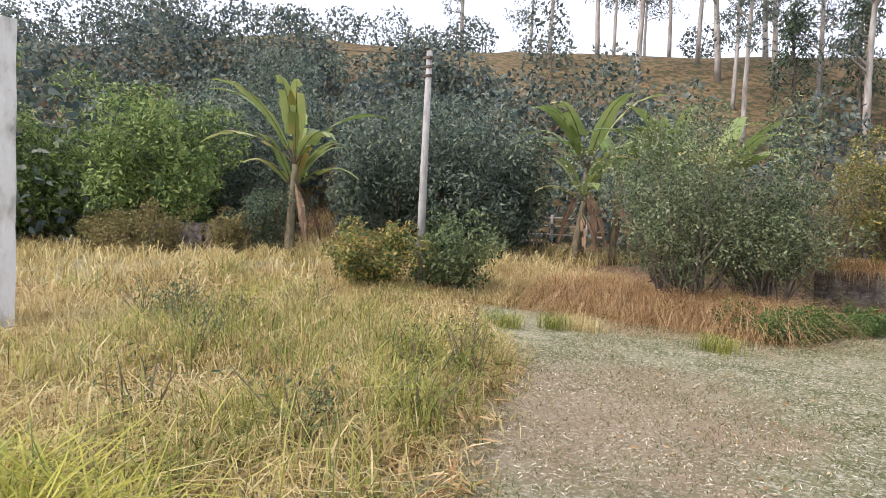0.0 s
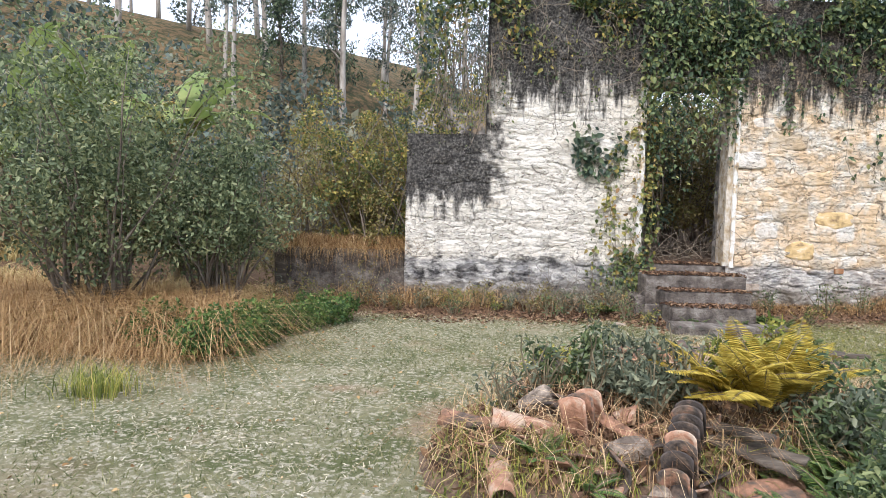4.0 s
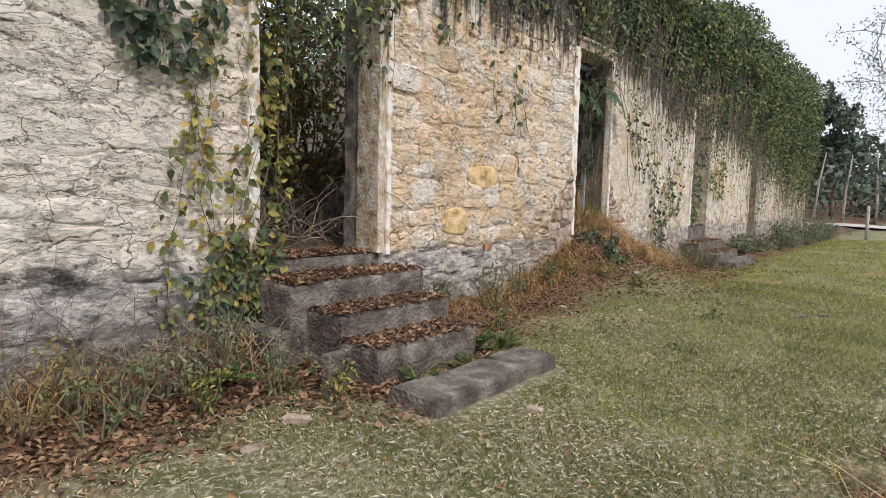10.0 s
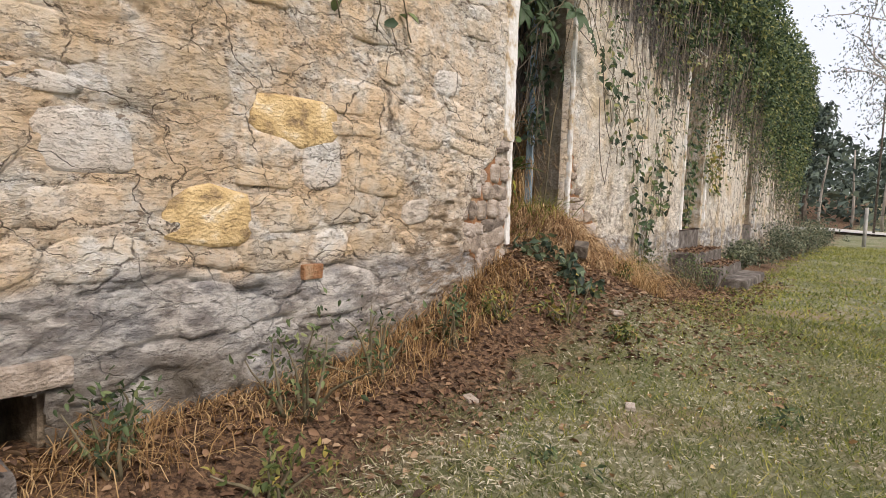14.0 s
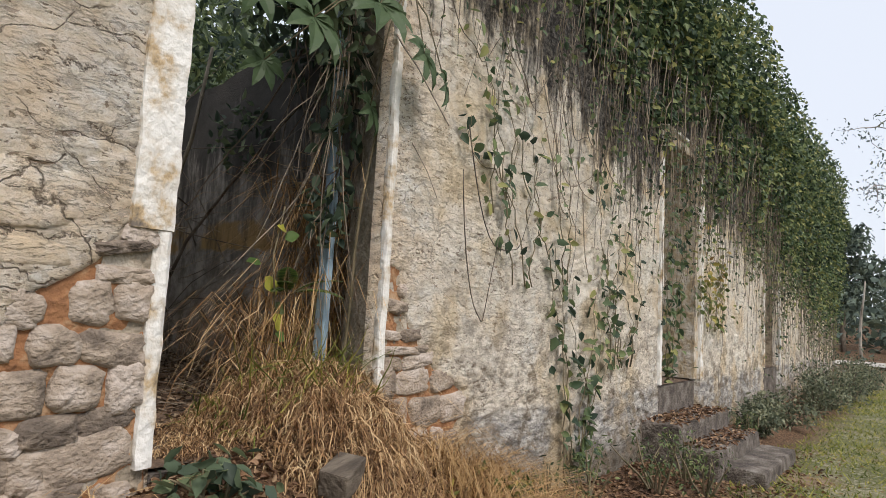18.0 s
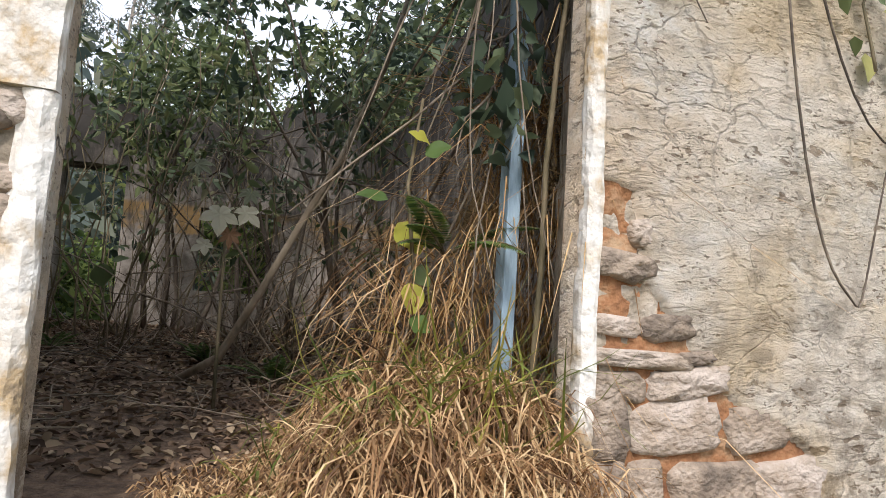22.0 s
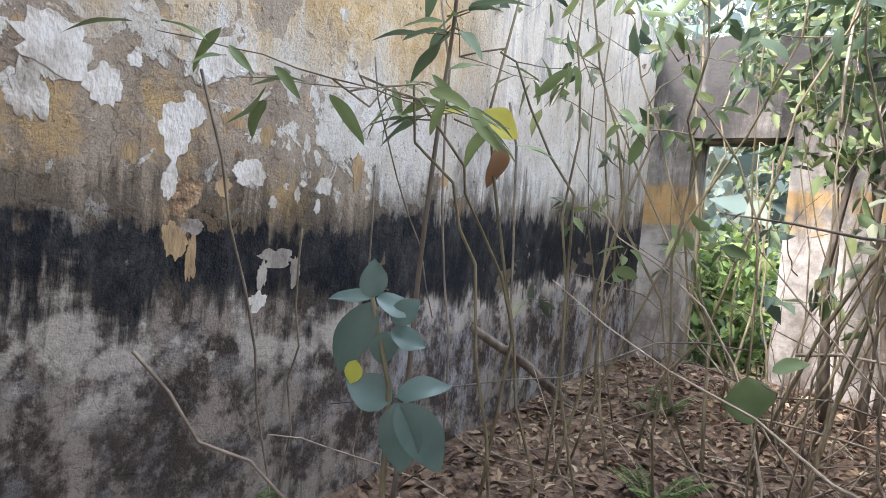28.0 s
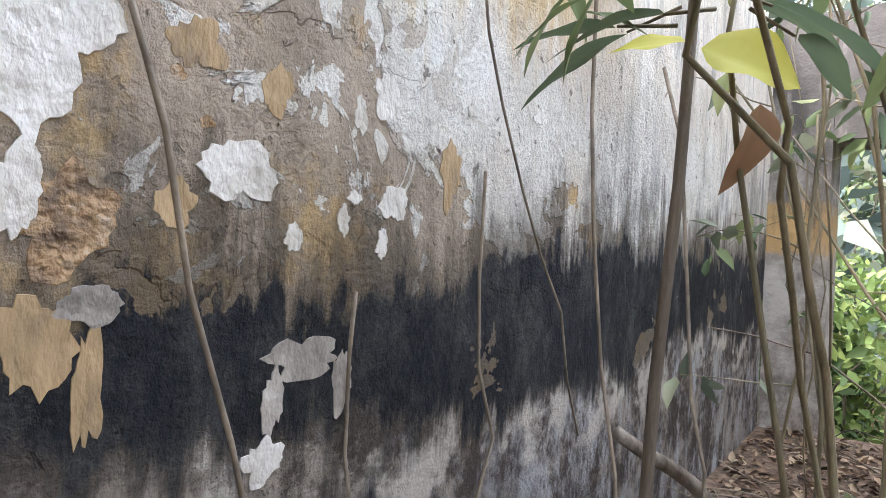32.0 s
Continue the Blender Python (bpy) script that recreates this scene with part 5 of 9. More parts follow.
G_LIME = leafy("lime_grass", [(0.280, 0.290, 0.045), (0.460, 0.440, 0.070), (0.620, 0.570, 0.130)], 0.6, 0.4)
G_LEMON = leafy("lemon_leaves", [(0.325, 0.375, 0.062), (0.500, 0.500, 0.088), (0.688, 0.562, 0.100)], 0.55, 0.4)


def shrub(name, x, y, height, width, n, L, W, material, label, stems=14, group="", category="bush", base=None, low=0.1, lean=(0, 0), bark=None, depth=None, far=False):
    """A many-stemmed bush: stems from one foot, leaf clumps of uneven size about their ends."""
    z = float(ground_z(x, y)) if base is None else base
    root = empty(name, x, y, z, label, category, group)
    curves, cs, rs = [], [], []
    depth = depth or width
    for k in range(stems):
        a = rng.uniform(0, 2 * np.pi)
        reach = rng.uniform(0.15, 0.5)
        tip = np.array([np.cos(a) * width * reach + lean[0], np.sin(a) * depth * reach + lean[1], height * rng.uniform(0.55, 0.93)])
        foot = np.array([x, y, z]) + np.array([np.cos(a) * width * 0.12, np.sin(a) * depth * 0.12, -0.03])
        pts = wander(foot, tip + np.array([0, 0, height * 0.3]), np.linalg.norm(tip), 6, 0.16)
        curves.append((pts, 0.012 + 0.012 * height / 3, 0.004))
        for f in (0.45, 0.7, 1.0):
            p = pts[int(f * 6)]
            if p[2] - z > low * height:
                cs.append(p + rng.normal(size=3) * 0.08 * width)
                rs.append(rng.uniform(0.10, 0.22) * width * (0.7 + 0.5 * f))
    tube_part("stemwood", curves, bark or M_BARK, root, 4)["kind"] = "stuff"
    P, o = in_clumps(cs, rs, n)
    P = P[P[:, 2] > z + 0.03]
    foliage("foliage", P, L, W, material, root, 0.3, None, far=far)
    return root


def tall_tree(name, x, y, z, height, trunk_r, crown_from, crown_r, n, L, W, leaf, bark, label, group="", limbs=16, lean=0.02, category="tree"):
    """A straight trunk with limbs in its upper part, each ending in leaf clumps."""
    root = empty(name, x, y, z, label, category, group)
    p0 = np.array([x, y, z - 0.2])
    trunk = wander(p0, (rng.normal() * lean, rng.normal() * lean, 1), height, 10, 0.025, 0.05)
    tube_part("trunk", [(trunk, trunk_r, trunk_r * 0.25)], bark, root, 7)
    cur, cs, rs = [], [], []
    for k in range(limbs):
        f = crown_from + (1 - crown_from) * (k + rng.random()) / limbs
        p = trunk[min(10, int(f * 10))] + np.array([0, 0, (f * 10 % 1) * height / 10 * 0.5])
        a = rng.uniform(0, 2 * np.pi)
        ln = crown_r * rng.uniform(0.5, 1.1) * (1.15 - 0.6 * (f - crown_from) / max(0.01, 1 - crown_from))
        b = wander(p, (np.cos(a), np.sin(a), rng.uniform(0.25, 1.1)), ln, 6, 0.22, 0.04)
        cur.append((b, trunk_r * 0.32, trunk_r * 0.07))
        for q in (3, 5, 6):
            cs.append(b[q] + rng.normal(size=3) * 0.15 * crown_r)
            rs.append(crown_r * rng.uniform(0.13, 0.30))
            if rng.random() < 0.5:
                c = wander(b[q], rng.normal(size=3) + np.array([0, 0, 0.3]), ln * 0.4, 4, 0.25)
                cur.append((c, trunk_r * 0.12, trunk_r * 0.03))
                cs.append(c[-1])
                rs.append(crown_r * rng.uniform(0.10, 0.2))
    tube_part("limb_work", cur, bark, root, 4)["kind"] = "stuff"
    P, o = in_clumps(cs, rs, n, 0.25)
    foliage("crown", P, L, W, leaf, root, 0.7, far=True)
    return root


def banana(x, y, base, height, seed, group="banana plants", leaves=9):
    """A banana plant: a fleshy stem, long arching blades torn at the edge, dry leaves hanging below."""
    r = np.random.default_rng(seed)
    root = empty("banana_plant", x, y, base, "banana plant with torn arching leaves, dry ones hanging below", "banana plant", group)
    stem = wander((x, y, base - 0.1), (0.05, 0.03, 1), height * 0.5, 6, 0.03)
    tube_part("stem", [(stem, 0.16, 0.09)], M_STEM, root, 8)
    for k in range(leaves + 4):
        dry = k >= leaves
        a = r.uniform(0, 2 * np.pi)
        up = -0.9 if dry else r.uniform(0.7, 2.6)
        ln = height * (0.36 if dry else r.uniform(0.46, 0.62))
        d = unit(np.array([np.cos(a), np.sin(a), up]))
        m = 14
        p = stem[-1 if not dry else -2].copy()
        rib = [p.copy()]
        for q in range(m):
            d = unit(d + np.array([0, 0, -0.03 - 0.17 * q / m]))
            p = p + d * ln / m
            rib.append(p.copy())
        rib = np.array(rib)
        side = unit(np.cross(d, np.array([0, 0, 1.0]) + 1e-3))
        vs, fs = [], []
        for q in range(2, m + 1):
            w = (0.17 * height / 4 * np.sin(np.pi * min(1.0, ((q - 1) / m) ** 0.75)) + 0.01) * (0.45 if dry else 1)
            for sgn in (-1, 0, 1):
                sag = np.array([0, 0, -w * r.uniform(0.05, 0.40)]) * abs(sgn)
                vs.append(rib[q] + side * sgn * w * r.uniform(0.9, 1.05) + sag + abs(sgn) * (rib[q] - rib[q - 1]) * r.uniform(0.0, 0.5))
        for q in range(m - 2):
            for sd in (0, 1):
                if r.random() > 0.10:
                    a0 = q * 3 + sd
                    fs.append((a0, a0 + 1, a0 + 4, a0 + 3))
        raw("leaf", local(root, np.array(vs)), np.array(fs), G_DEAD if dry else G_BANANA, root, "dry brown leaf" if dry else "")
        tube_part("leaf_rib", [(rib[:m], 0.03, 0.006)], M_STEM, root, 4)
    return root


def fern(name, x, y, base, size, material, label, fronds=12, group="ferns", tilt=0.9):
    """A rosette of arching fronds, each a rib with paired leaflets."""
    root = empty(name, x, y, base, label, "fern", group)
    Ps, Ds, Ls, cur = [], [], [], []
    for k in range(fronds):
        a = rng.uniform(0, 2 * np.pi)
        d = unit(np.array([np.cos(a) * tilt, np.sin(a) * tilt, rng.uniform(0.7, 1.8)]))
        ln = size * rng.uniform(0.7, 1.15)
        p = np.array([x, y, base]) + np.array([np.cos(a), np.sin(a), 0]) * size * 0.06
        rib = [p]
        for q in range(12):
            d = unit(d + np.array([0, 0, -0.085]))
            p = p + d * ln / 12
            rib.append(p)
        rib = np.array(rib)
        cur.append((rib, 0.006, 0.002))
        t = np.linspace(0.15, 1, 38)
        pts = np.stack([np.interp(t * 12, np.arange(13), rib[:, c]) for c in range(3)], 1)
        dirs = unit(np.gradient(pts, axis=0))
        side = unit(np.cross(dirs, np.array([0, 0, 1.0])))
        w = 0.19 * ln * np.sin(np.pi * (0.08 + 0.90 * t)) ** 0.8
        for s in (-1, 1):
            Ps.append(pts)
            Ds.append(side * s + dirs * 0.45 + np.array([0, 0, -0.15]))
            Ls.append(w)
    tube_part("frond_rib_work", cur, M_STEM, root, 4)["kind"] = "stuff"
    P, D, L = np.concatenate(Ps), np.concatenate(Ds), np.concatenate(Ls)
    N = np.tile(np.array([[0, 0, 1.0]]), (len(P), 1)) + rng.normal(size=(len(P), 3)) * 0.15
    v, f = leaf_quads(P, D, N, L, 0.024 * size, 0.05)
    raw("frond_leaf", local(root, v), f, material, root)["kind"] = "stuff"
    return root


def grass_patch(name, P, H, W, lean, material, label, bend=0.5):
    v, f = blades(P, H, W, lean, bend)
    return tagged(raw(name, v, f, material), label, "grass", kind="stuff")


def scatter(x0, x1, y0, y1, n):
    return rng.uniform(x0, x1, n), rng.uniform(y0, y1, n)


def on_ground(x, y, dz=0.0):
    return np.stack([x, y, ground_z(x, y) + dz], 1)


# ---- the western field and woods ----
def west():
    # wooded hillside: clumps of leaves over the slope, thinning to a bare brown ridge
    x, y = scatter(-110, 14, 6, 78, 900)
    x2, y2 = scatter(-75, -23, -25, 40, 420)
    x, y = np.concatenate([x, x2]), np.concatenate([y, y2])
    gz = ground_z(x, y)
    bare = (x > -40) & (x < -10) & (y > 22) & (gz > 8.2)
    keep = ~((x > -16) & (gz > 6.5)) & ((gz < 13.2) | (rng.random(len(x)) < 0.15)) & (~bare | (rng.random(len(x)) < 0.10)) & ~((y < 8.5) & (x > -17)) & ~((y < 9) & (x > -2))
    x, y, gz = x[keep], y[keep], gz[keep]
    root = empty("woodland", -40, 30, 0, "dense dark woodland and scrub climbing the hillside", "woodland", kind="stuff")
    r = rng.uniform(1.1, 3.0, len(x))
    cs = np.stack([x, y, gz + r * 0.75], 1)
    P, o = in_clumps(cs, np.stack([r, r, r * rng.uniform(0.8, 1.7, len(r))], 1), 150000, 0.6)
    foliage("foliage", P, 0.42, 0.26, G_HILL_HAZED, root, 0.4, far=True)
    cur = [(wander((a, b, c - 0.3), (0, 0, 1), rr * 1.6, 4, 0.1), 0.08, 0.03) for a, b, c, rr in zip(x[:500], y[:500], gz[:500], r[:500])]
    tube_part("stems", cur, M_BARK, root, 4)

    # tall gum trees along the ridge and behind the ruin
    spots = [(-46, 38), (-41, 44), (-37, 42), (-33, 45), (-29, 41), (-26, 47), (-22, 44), (-19, 41), (-17.5, 49), (-15, 43), (-13.1, 29.6), (-11, 40), (-8.5, 44), (-7, 35), (-4.5, 41), (-2, 37), (0.5, 43), (3, 39),
             (-24, 36), (-9.5, 50), (-31, 52), (-16, 36), (-5.5, 48), (1.8, 33), (6, 36), (9, 41)]
    for k, (a, b) in enumerate(spots):
        tall_tree("gum_tree", a, b, float(ground_z(a, b)), rng.uniform(15, 22), rng.uniform(0.16, 0.30), 0.30, rng.uniform(2.4, 3.8), 2200, 0.36, 0.12, G_HILL_HAZED, M_PALE_BARK,
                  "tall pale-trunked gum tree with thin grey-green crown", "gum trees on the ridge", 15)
    for k, (a, b) in enumerate([(-12, 37), (-8, 39), (-1.5, 45)]):
        tall_tree("pine_tree", a, b, float(ground_z(a, b)), rng.uniform(9, 13), 0.18, 0.22, 2.2, 2000, 0.4, 0.12, G_DARK, M_BARK, "dark dense pine behind the bushes", "pines", 26)

    # nearer trees and bushes, left to right along the field
    for a, b, h, w, mtl, nm, lab in [(-26.5, -8.5, 6.2, 6.0, G_LIGHT, "tree", "leafy light-green tree at the field's edge"), (-23.5, -5.5, 5.4, 5.0, G_LIGHT, "tree", "leafy light-green tree at the field's edge"),
                                     (-25.5, -1.5, 6.4, 5.5, G_TREE, "tree", "dark green tree at the foot of the hill"), (-29, 4, 8.5, 7, G_TREE, "tree", "dark green tree at the foot of the hill"),
                                     (-17.2, 1.6, 4.9, 5.0, G_TREE, "mango_tree", "dark round mango tree with drooping leaves"), (-14.6, 4.2, 4.6, 4.6, G_TREE, "mango_tree", "dark round mango tree with drooping leaves"),
                                     (-21, 6.5, 6.0, 5.5, G_TREE, "tree", "dark green tree at the foot of the hill"), (-17.6, -3.9, 2.4, 1.9, G_DARK, "bush", "dark bush round the banana plants"),
                                     (-8.6, -4.9, 1.6, 1.7, G_MID, "bush", "low green bush round the concrete pole"), (-9.7, -6.3, 1.5, 1.5, G_YELLOW, "bush", "low yellowing bush by the concrete pole")]:
        big = w > 4
        shrub(nm, a, b, h, w, 16000 if big else 6000, 0.22 if big else 0.11, 0.09 if big else 0.05, mtl, lab, 20, "", "tree" if big else "bush", far=True)
    for k, (a, b, h) in enumerate([(-16.4, -4.0, 6.2), (-17.2, -3.4, 4.6), (-11.6, 5.9, 7.2), (-11.2, 4.8, 4.8), (-10.4, 6.2, 6.4), (-6.6, 2.6, 5.9), (-5.6, 3.2, 6.2), (-7.4, 3.4, 5.6)]):
        banana(a, b, float(ground_z(a, b)), h, 40 + k)

    # the big bush and the brown thicket beside the ruin
    shrub("large_bush", -4.3, -2.5, 4.3, 2.9, 17000, 0.080, 0.038, G_BUSH, "large fine-leaved green bush over dry straw", 34, "", "bush", None, 0.27)
    shrub("large_bush", -3.0, -1.2, 3.5, 2.0, 12000, 0.080, 0.038, G_BUSH, "large fine-leaved green bush over dry straw", 26, "", "bush", None, 0.25)
    for a, b, h, w in [(-2.2, 1.3, 3.9, 2.6), (-1.0, 2.0, 4.0, 2.2), (-4.4, 2.6, 3.6, 2.6), (-0.9, 0.9, 2.6, 1.3)]:
        shrub("brown_thicket", a, b, h, w, 7000, 0.075, 0.035, G_BROWN, "dry brown thicket beside the ruin's low end", 24, "brown thicket", far=True)
    for a, b, h, w in [(-0.65, 0.62, 4.6, 1.3), (0.3, 1.1, 5.0, 1.6)]:
        shrub("yellow_shrub", a, b, h, w, 9000, 0.07, 0.042, G_YELLOW, "tall yellowing shrub leaning on the ruin's end", 18, "yellow shrubs", far=True)
    for a, b, h, w in [(-20.2, -6.6, 1.7, 1.7), (-18.3, -4.9, 1.5, 1.4), (-21.9, -7.4, 1.6, 1.5)]:
        shrub("brown_thicket", a, b, h, w, 4000, 0.10, 0.05, G_BROWN, "dry brown shrub before the broken wall", 16, "brown thicket", far=True)
    # low bluish-green plants at the lawn's edge
    for a, b, s in [(-2.1, -4.3, 0.9), (-1.7, -3.6, 0.8), (-2.7, -3.9, 0.8), (-1.5, -2.6, 0.8), (-1.0, -1.8, 0.7)]:
        shrub("low_plant", a, b, 0.55 * s, 1.0 * s, 2600, 0.06, 0.032, G_FERN, "low blue-green plant at the edge of the lawn", 14, "plants along the lawn", "plant", None, 0.0)
    for a, b, s in [(-2.4, -5.9, 0.35), (-5.0, -6.3, 0.3), (-4.6, -6.0, 0.4), (-5.6, -6.9, 0.3)]:
        n = 260
        x = a + rng.normal(size=n) * s * 0.5
        y = b + rng.normal(size=n) * s * 0.5
        grass_patch("grass_tuft", on_ground(x, y), rng.uniform(0.12, 0.32, n), 0.004, rng.uniform(0.1, 0.8, n), G_STRAW if s > 0.35 else G_GRASS, "small dry tuft standing in the lawn")

    # concrete pole with its fittings
    root = empty("utility_pole", -9.09, -5.45, float(ground_z(-9.09, -5.45)), "pale concrete utility pole leaning slightly in the grass", "pole")
    z0 = float(root.location[2])
    tube_part("shaft", [(np.array([(-9.11, -5.45, z0 - 0.2), (-9.10, -5.44, 2.5), (-9.07, -5.42, 5.5)]), 0.105, 0.065)], M_POST, root, 10)
    for z, m in ((5.35, M_OLD_WOOD), (5.15, M_OLD_WOOD), (4.95, M_OLD_WOOD)):
        bm = block(-0.12, 0.12, -0.05, 0.05, z - z0 - 0.03, z - z0 + 0.03, 0.004, 2, 0.008, 3)
        part("bracket", bm, m, root, "dark iron bracket")
    tube_part("cable", [(np.array([(-9.08, -5.43, 5.4), (-20, -14, 6.0), (-36, -26, 8.0)]), 0.008, 0.008)], M_OLD_WOOD, root, 4)

    # limewashed gate pillar standing in the grass
    pz = float(ground_z(-9.1, -13.1))
    bm = block(-9.74, -9.20, -13.69, -13.15, pz - 0.2, 4.25, 0.02, 8, 0.03, 9)
    tagged(part("pillar", bm, M_PILLAR), "flaking limewashed masonry pillar standing in the tall grass", "pillar")

    # low dark wall against the ruin's west end
    bm = block(-2.35, 0.02, 0.12, 0.62, -0.2, 1.04, 0.07, 18, 0.04, 12)
    tagged(part("low_wall", bm, M_STEP), "low blackened wall with straw on top", "wall")
    bm = block(-2.42, -2.20, 0.05, 0.45, -0.2, 1.0, 0.02, 4, 0.03, 13)
    tagged(part("fence_stump", bm, M_OLD_WOOD), "weathered stump of a post at the low wall's end", "post")

    # broken walls and a rail fence across the field
    for k, (x0, y0, x1, y1, h, t) in enumerate([(-21.6, -6.4, -20.0, -5.0, 1.55, 0.4), (-19.9, -4.9, -18.9, -4.3, 1.45, 0.4), (-18.6, -4.1, -17.9, -3.5, 1.1, 0.35)]):
        ln = math.hypot(x1 - x0, y1 - y0)
        bm = block(-ln / 2, ln / 2, -t / 2, t / 2, -0.3, h - 0.5, 0.05, 6, 0.0, 80 + k)
        ob = tagged(part("broken_wall", bm, M_STEP), "overgrown fragment of a broken stone wall", "wall", "broken walls in the field")
        ob.matrix_basis = pose((x0 + x1) / 2, (y0 + y1) / 2, float(ground_z((x0 + x1) / 2, (y0 + y1) / 2)), 0, 0, math.degrees(math.atan2(y1 - y0, x1 - x0)))
    bm = block(-1.6, 1.6, -0.35, 0.35, -0.3, 0.42, 0.05, 6, 0.05, 90)
    ob = tagged(part("water_trough", bm, M_STEP), "low dark masonry trough in the dry grass", "trough")
    ob.matrix_basis = pose(-15.4, 6.6, float(ground_z(-15.4, 6.6)), 0, 0, 38)
    root = empty("rail_fence", -16.5, 9.3, float(ground_z(-16.5, 9.3)), "weathered wooden rail fence below the hill", "fence")
    for q in range(6):
        px, py = -19.5 + q * 1.3, 7.2 + q * 1.0
        pz = float(ground_z(px, py))
        tube_part("post", [(np.array([(px, py, pz - 0.2), (px, py, pz + 1.3)]), 0.07, 0.06)], M_PALE_BARK, root, 6)
    for zz in (0.35, 0.75, 1.15):
        pts = np.array([(-19.8 + q * 1.3, 7.1 + q * 1.0, float(ground_z(-19.5 + q * 1.3, 7.2 + q * 1.0)) + zz) for q in range(7)])
        tube_part("rail", [(pts, 0.05, 0.045)], M_PALE_BARK, root, 5)


west()


def field_edge(x, y):
    """Positive inside the tall grass of the western field."""
    e = np.interp(y, [-22, -14, -12.1, -9.8, -8.2, -6.6, -5.4, -4.6, -3.9, 0, 9], [-0.6, -1.2, -1.9, -3.2, -4.6, -6.4, -7.4, -4.2, -2.6, -1.6, -1.0])
    return e - x + 0.5 * field(x * 1.2, y * 1.2, 21)


def tussocks(name, n, per, box, h0, h1, w, material, label, seed, keep=None, spread=0.16, droop=(0.0, 0.9)):
    """Clumps of long arching blades: each clump has its own height and lean."""
    cx, cy = scatter(*box, n)
    k = field_edge(cx, cy) > 0.05
    if keep is not None:
        k &= keep(cx, cy)
    cx, cy = cx[k], cy[k]
    m = len(cx)
    h = rng.uniform(h0, h1, m) * (1 + 0.45 * field(cx * 0.9, cy * 0.9, seed)) * np.clip(field_edge(cx, cy) / 0.8, 0.35, 1)
    a = 2 * np.pi * field(cx * 0.5, cy * 0.5, seed + 1) + rng.normal(size=m) * 0.7
    idx = np.repeat(np.arange(m), per)
    t = len(idx)
    x, y = cx[idx] + rng.normal(size=t) * spread * 0.6, cy[idx] + rng.normal(size=t) * spread * 0.6
    away = np.stack([np.cos(a[idx]), np.sin(a[idx]), np.zeros(t)], 1) * 0.7 + rng.normal(size=(t, 3)) * np.array([0.8, 0.8, 0.0])
    H = h[idx] * rng.uniform(0.5, 1.25, t)
    d = unit(away)
    s = np.stack([-d[:, 1], d[:, 0], np.zeros(t)], 1)
    lean, fall = rng.uniform(0.2, 1.05, t)[:, None], rng.uniform(*droop, t)[:, None]
    P, up, Hc, W = on_ground(x, y, -0.02), np.array([0, 0, 1.0]), H[:, None], w * rng.uniform(0.6, 1.4, t)[:, None]
    p1 = P + up * Hc * 0.62 + d * Hc * lean * 0.35
    p2 = P + up * Hc * (0.95 - 0.25 * fall) + d * Hc * lean
    p3 = P + up * Hc * (1.05 - 0.75 * fall) + d * Hc * lean * 1.7
    v = np.stack([P - s * W, P + s * W, p1 - s * W * 0.9, p1 + s * W * 0.9, p2 - s * W * 0.65, p2 + s * W * 0.65, p3 - s * W * 0.08, p3 + s * W * 0.08], 1).reshape(-1, 3)
    b = np.arange(t)[:, None] * 8
    f = np.concatenate([b + np.array([[0, 1, 3, 2]]), b + np.array([[2, 3, 5, 4]]), b + np.array([[4, 5, 7, 6]])])
    return tagged(raw(name, v, f, material), label, "grass", kind="stuff")


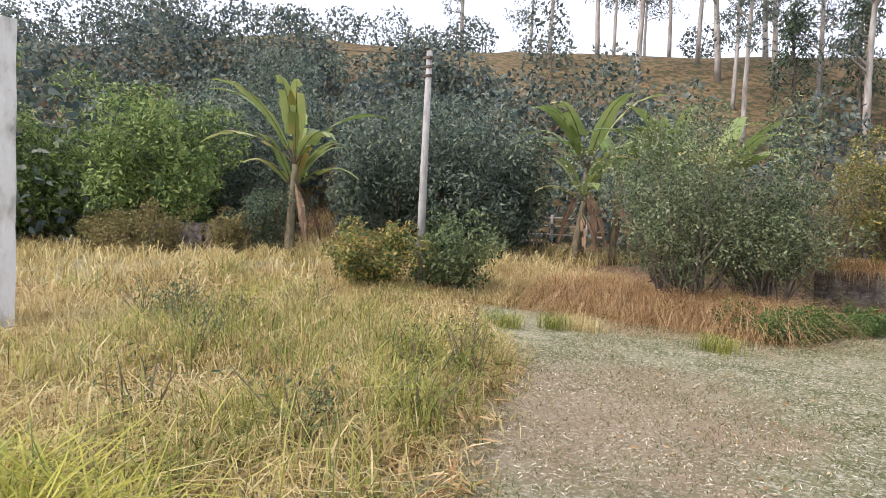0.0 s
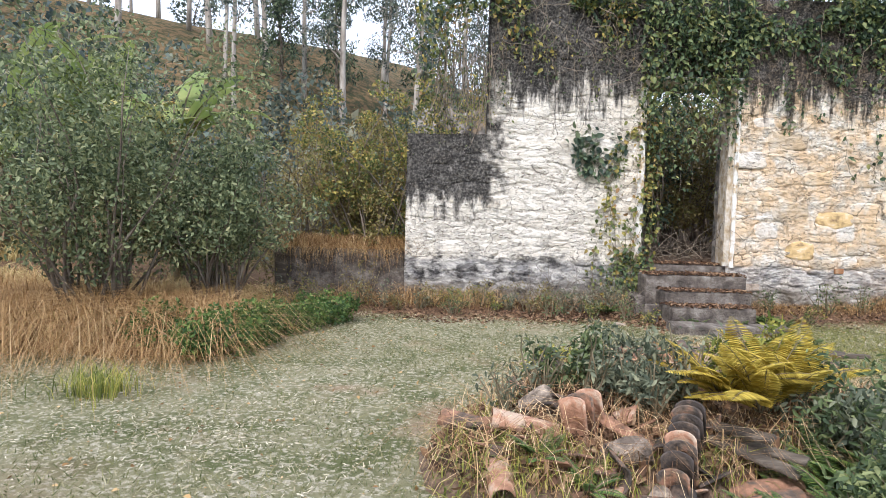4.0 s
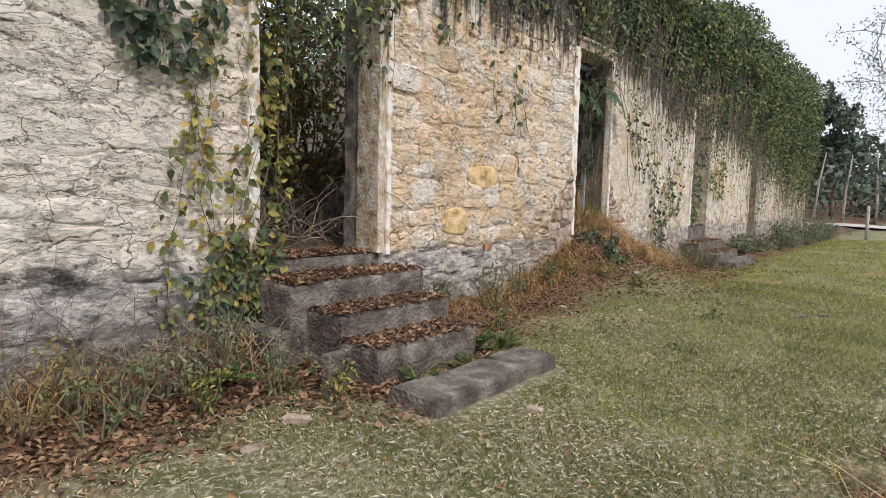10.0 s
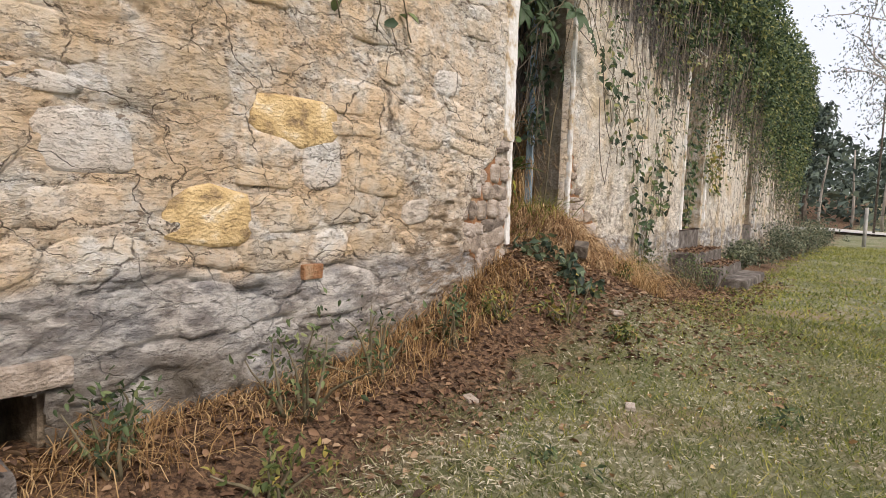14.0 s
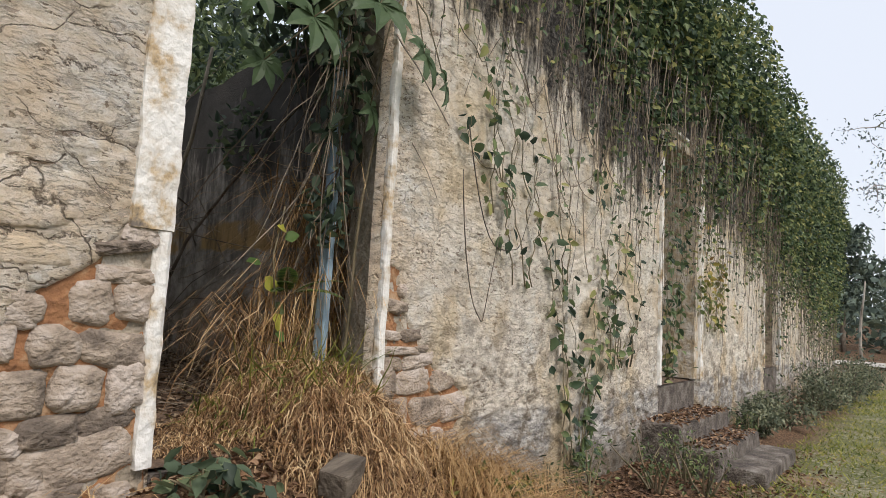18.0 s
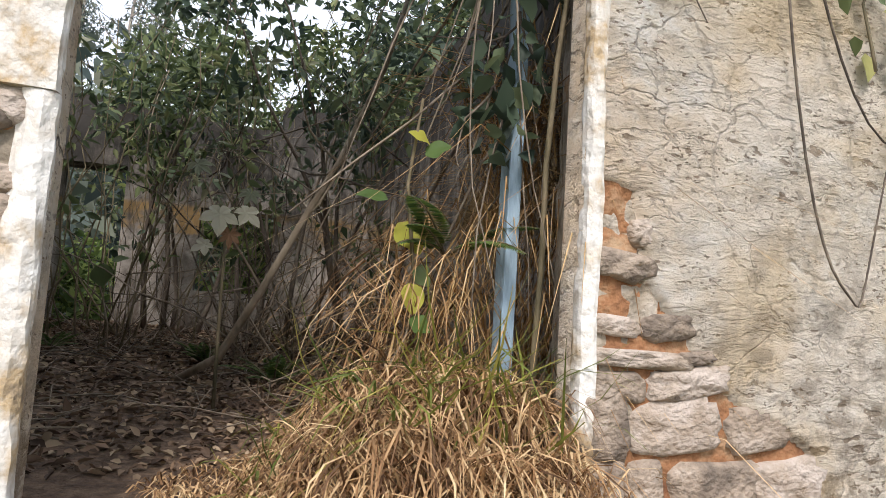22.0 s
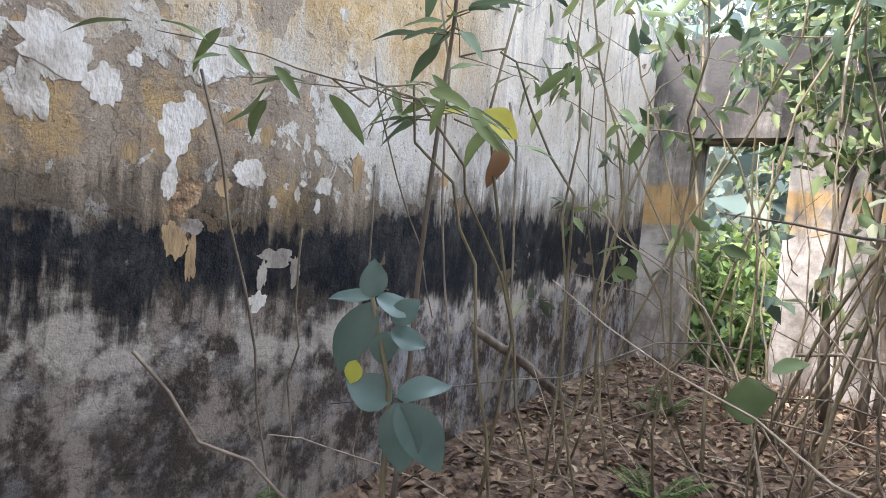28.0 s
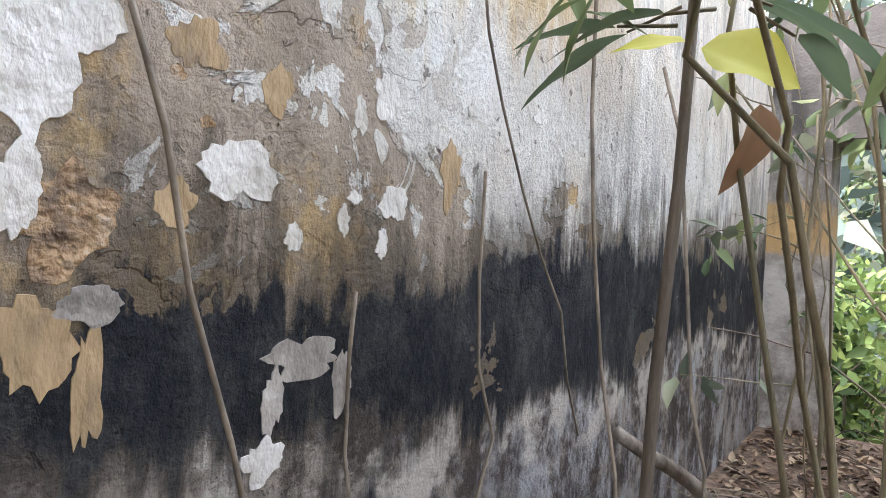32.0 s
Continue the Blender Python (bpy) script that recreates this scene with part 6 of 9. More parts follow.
def tall_grass():
    def green(x, y):
        return field(x * 0.45, y * 0.45, 44) + 0.5 * np.exp(-(((x + 3.9) / 1.9) ** 2) - ((y + 11.0) / 2.4) ** 2) + 1.2 * np.exp(-(((x + 2.9) / 1.1) ** 2) - ((y + 13.6) / 0.7) ** 2)
    # straw over the whole field, laid and tangled; greener clumps near the path
    tussocks("dry_grass", 4300, 14, (-10.5, -1, -17, 1), 0.26, 0.52, 0.0055, G_STRAW, "tall dry straw-coloured grass", 31, None, 0.26, (0.4, 1.5))
    tussocks("dry_grass", 2600, 11, (-32, -10, -20, 9), 0.28, 0.60, 0.012, G_STRAW, "tall dry straw-coloured grass", 33, None, 0.4)
    tussocks("brown_grass", 420, 12, (-14, -1, -17, 0), 0.30, 0.60, 0.004, G_HAY, "brown dead grass among the straw", 35, lambda x, y: field(x * 0.6, y * 0.6, 36) > 0.05, 0.22, (0.4, 1.4))
    tussocks("green_grass", 1500, 16, (-13, -1, -17, -3.5), 0.32, 0.72, 0.0050, G_GRASS, "clumps of fresh green grass among the straw", 37, lambda x, y: green(x, y) > 0.22, 0.22, (0.0, 0.9))
    tussocks("lime_grass", 110, 26, (-3.9, -1.5, -15.7, -14.5), 0.35, 0.60, 0.0055, G_LIME, "bright yellow-green grass tuft near the path", 39, None, 0.2, (0.1, 0.9))
    # matted dead grass lying between the clumps
    x, y = scatter(-14, -1.2, -17, 1, 34000)
    k = field_edge(x, y) > 0
    P = on_ground(x[k], y[k], 0.03 + 0.10 * rng.random(int(k.sum())))
    n = len(P)
    v, f = leaf_quads(P, rng.normal(size=(n, 3)) * np.array([1, 1, 0.2]), np.array([[0, 0, 1.0]]) + rng.normal(size=(n, 3)) * 0.4, rng.uniform(0.12, 0.34, n), rng.uniform(0.012, 0.03, n))
    v = v.reshape(-1, 6, 3)[:, [0, 1, 3, 4]].reshape(-1, 3)
    tagged(raw("matted_grass", v, np.arange(len(v)).reshape(-1, 4), G_HAY), "matted brown dead grass between the clumps", "grass", kind="stuff")
    # dark leafy weeds standing in the grass
    for k in range(26):
        x, y = rng.uniform(-9.5, -2.2), rng.uniform(-13.5, -6.5)
        if field_edge(x, y) > 0.25:
            shrub("field_weed", x, y, rng.uniform(0.5, 0.95), rng.uniform(0.5, 0.8), 240, 0.06, 0.018, [G_MID, G_YELLOW, G_GRASS][k % 3], "straggling dark weed standing in the dry grass", 12, "weeds in the field", "plant", None, 0.0, (0, 0), M_STEM)
    # flattened hay before the big bush
    x = rng.uniform(-7.0, -1.9, 15000)
    y = rng.uniform(-4.9, -1.6, 15000)
    k = (y > -4.6 + 0.35 * field(x, y, 5)) & (x < -2.0 - 0.3 * (y + 4))
    x, y = x[k], y[k]
    grass_patch("dry_hay", on_ground(x, y, 0.02), rng.uniform(0.15, 1.0, len(x)) * np.clip((y + 5.0) / 1.2, 0.3, 1.0) * (1 + 0.5 * field(x * 1.5, y * 1.5, 6)), 0.004, rng.uniform(0.5, 2.4, len(x)), G_HAY, "reddish dry hay bent down under the bush", 1.5)
    # straw on the low wall
    x, y = scatter(-2.3, 0.0, 0.1, 0.7, 2200)
    P = np.stack([x, y, np.full(len(x), 1.05)], 1)
    n = 420
    H = rng.uniform(0.12, 0.45, n)
    v, f = draped(np.stack([rng.uniform(-2.35, 0.05, n), rng.uniform(0.06, 0.25, n), np.full(n, 1.03)], 1), H, rng.uniform(0.002, 0.004, n), rng.normal(size=(n, 3)) * np.array([0.5, 0.15, 0.05]) + np.array([0, -0.45, 0]), rng.uniform(0.5, 1.3, n))
    tagged(raw("hanging_hay", v, f, G_HAY), "dry straw trailing down the low wall's face", "straw", kind="stuff")
    grass_patch("wall_straw", P, rng.uniform(0.15, 0.45, len(x)), 0.003, rng.uniform(0.5, 1.8, len(x)), G_HAY, "dry straw hanging over the low wall", 1.6)


tall_grass()

# ---- creepers on the front ----
def curtain_foot(x):
    """How far down the hanging creepers reach along the front."""
    return np.interp(x, [0, 1.3, 2.6, 4.1, 4.4, 5.9, 6.2, 7.5, 9.5, 10.4, 11.6, 12.1, 13.2, 14.2, 15.2, 16.8, 18.5, 20.5, 22.8, 24.5, 28, 34],
                     [3.6, 3.8, 4.85, 4.6, 2.5, 2.7, 4.3, 4.1, 4.1, 4.3, 4.1, 4.0, 4.35, 4.15, 3.75, 3.3, 3.35, 3.0, 2.6, 2.3, 1.7, 1.2])


def creepers():
    spans = [("creeper", 0.1, 4.3, 1700, G_VINE, "green creeper with bare twigs over the wall top"), ("creeper", 0.1, 4.3, 1500, G_YELLOW, "yellowing creeper among the green over the wall top"), ("creeper", 4.2, 6.15, 3600, G_VINE, "dense creeper hanging in the first doorway"),
             ("creeper", 6.1, 10.6, 6500, G_VINE, "green creeper hanging from the wall top"), ("creeper", 10.5, 13.2, 4600, G_VINE, "green creeper hanging over the second doorway"),
             ("creeper", 13.0, 18.0, 10500, G_VINE, "thick curtain of creeper with long bare strings"), ("creeper", 17.8, 24.0, 14500, G_VINE, "thick curtain of creeper hanging low"),
             ("creeper", 23.8, 34.2, 26000, G_VINE, "thick curtain of creeper down to the ground")]
    for nm, a, b, n, mtl, lab in spans:
        root = empty(nm, (a + b) / 2, 0, 4.5, lab, "creeper", "creepers on the front")
        x = rng.uniform(a, b, n)
        foot = curtain_foot(x) + 0.5 * field(x * 1.7, x * 0 + 2, 13) + 0.5 * field(x * 6, x * 0, 14)
        top = 6.15 + 0.35 * field(x * 0.8, x * 0, 15) + 0.75 * bump_hill(x, 15, 21) - 0.2 * (x < 4.3)
        u = rng.random(n) ** 0.5
        z = foot + (top - foot) * u
        bulge = 0.05 + 0.38 * np.clip((z - foot) / 2.5, 0, 1) * (1 + 0.5 * field(x * 1.4, z * 1.4, 16))
        y = -rng.random(n) ** 0.6 * bulge - 0.01
        if a != 4.2 and b < 25:
            # gaps between the tufts show the black wall
            keep = field(x * 1.5, z * 1.9, 71) + 0.35 * field(x * 5, z * 5, 72) > (-0.12 if b < 13 else -0.20 - 0.5 * (z > 5.3))
            x, z, y, n = x[keep], z[keep], y[keep], int(keep.sum())
        over = z > TOP
        y = np.where(over, rng.uniform(-0.5, 0.75, n), y)
        small = 0.085 if a < 13 else 0.082
        out = np.tile(np.array([[0, -1.0, 0.1]]), (n, 1))
        foliage("leaves", np.stack([x, y, z], 1), small * 1.25, small * 0.72, mtl, root, 1.1, out)
        cur = []
        strings = int((b - a) * (22 if a >= 10 else 9))
        LP = []
        for k in range(strings):
            sx = rng.uniform(a, b)
            z1 = float(curtain_foot(sx)) - abs(rng.normal()) * (0.85 if sx > 13 else 0.4)
            z0 = rng.uniform(4.4, 5.9)
            m = 12
            t = np.linspace(0, 1, m)
            px = sx + np.cumsum(rng.normal(size=m) * 0.035)
            py = -0.10 - 0.22 * (1 - t) * rng.random() + rng.normal(size=m) * 0.012
            pts = np.stack([px, np.minimum(py, -0.05), z0 + (max(z1, 0.5) - z0) * t], 1)
            cur.append((pts, rng.uniform(0.003, 0.007), 0.002))
            q = rng.integers(4, m, 6)
            LP.append(pts[q] + rng.normal(size=(6, 3)) * 0.035)
        tube_part("string_tangle", cur, M_TWIG, root, 4)["kind"] = "stuff"
        LP = np.concatenate(LP)
        foliage("string_leaves", LP, 0.07, 0.038, mtl, root, 1.2, np.tile(np.array([[0, -1.0, 0]]), (len(LP), 1)))
    # growth leaning in over the second doorway's room, and dark leaves hung about the blue post
    # the overhanging mass inside the wall is added to block sky light
    for nm, cs, rs, n, L, lab in (("overhanging_creeper", [(10.9 + 0.42 * q, 0.9 + 0.5 * math.sin(q * 2.1), 4.75 + 0.35 * math.sin(q * 1.3)) for q in range(7)], [0.85, 0.7, 0.9, 0.75, 0.95, 0.8, 0.7], 5600, 0.13, "dense dark creeper leaning in over the doorway"),
                                  ("post_vine", [(11.80, 0.36, 3.6), (11.86, 0.34, 3.2), (11.84, 0.36, 2.8), (11.87, 0.36, 2.4), (11.80, 0.40, 2.15)], [0.26, 0.22, 0.20, 0.17, 0.16], 330, 0.10, "dark creeper hanging down the blue post")):
        root = empty(nm, *cs[0], lab, "creeper", "creepers in the second doorway")
        P, o = in_clumps(cs, rs, n, 0.2)
        P = P[(P[:, 1] > 0.1) | (P[:, 2] > 4.2)]
        foliage("leaves", P, L, L * 0.6, G_DARK, root, 0.9)
        tube_part("stem_work", [(wander(np.array(c) + np.array([0, 0, r]), (rng.normal() * 0.3, rng.normal() * 0.3, -1), r * 2.4, 8, 0.2), 0.006, 0.002) for c, r in zip(cs, rs) for _ in range(3)], M_TWIG, root, 4)
    # sprays climbing the wall faces
    def spray(x0, x1, z0, z1, n, mtl, lab, L=0.095, stems=6):
        root = empty("climbing_vine", (x0 + x1) / 2, -0.05, z0, lab, "creeper", "vines climbing the front")
        cur, LP = [], []
        for k in range(stems):
            sx = rng.uniform(x0, x1)
            pts = wander((sx, -0.07, z0), (rng.normal() * 0.12, 0, 1), (z1 - z0) * rng.uniform(0.7, 1.05), 14, 0.22, 0.12)
            pts[:, 1] = -0.06 - 0.05 * rng.random(len(pts))
            pts[:, 0] = np.clip(pts[:, 0], x0 - 0.25, x1 + 0.25)
            cur.append((pts, 0.006, 0.002))
            q = rng.integers(1, len(pts), max(1, n // stems))
            LP.append(pts[q] + rng.normal(size=(len(q), 3)) * np.array([0.08, 0.02, 0.06]))
        tube_part("stem_work", cur, M_STEM, root, 4)
        LP = np.concatenate(LP)
        LP[:, 1] = np.minimum(LP[:, 1], -0.03)
        foliage("leaves", LP, L, L * 0.62, mtl, root, 0.9, np.tile(np.array([[0, -1.0, 0.0]]), (len(LP), 1)))
    spray(3.45, 4.25, 0.1, 4.3, 700, G_YELLOW, "yellow-leaved vine climbing beside the first doorway", 0.095, 9)
    spray(3.3, 3.7, 2.5, 3.5, 170, G_DARK, "dark tuft of creeper leaves on the wall", 0.14, 5)
    spray(3.9, 4.45, 0.1, 1.6, 260, G_VINE, "green vine at the foot of the doorway", 0.10, 5)
    spray(6.9, 7.1, 3.4, 4.3, 20, G_VINE, "thin tendril with a few leaves", 0.11, 2)
    spray(7.9, 8.9, 2.5, 4.0, 26, G_VINE, "thin tendril with a few leaves", 0.11, 3)
    spray(14.2, 14.9, 0.3, 2.6, 150, G_VINE, "leafy vine climbing the pale wall", 0.11, 6)
    spray(12.9, 13.6, 2.4, 3.9, 60, G_VINE, "thin vine with dark leaves on the pale wall", 0.10, 5)
    spray(13.2, 14.3, 1.9, 3.6, 45, G_VINE, "thin vine with dark leaves on the pale wall", 0.10, 6)
    spray(15.0, 15.9, 1.2, 3.4, 95, G_VINE, "leafy vine climbing the pale wall", 0.10, 6)
    spray(16.9, 17.2, 1.0, 3.4, 160, G_VINE, "vine hanging in the third doorway", 0.11, 4)
    spray(18.6, 19.6, 1.6, 3.3, 150, G_YELLOW, "vine with drooping leaves beside the third doorway", 0.10, 6)
    # looping bare runners on the pale wall
    root = empty("bare_vine", 13.5, -0.08, 2.2, "bare looping vine stems on the pale wall", "creeper", "vines climbing the front")
    cur = []
    for k in range(14):
        x0, z0 = rng.uniform(12.1, 15.6), rng.uniform(2.6, 4.3)
        w, d = rng.uniform(0.4, 1.3), rng.uniform(0.3, 1.1)
        t = np.linspace(0, 1, 18)
        pts = np.stack([x0 + w * t, np.full(18, -0.08) + 0.02 * np.sin(9 * t + k), z0 - d * 4 * t * (1 - t) * rng.uniform(0.6, 1) - 0.4 * t + 0.03 * np.sin(14 * t + k)], 1)
        cur.append((pts, 0.005, 0.003))
    tube_part("stem_work", cur, M_TWIG, root, 4)
    # dead roots hanging over the low west end
    root = empty("dead_creeper", 1.2, -0.03, 3.4, "dead hanging creeper roots over the low wall end", "creeper")
    cur = [(wander((rng.uniform(0.5, 1.5), -0.03 - 0.08 * rng.random(), rng.uniform(4.0, 4.8)), (rng.normal() * 0.08, 0, -1), rng.uniform(0.6, 1.2), 8, 0.08), 0.008, 0.003) for k in range(70)]
    tube_part("root_tangle", cur, M_TWIG, root, 4)["kind"] = "stuff"
    root = empty("dry_vine_tangle", 3.6, -0.12, 0.3, "brown dead vine stems and twigs at the wall's foot", "creeper")
    cur = [(wander((rng.uniform(1.9, 4.3), -0.08 - 0.5 * rng.random() ** 2, rng.uniform(0.02, 0.25)), (rng.normal() * 0.5, rng.normal() * 0.15 + 0.05, rng.uniform(0.1, 1.0)), rng.uniform(0.3, 1.1), 8, 0.25), rng.uniform(0.002, 0.005), 0.0015) for _ in range(190)]
    for pts, _, _ in cur:
        pts[:, 1] = np.minimum(pts[:, 1], -0.05)
        pts[:, 2] = np.maximum(pts[:, 2], 0.1)
    tube_part("stem_tangle", cur, M_TWIG, root, 4)["kind"] = "stuff"
    # twigs among the leaves over the wall top
    root = empty("twig_tangle", 2.4, -0.2, 5.0, "tangle of bare creeper twigs along the wall top", "creeper")
    cur = [(wander((rng.uniform(0.2, 6), -0.3 * rng.random(), rng.uniform(4.2, 5.9)), rng.normal(size=3) * np.array([1, 0.4, 0.6]), rng.uniform(0.5, 1.6), 8, 0.3), 0.006, 0.002) for k in range(160)]
    tube_part("twig_work", cur, M_TWIG, root, 4)


creepers()


def palmate(points_at, size, material, parent, name="leaf", lobes=7, face=(0, -1, 0.4), hang=(0, 0, -1), label=""):
    """A large lobed leaf: pointed, folded lobes spread about the stalk's end, webbed together near it."""
    f, h = Vector(face).normalized(), Vector(hang).normalized()
    s = f.cross(h).normalized()
    h = s.cross(f)
    c = Vector(points_at)
    vs, fs = [c], []
    span = radians(135)
    web = []
    for k in range(lobes):
        u = -1 + 2 * k / (lobes - 1)
        a = span * u
        ln = size * (1.08 - 0.48 * abs(u) ** 1.3)
        d, e = h * math.cos(a) + s * math.sin(a), s * math.cos(a) - h * math.sin(a)
        w = size * (0.20 if lobes > 5 else 0.32) * (1 - 0.25 * abs(u))
        b = len(vs)
        wob = 0.05 * size * math.sin(c.x * 90 + k * 2.3)
        for t, ww, lift in ((0.30, 0.80, 0.015), (0.58, 1.0, 0.0), (0.80, 0.62, -0.05)):
            vs += [c + d * ln * t + e * w * ww + f * (size * (lift + 0.06) + wob * t), c + d * ln * t + f * (size * lift), c + d * ln * t - e * w * ww + f * (size * (lift + 0.06) + wob * t)]
        vs.append(c + d * ln - f * size * 0.15)
        fs += [(0, b, b + 1), (0, b + 1, b + 2)]
        for r in (0, 3):
            fs += [(b + r, b + r + 3, b + r + 4, b + r + 1), (b + r + 1, b + r + 4, b + r + 5, b + r + 2)]
        fs += [(b + 6, b + 9, b + 7), (b + 7, b + 9, b + 8)]
        web.append((b, b + 2))
    for (p, q), (r, t) in zip(web[:-1], web[1:]):
        fs.append((0, p, t))
    o = Vector(parent.location) if parent is not None else Vector()
    return finish(name, [v - o for v in vs], fs, material, parent, label)


def castor():
    """Castor bean plant hanging its big hand-shaped leaves into the second doorway."""
    root = empty("castor_plant", 11.5, 0.3, 1.0, "castor plant with large hand-shaped grey-green leaves in the doorway", "plant")
    m = leafy("castor_leaves", [(0.035, 0.065, 0.035), (0.075, 0.12, 0.055), (0.13, 0.18, 0.085)], 0.5, 0.25)
    stem = wander((11.95, 0.30, 1.0), (-0.05, -0.08, 1), 2.7, 8, 0.06)
    cur = [(stem, 0.012, 0.007)]
    for p, s, fc in [((11.30, 0.02, 3.22), 0.30, (0.1, -1, 0.5)), ((11.66, -0.12, 3.42), 0.30, (-0.2, -1, 0.7)), ((11.98, -0.2, 3.22), 0.24, (0.3, -1, 0.3)), ((11.05, 0.2, 3.35), 0.24, (-0.3, -1, 0.4)),
                     ((11.5, 0.3, 3.6), 0.28, (0, -1, 0.8)), ((11.85, 0.1, 2.9), 0.20, (0.4, -1, 0.2)), ((11.2, 0.3, 3.0), 0.18, (-0.2, -1, 0.2)), ((12.1, -0.28, 3.05), 0.18, (0.6, -1, 0.1))]:
        cur.append((np.array([stem[-1], (np.array(stem[-1]) + np.array(p)) / 2 + np.array([0, 0, 0.12]), p]), 0.007, 0.004))
        palmate(p, s * 0.95, m, root, face=fc, lobes=8)
    tube_part("stem", cur, M_STEM, root, 5)


castor()

# ---- inside the roofless room ----
def broad_leaf(parent, p, d, n, length, width, material, name="leaf", label="", curl=0.12):
    """One broad leaf: twelve panels about a midrib, pointed, drooping towards its tip."""
    p, d, n = Vector(p), Vector(d).normalized(), Vector(n)
    s = d.cross(n).normalized()
    u = s.cross(d)
    o = Vector(parent.location)
    vs, fs = [], []
    m = 10
    ph = p.x * 40 + p.z * 23
    for k in range(m + 1):
        t = k / m
        w = width * 0.5 * max(0.0, math.sin(math.pi * t ** 0.8)) ** 0.8
        c = p + d * length * t - u * length * curl * t * t + s * length * 0.05 * math.sin(3 * t + ph)
        r1, r2 = 0.16 * math.sin(9 * t + ph), 0.16 * math.sin(8 * t + ph * 1.7)
        vs += [c + s * w + u * w * (0.28 + r1) - o, c + s * w * 0.5 + u * w * 0.20 - o, c - o, c - s * w * 0.5 + u * w * 0.20 - o, c - s * w + u * w * (0.28 + r2) - o]
    for k in range(m):
        for q in range(4):
            a = k * 5 + q
            fs.append((a, a + 1, a + 6, a + 5))
    return finish(name, vs, fs, material, parent, label, smooth=True)


def sapling(name, pts, r0, r1, leaves, L, W, material, label, group="saplings in the room", bark=None, sides=6, down=0.6, first=0.35):
    """A thin crooked stem with side twigs and single leaves."""
    pts = np.asarray(pts, float)
    root = empty(name, *pts[0], label, "sapling", group)
    fine = [pts[0]]
    for a, b in zip(pts[:-1], pts[1:]):
        for t in (0.25, 0.5, 0.75, 1.0):
            fine.append(a + (b - a) * t + rng.normal(size=3) * 0.022)
    fine = np.array(fine)
    tube_part("stem", [(fine, r0, r1)], bark or M_STEM, root, sides)
    n = len(fine)
    LP = []
    for k in range(max(3, leaves // 5)):
        q = rng.integers(int(first * n), n)
        tw = wander(fine[q], rng.normal(size=3) * np.array([1, 1, 0.4]) + np.array([0, 0, 0.35]), rng.uniform(0.15, 0.5), 5, 0.2)
        tube_part("twig", [(tw, r1 * 0.8, r1 * 0.35)], bark or M_STEM, root, 4)
        LP.append(tw[rng.integers(2, 6, 5)] + rng.normal(size=(5, 3)) * 0.02)
    if leaves and pts[0][1] < 3.5 and pts[0][0] < 10.6:
        for p in np.concatenate(LP)[:leaves]:
            d = rng.normal(size=3) * np.array([1, 1, 0.5]) - np.array([0, 0, 0.5])
            s = rng.uniform(0.7, 1.2)
            broad_leaf(root, p, d, rng.normal(size=3) * 0.5 + np.array([0.3, -0.3, 1]), L * s, W * s, material, curl=0.25)
    elif leaves:
        foliage("leaves", np.concatenate(LP), L, W, material, root, down)
    return root


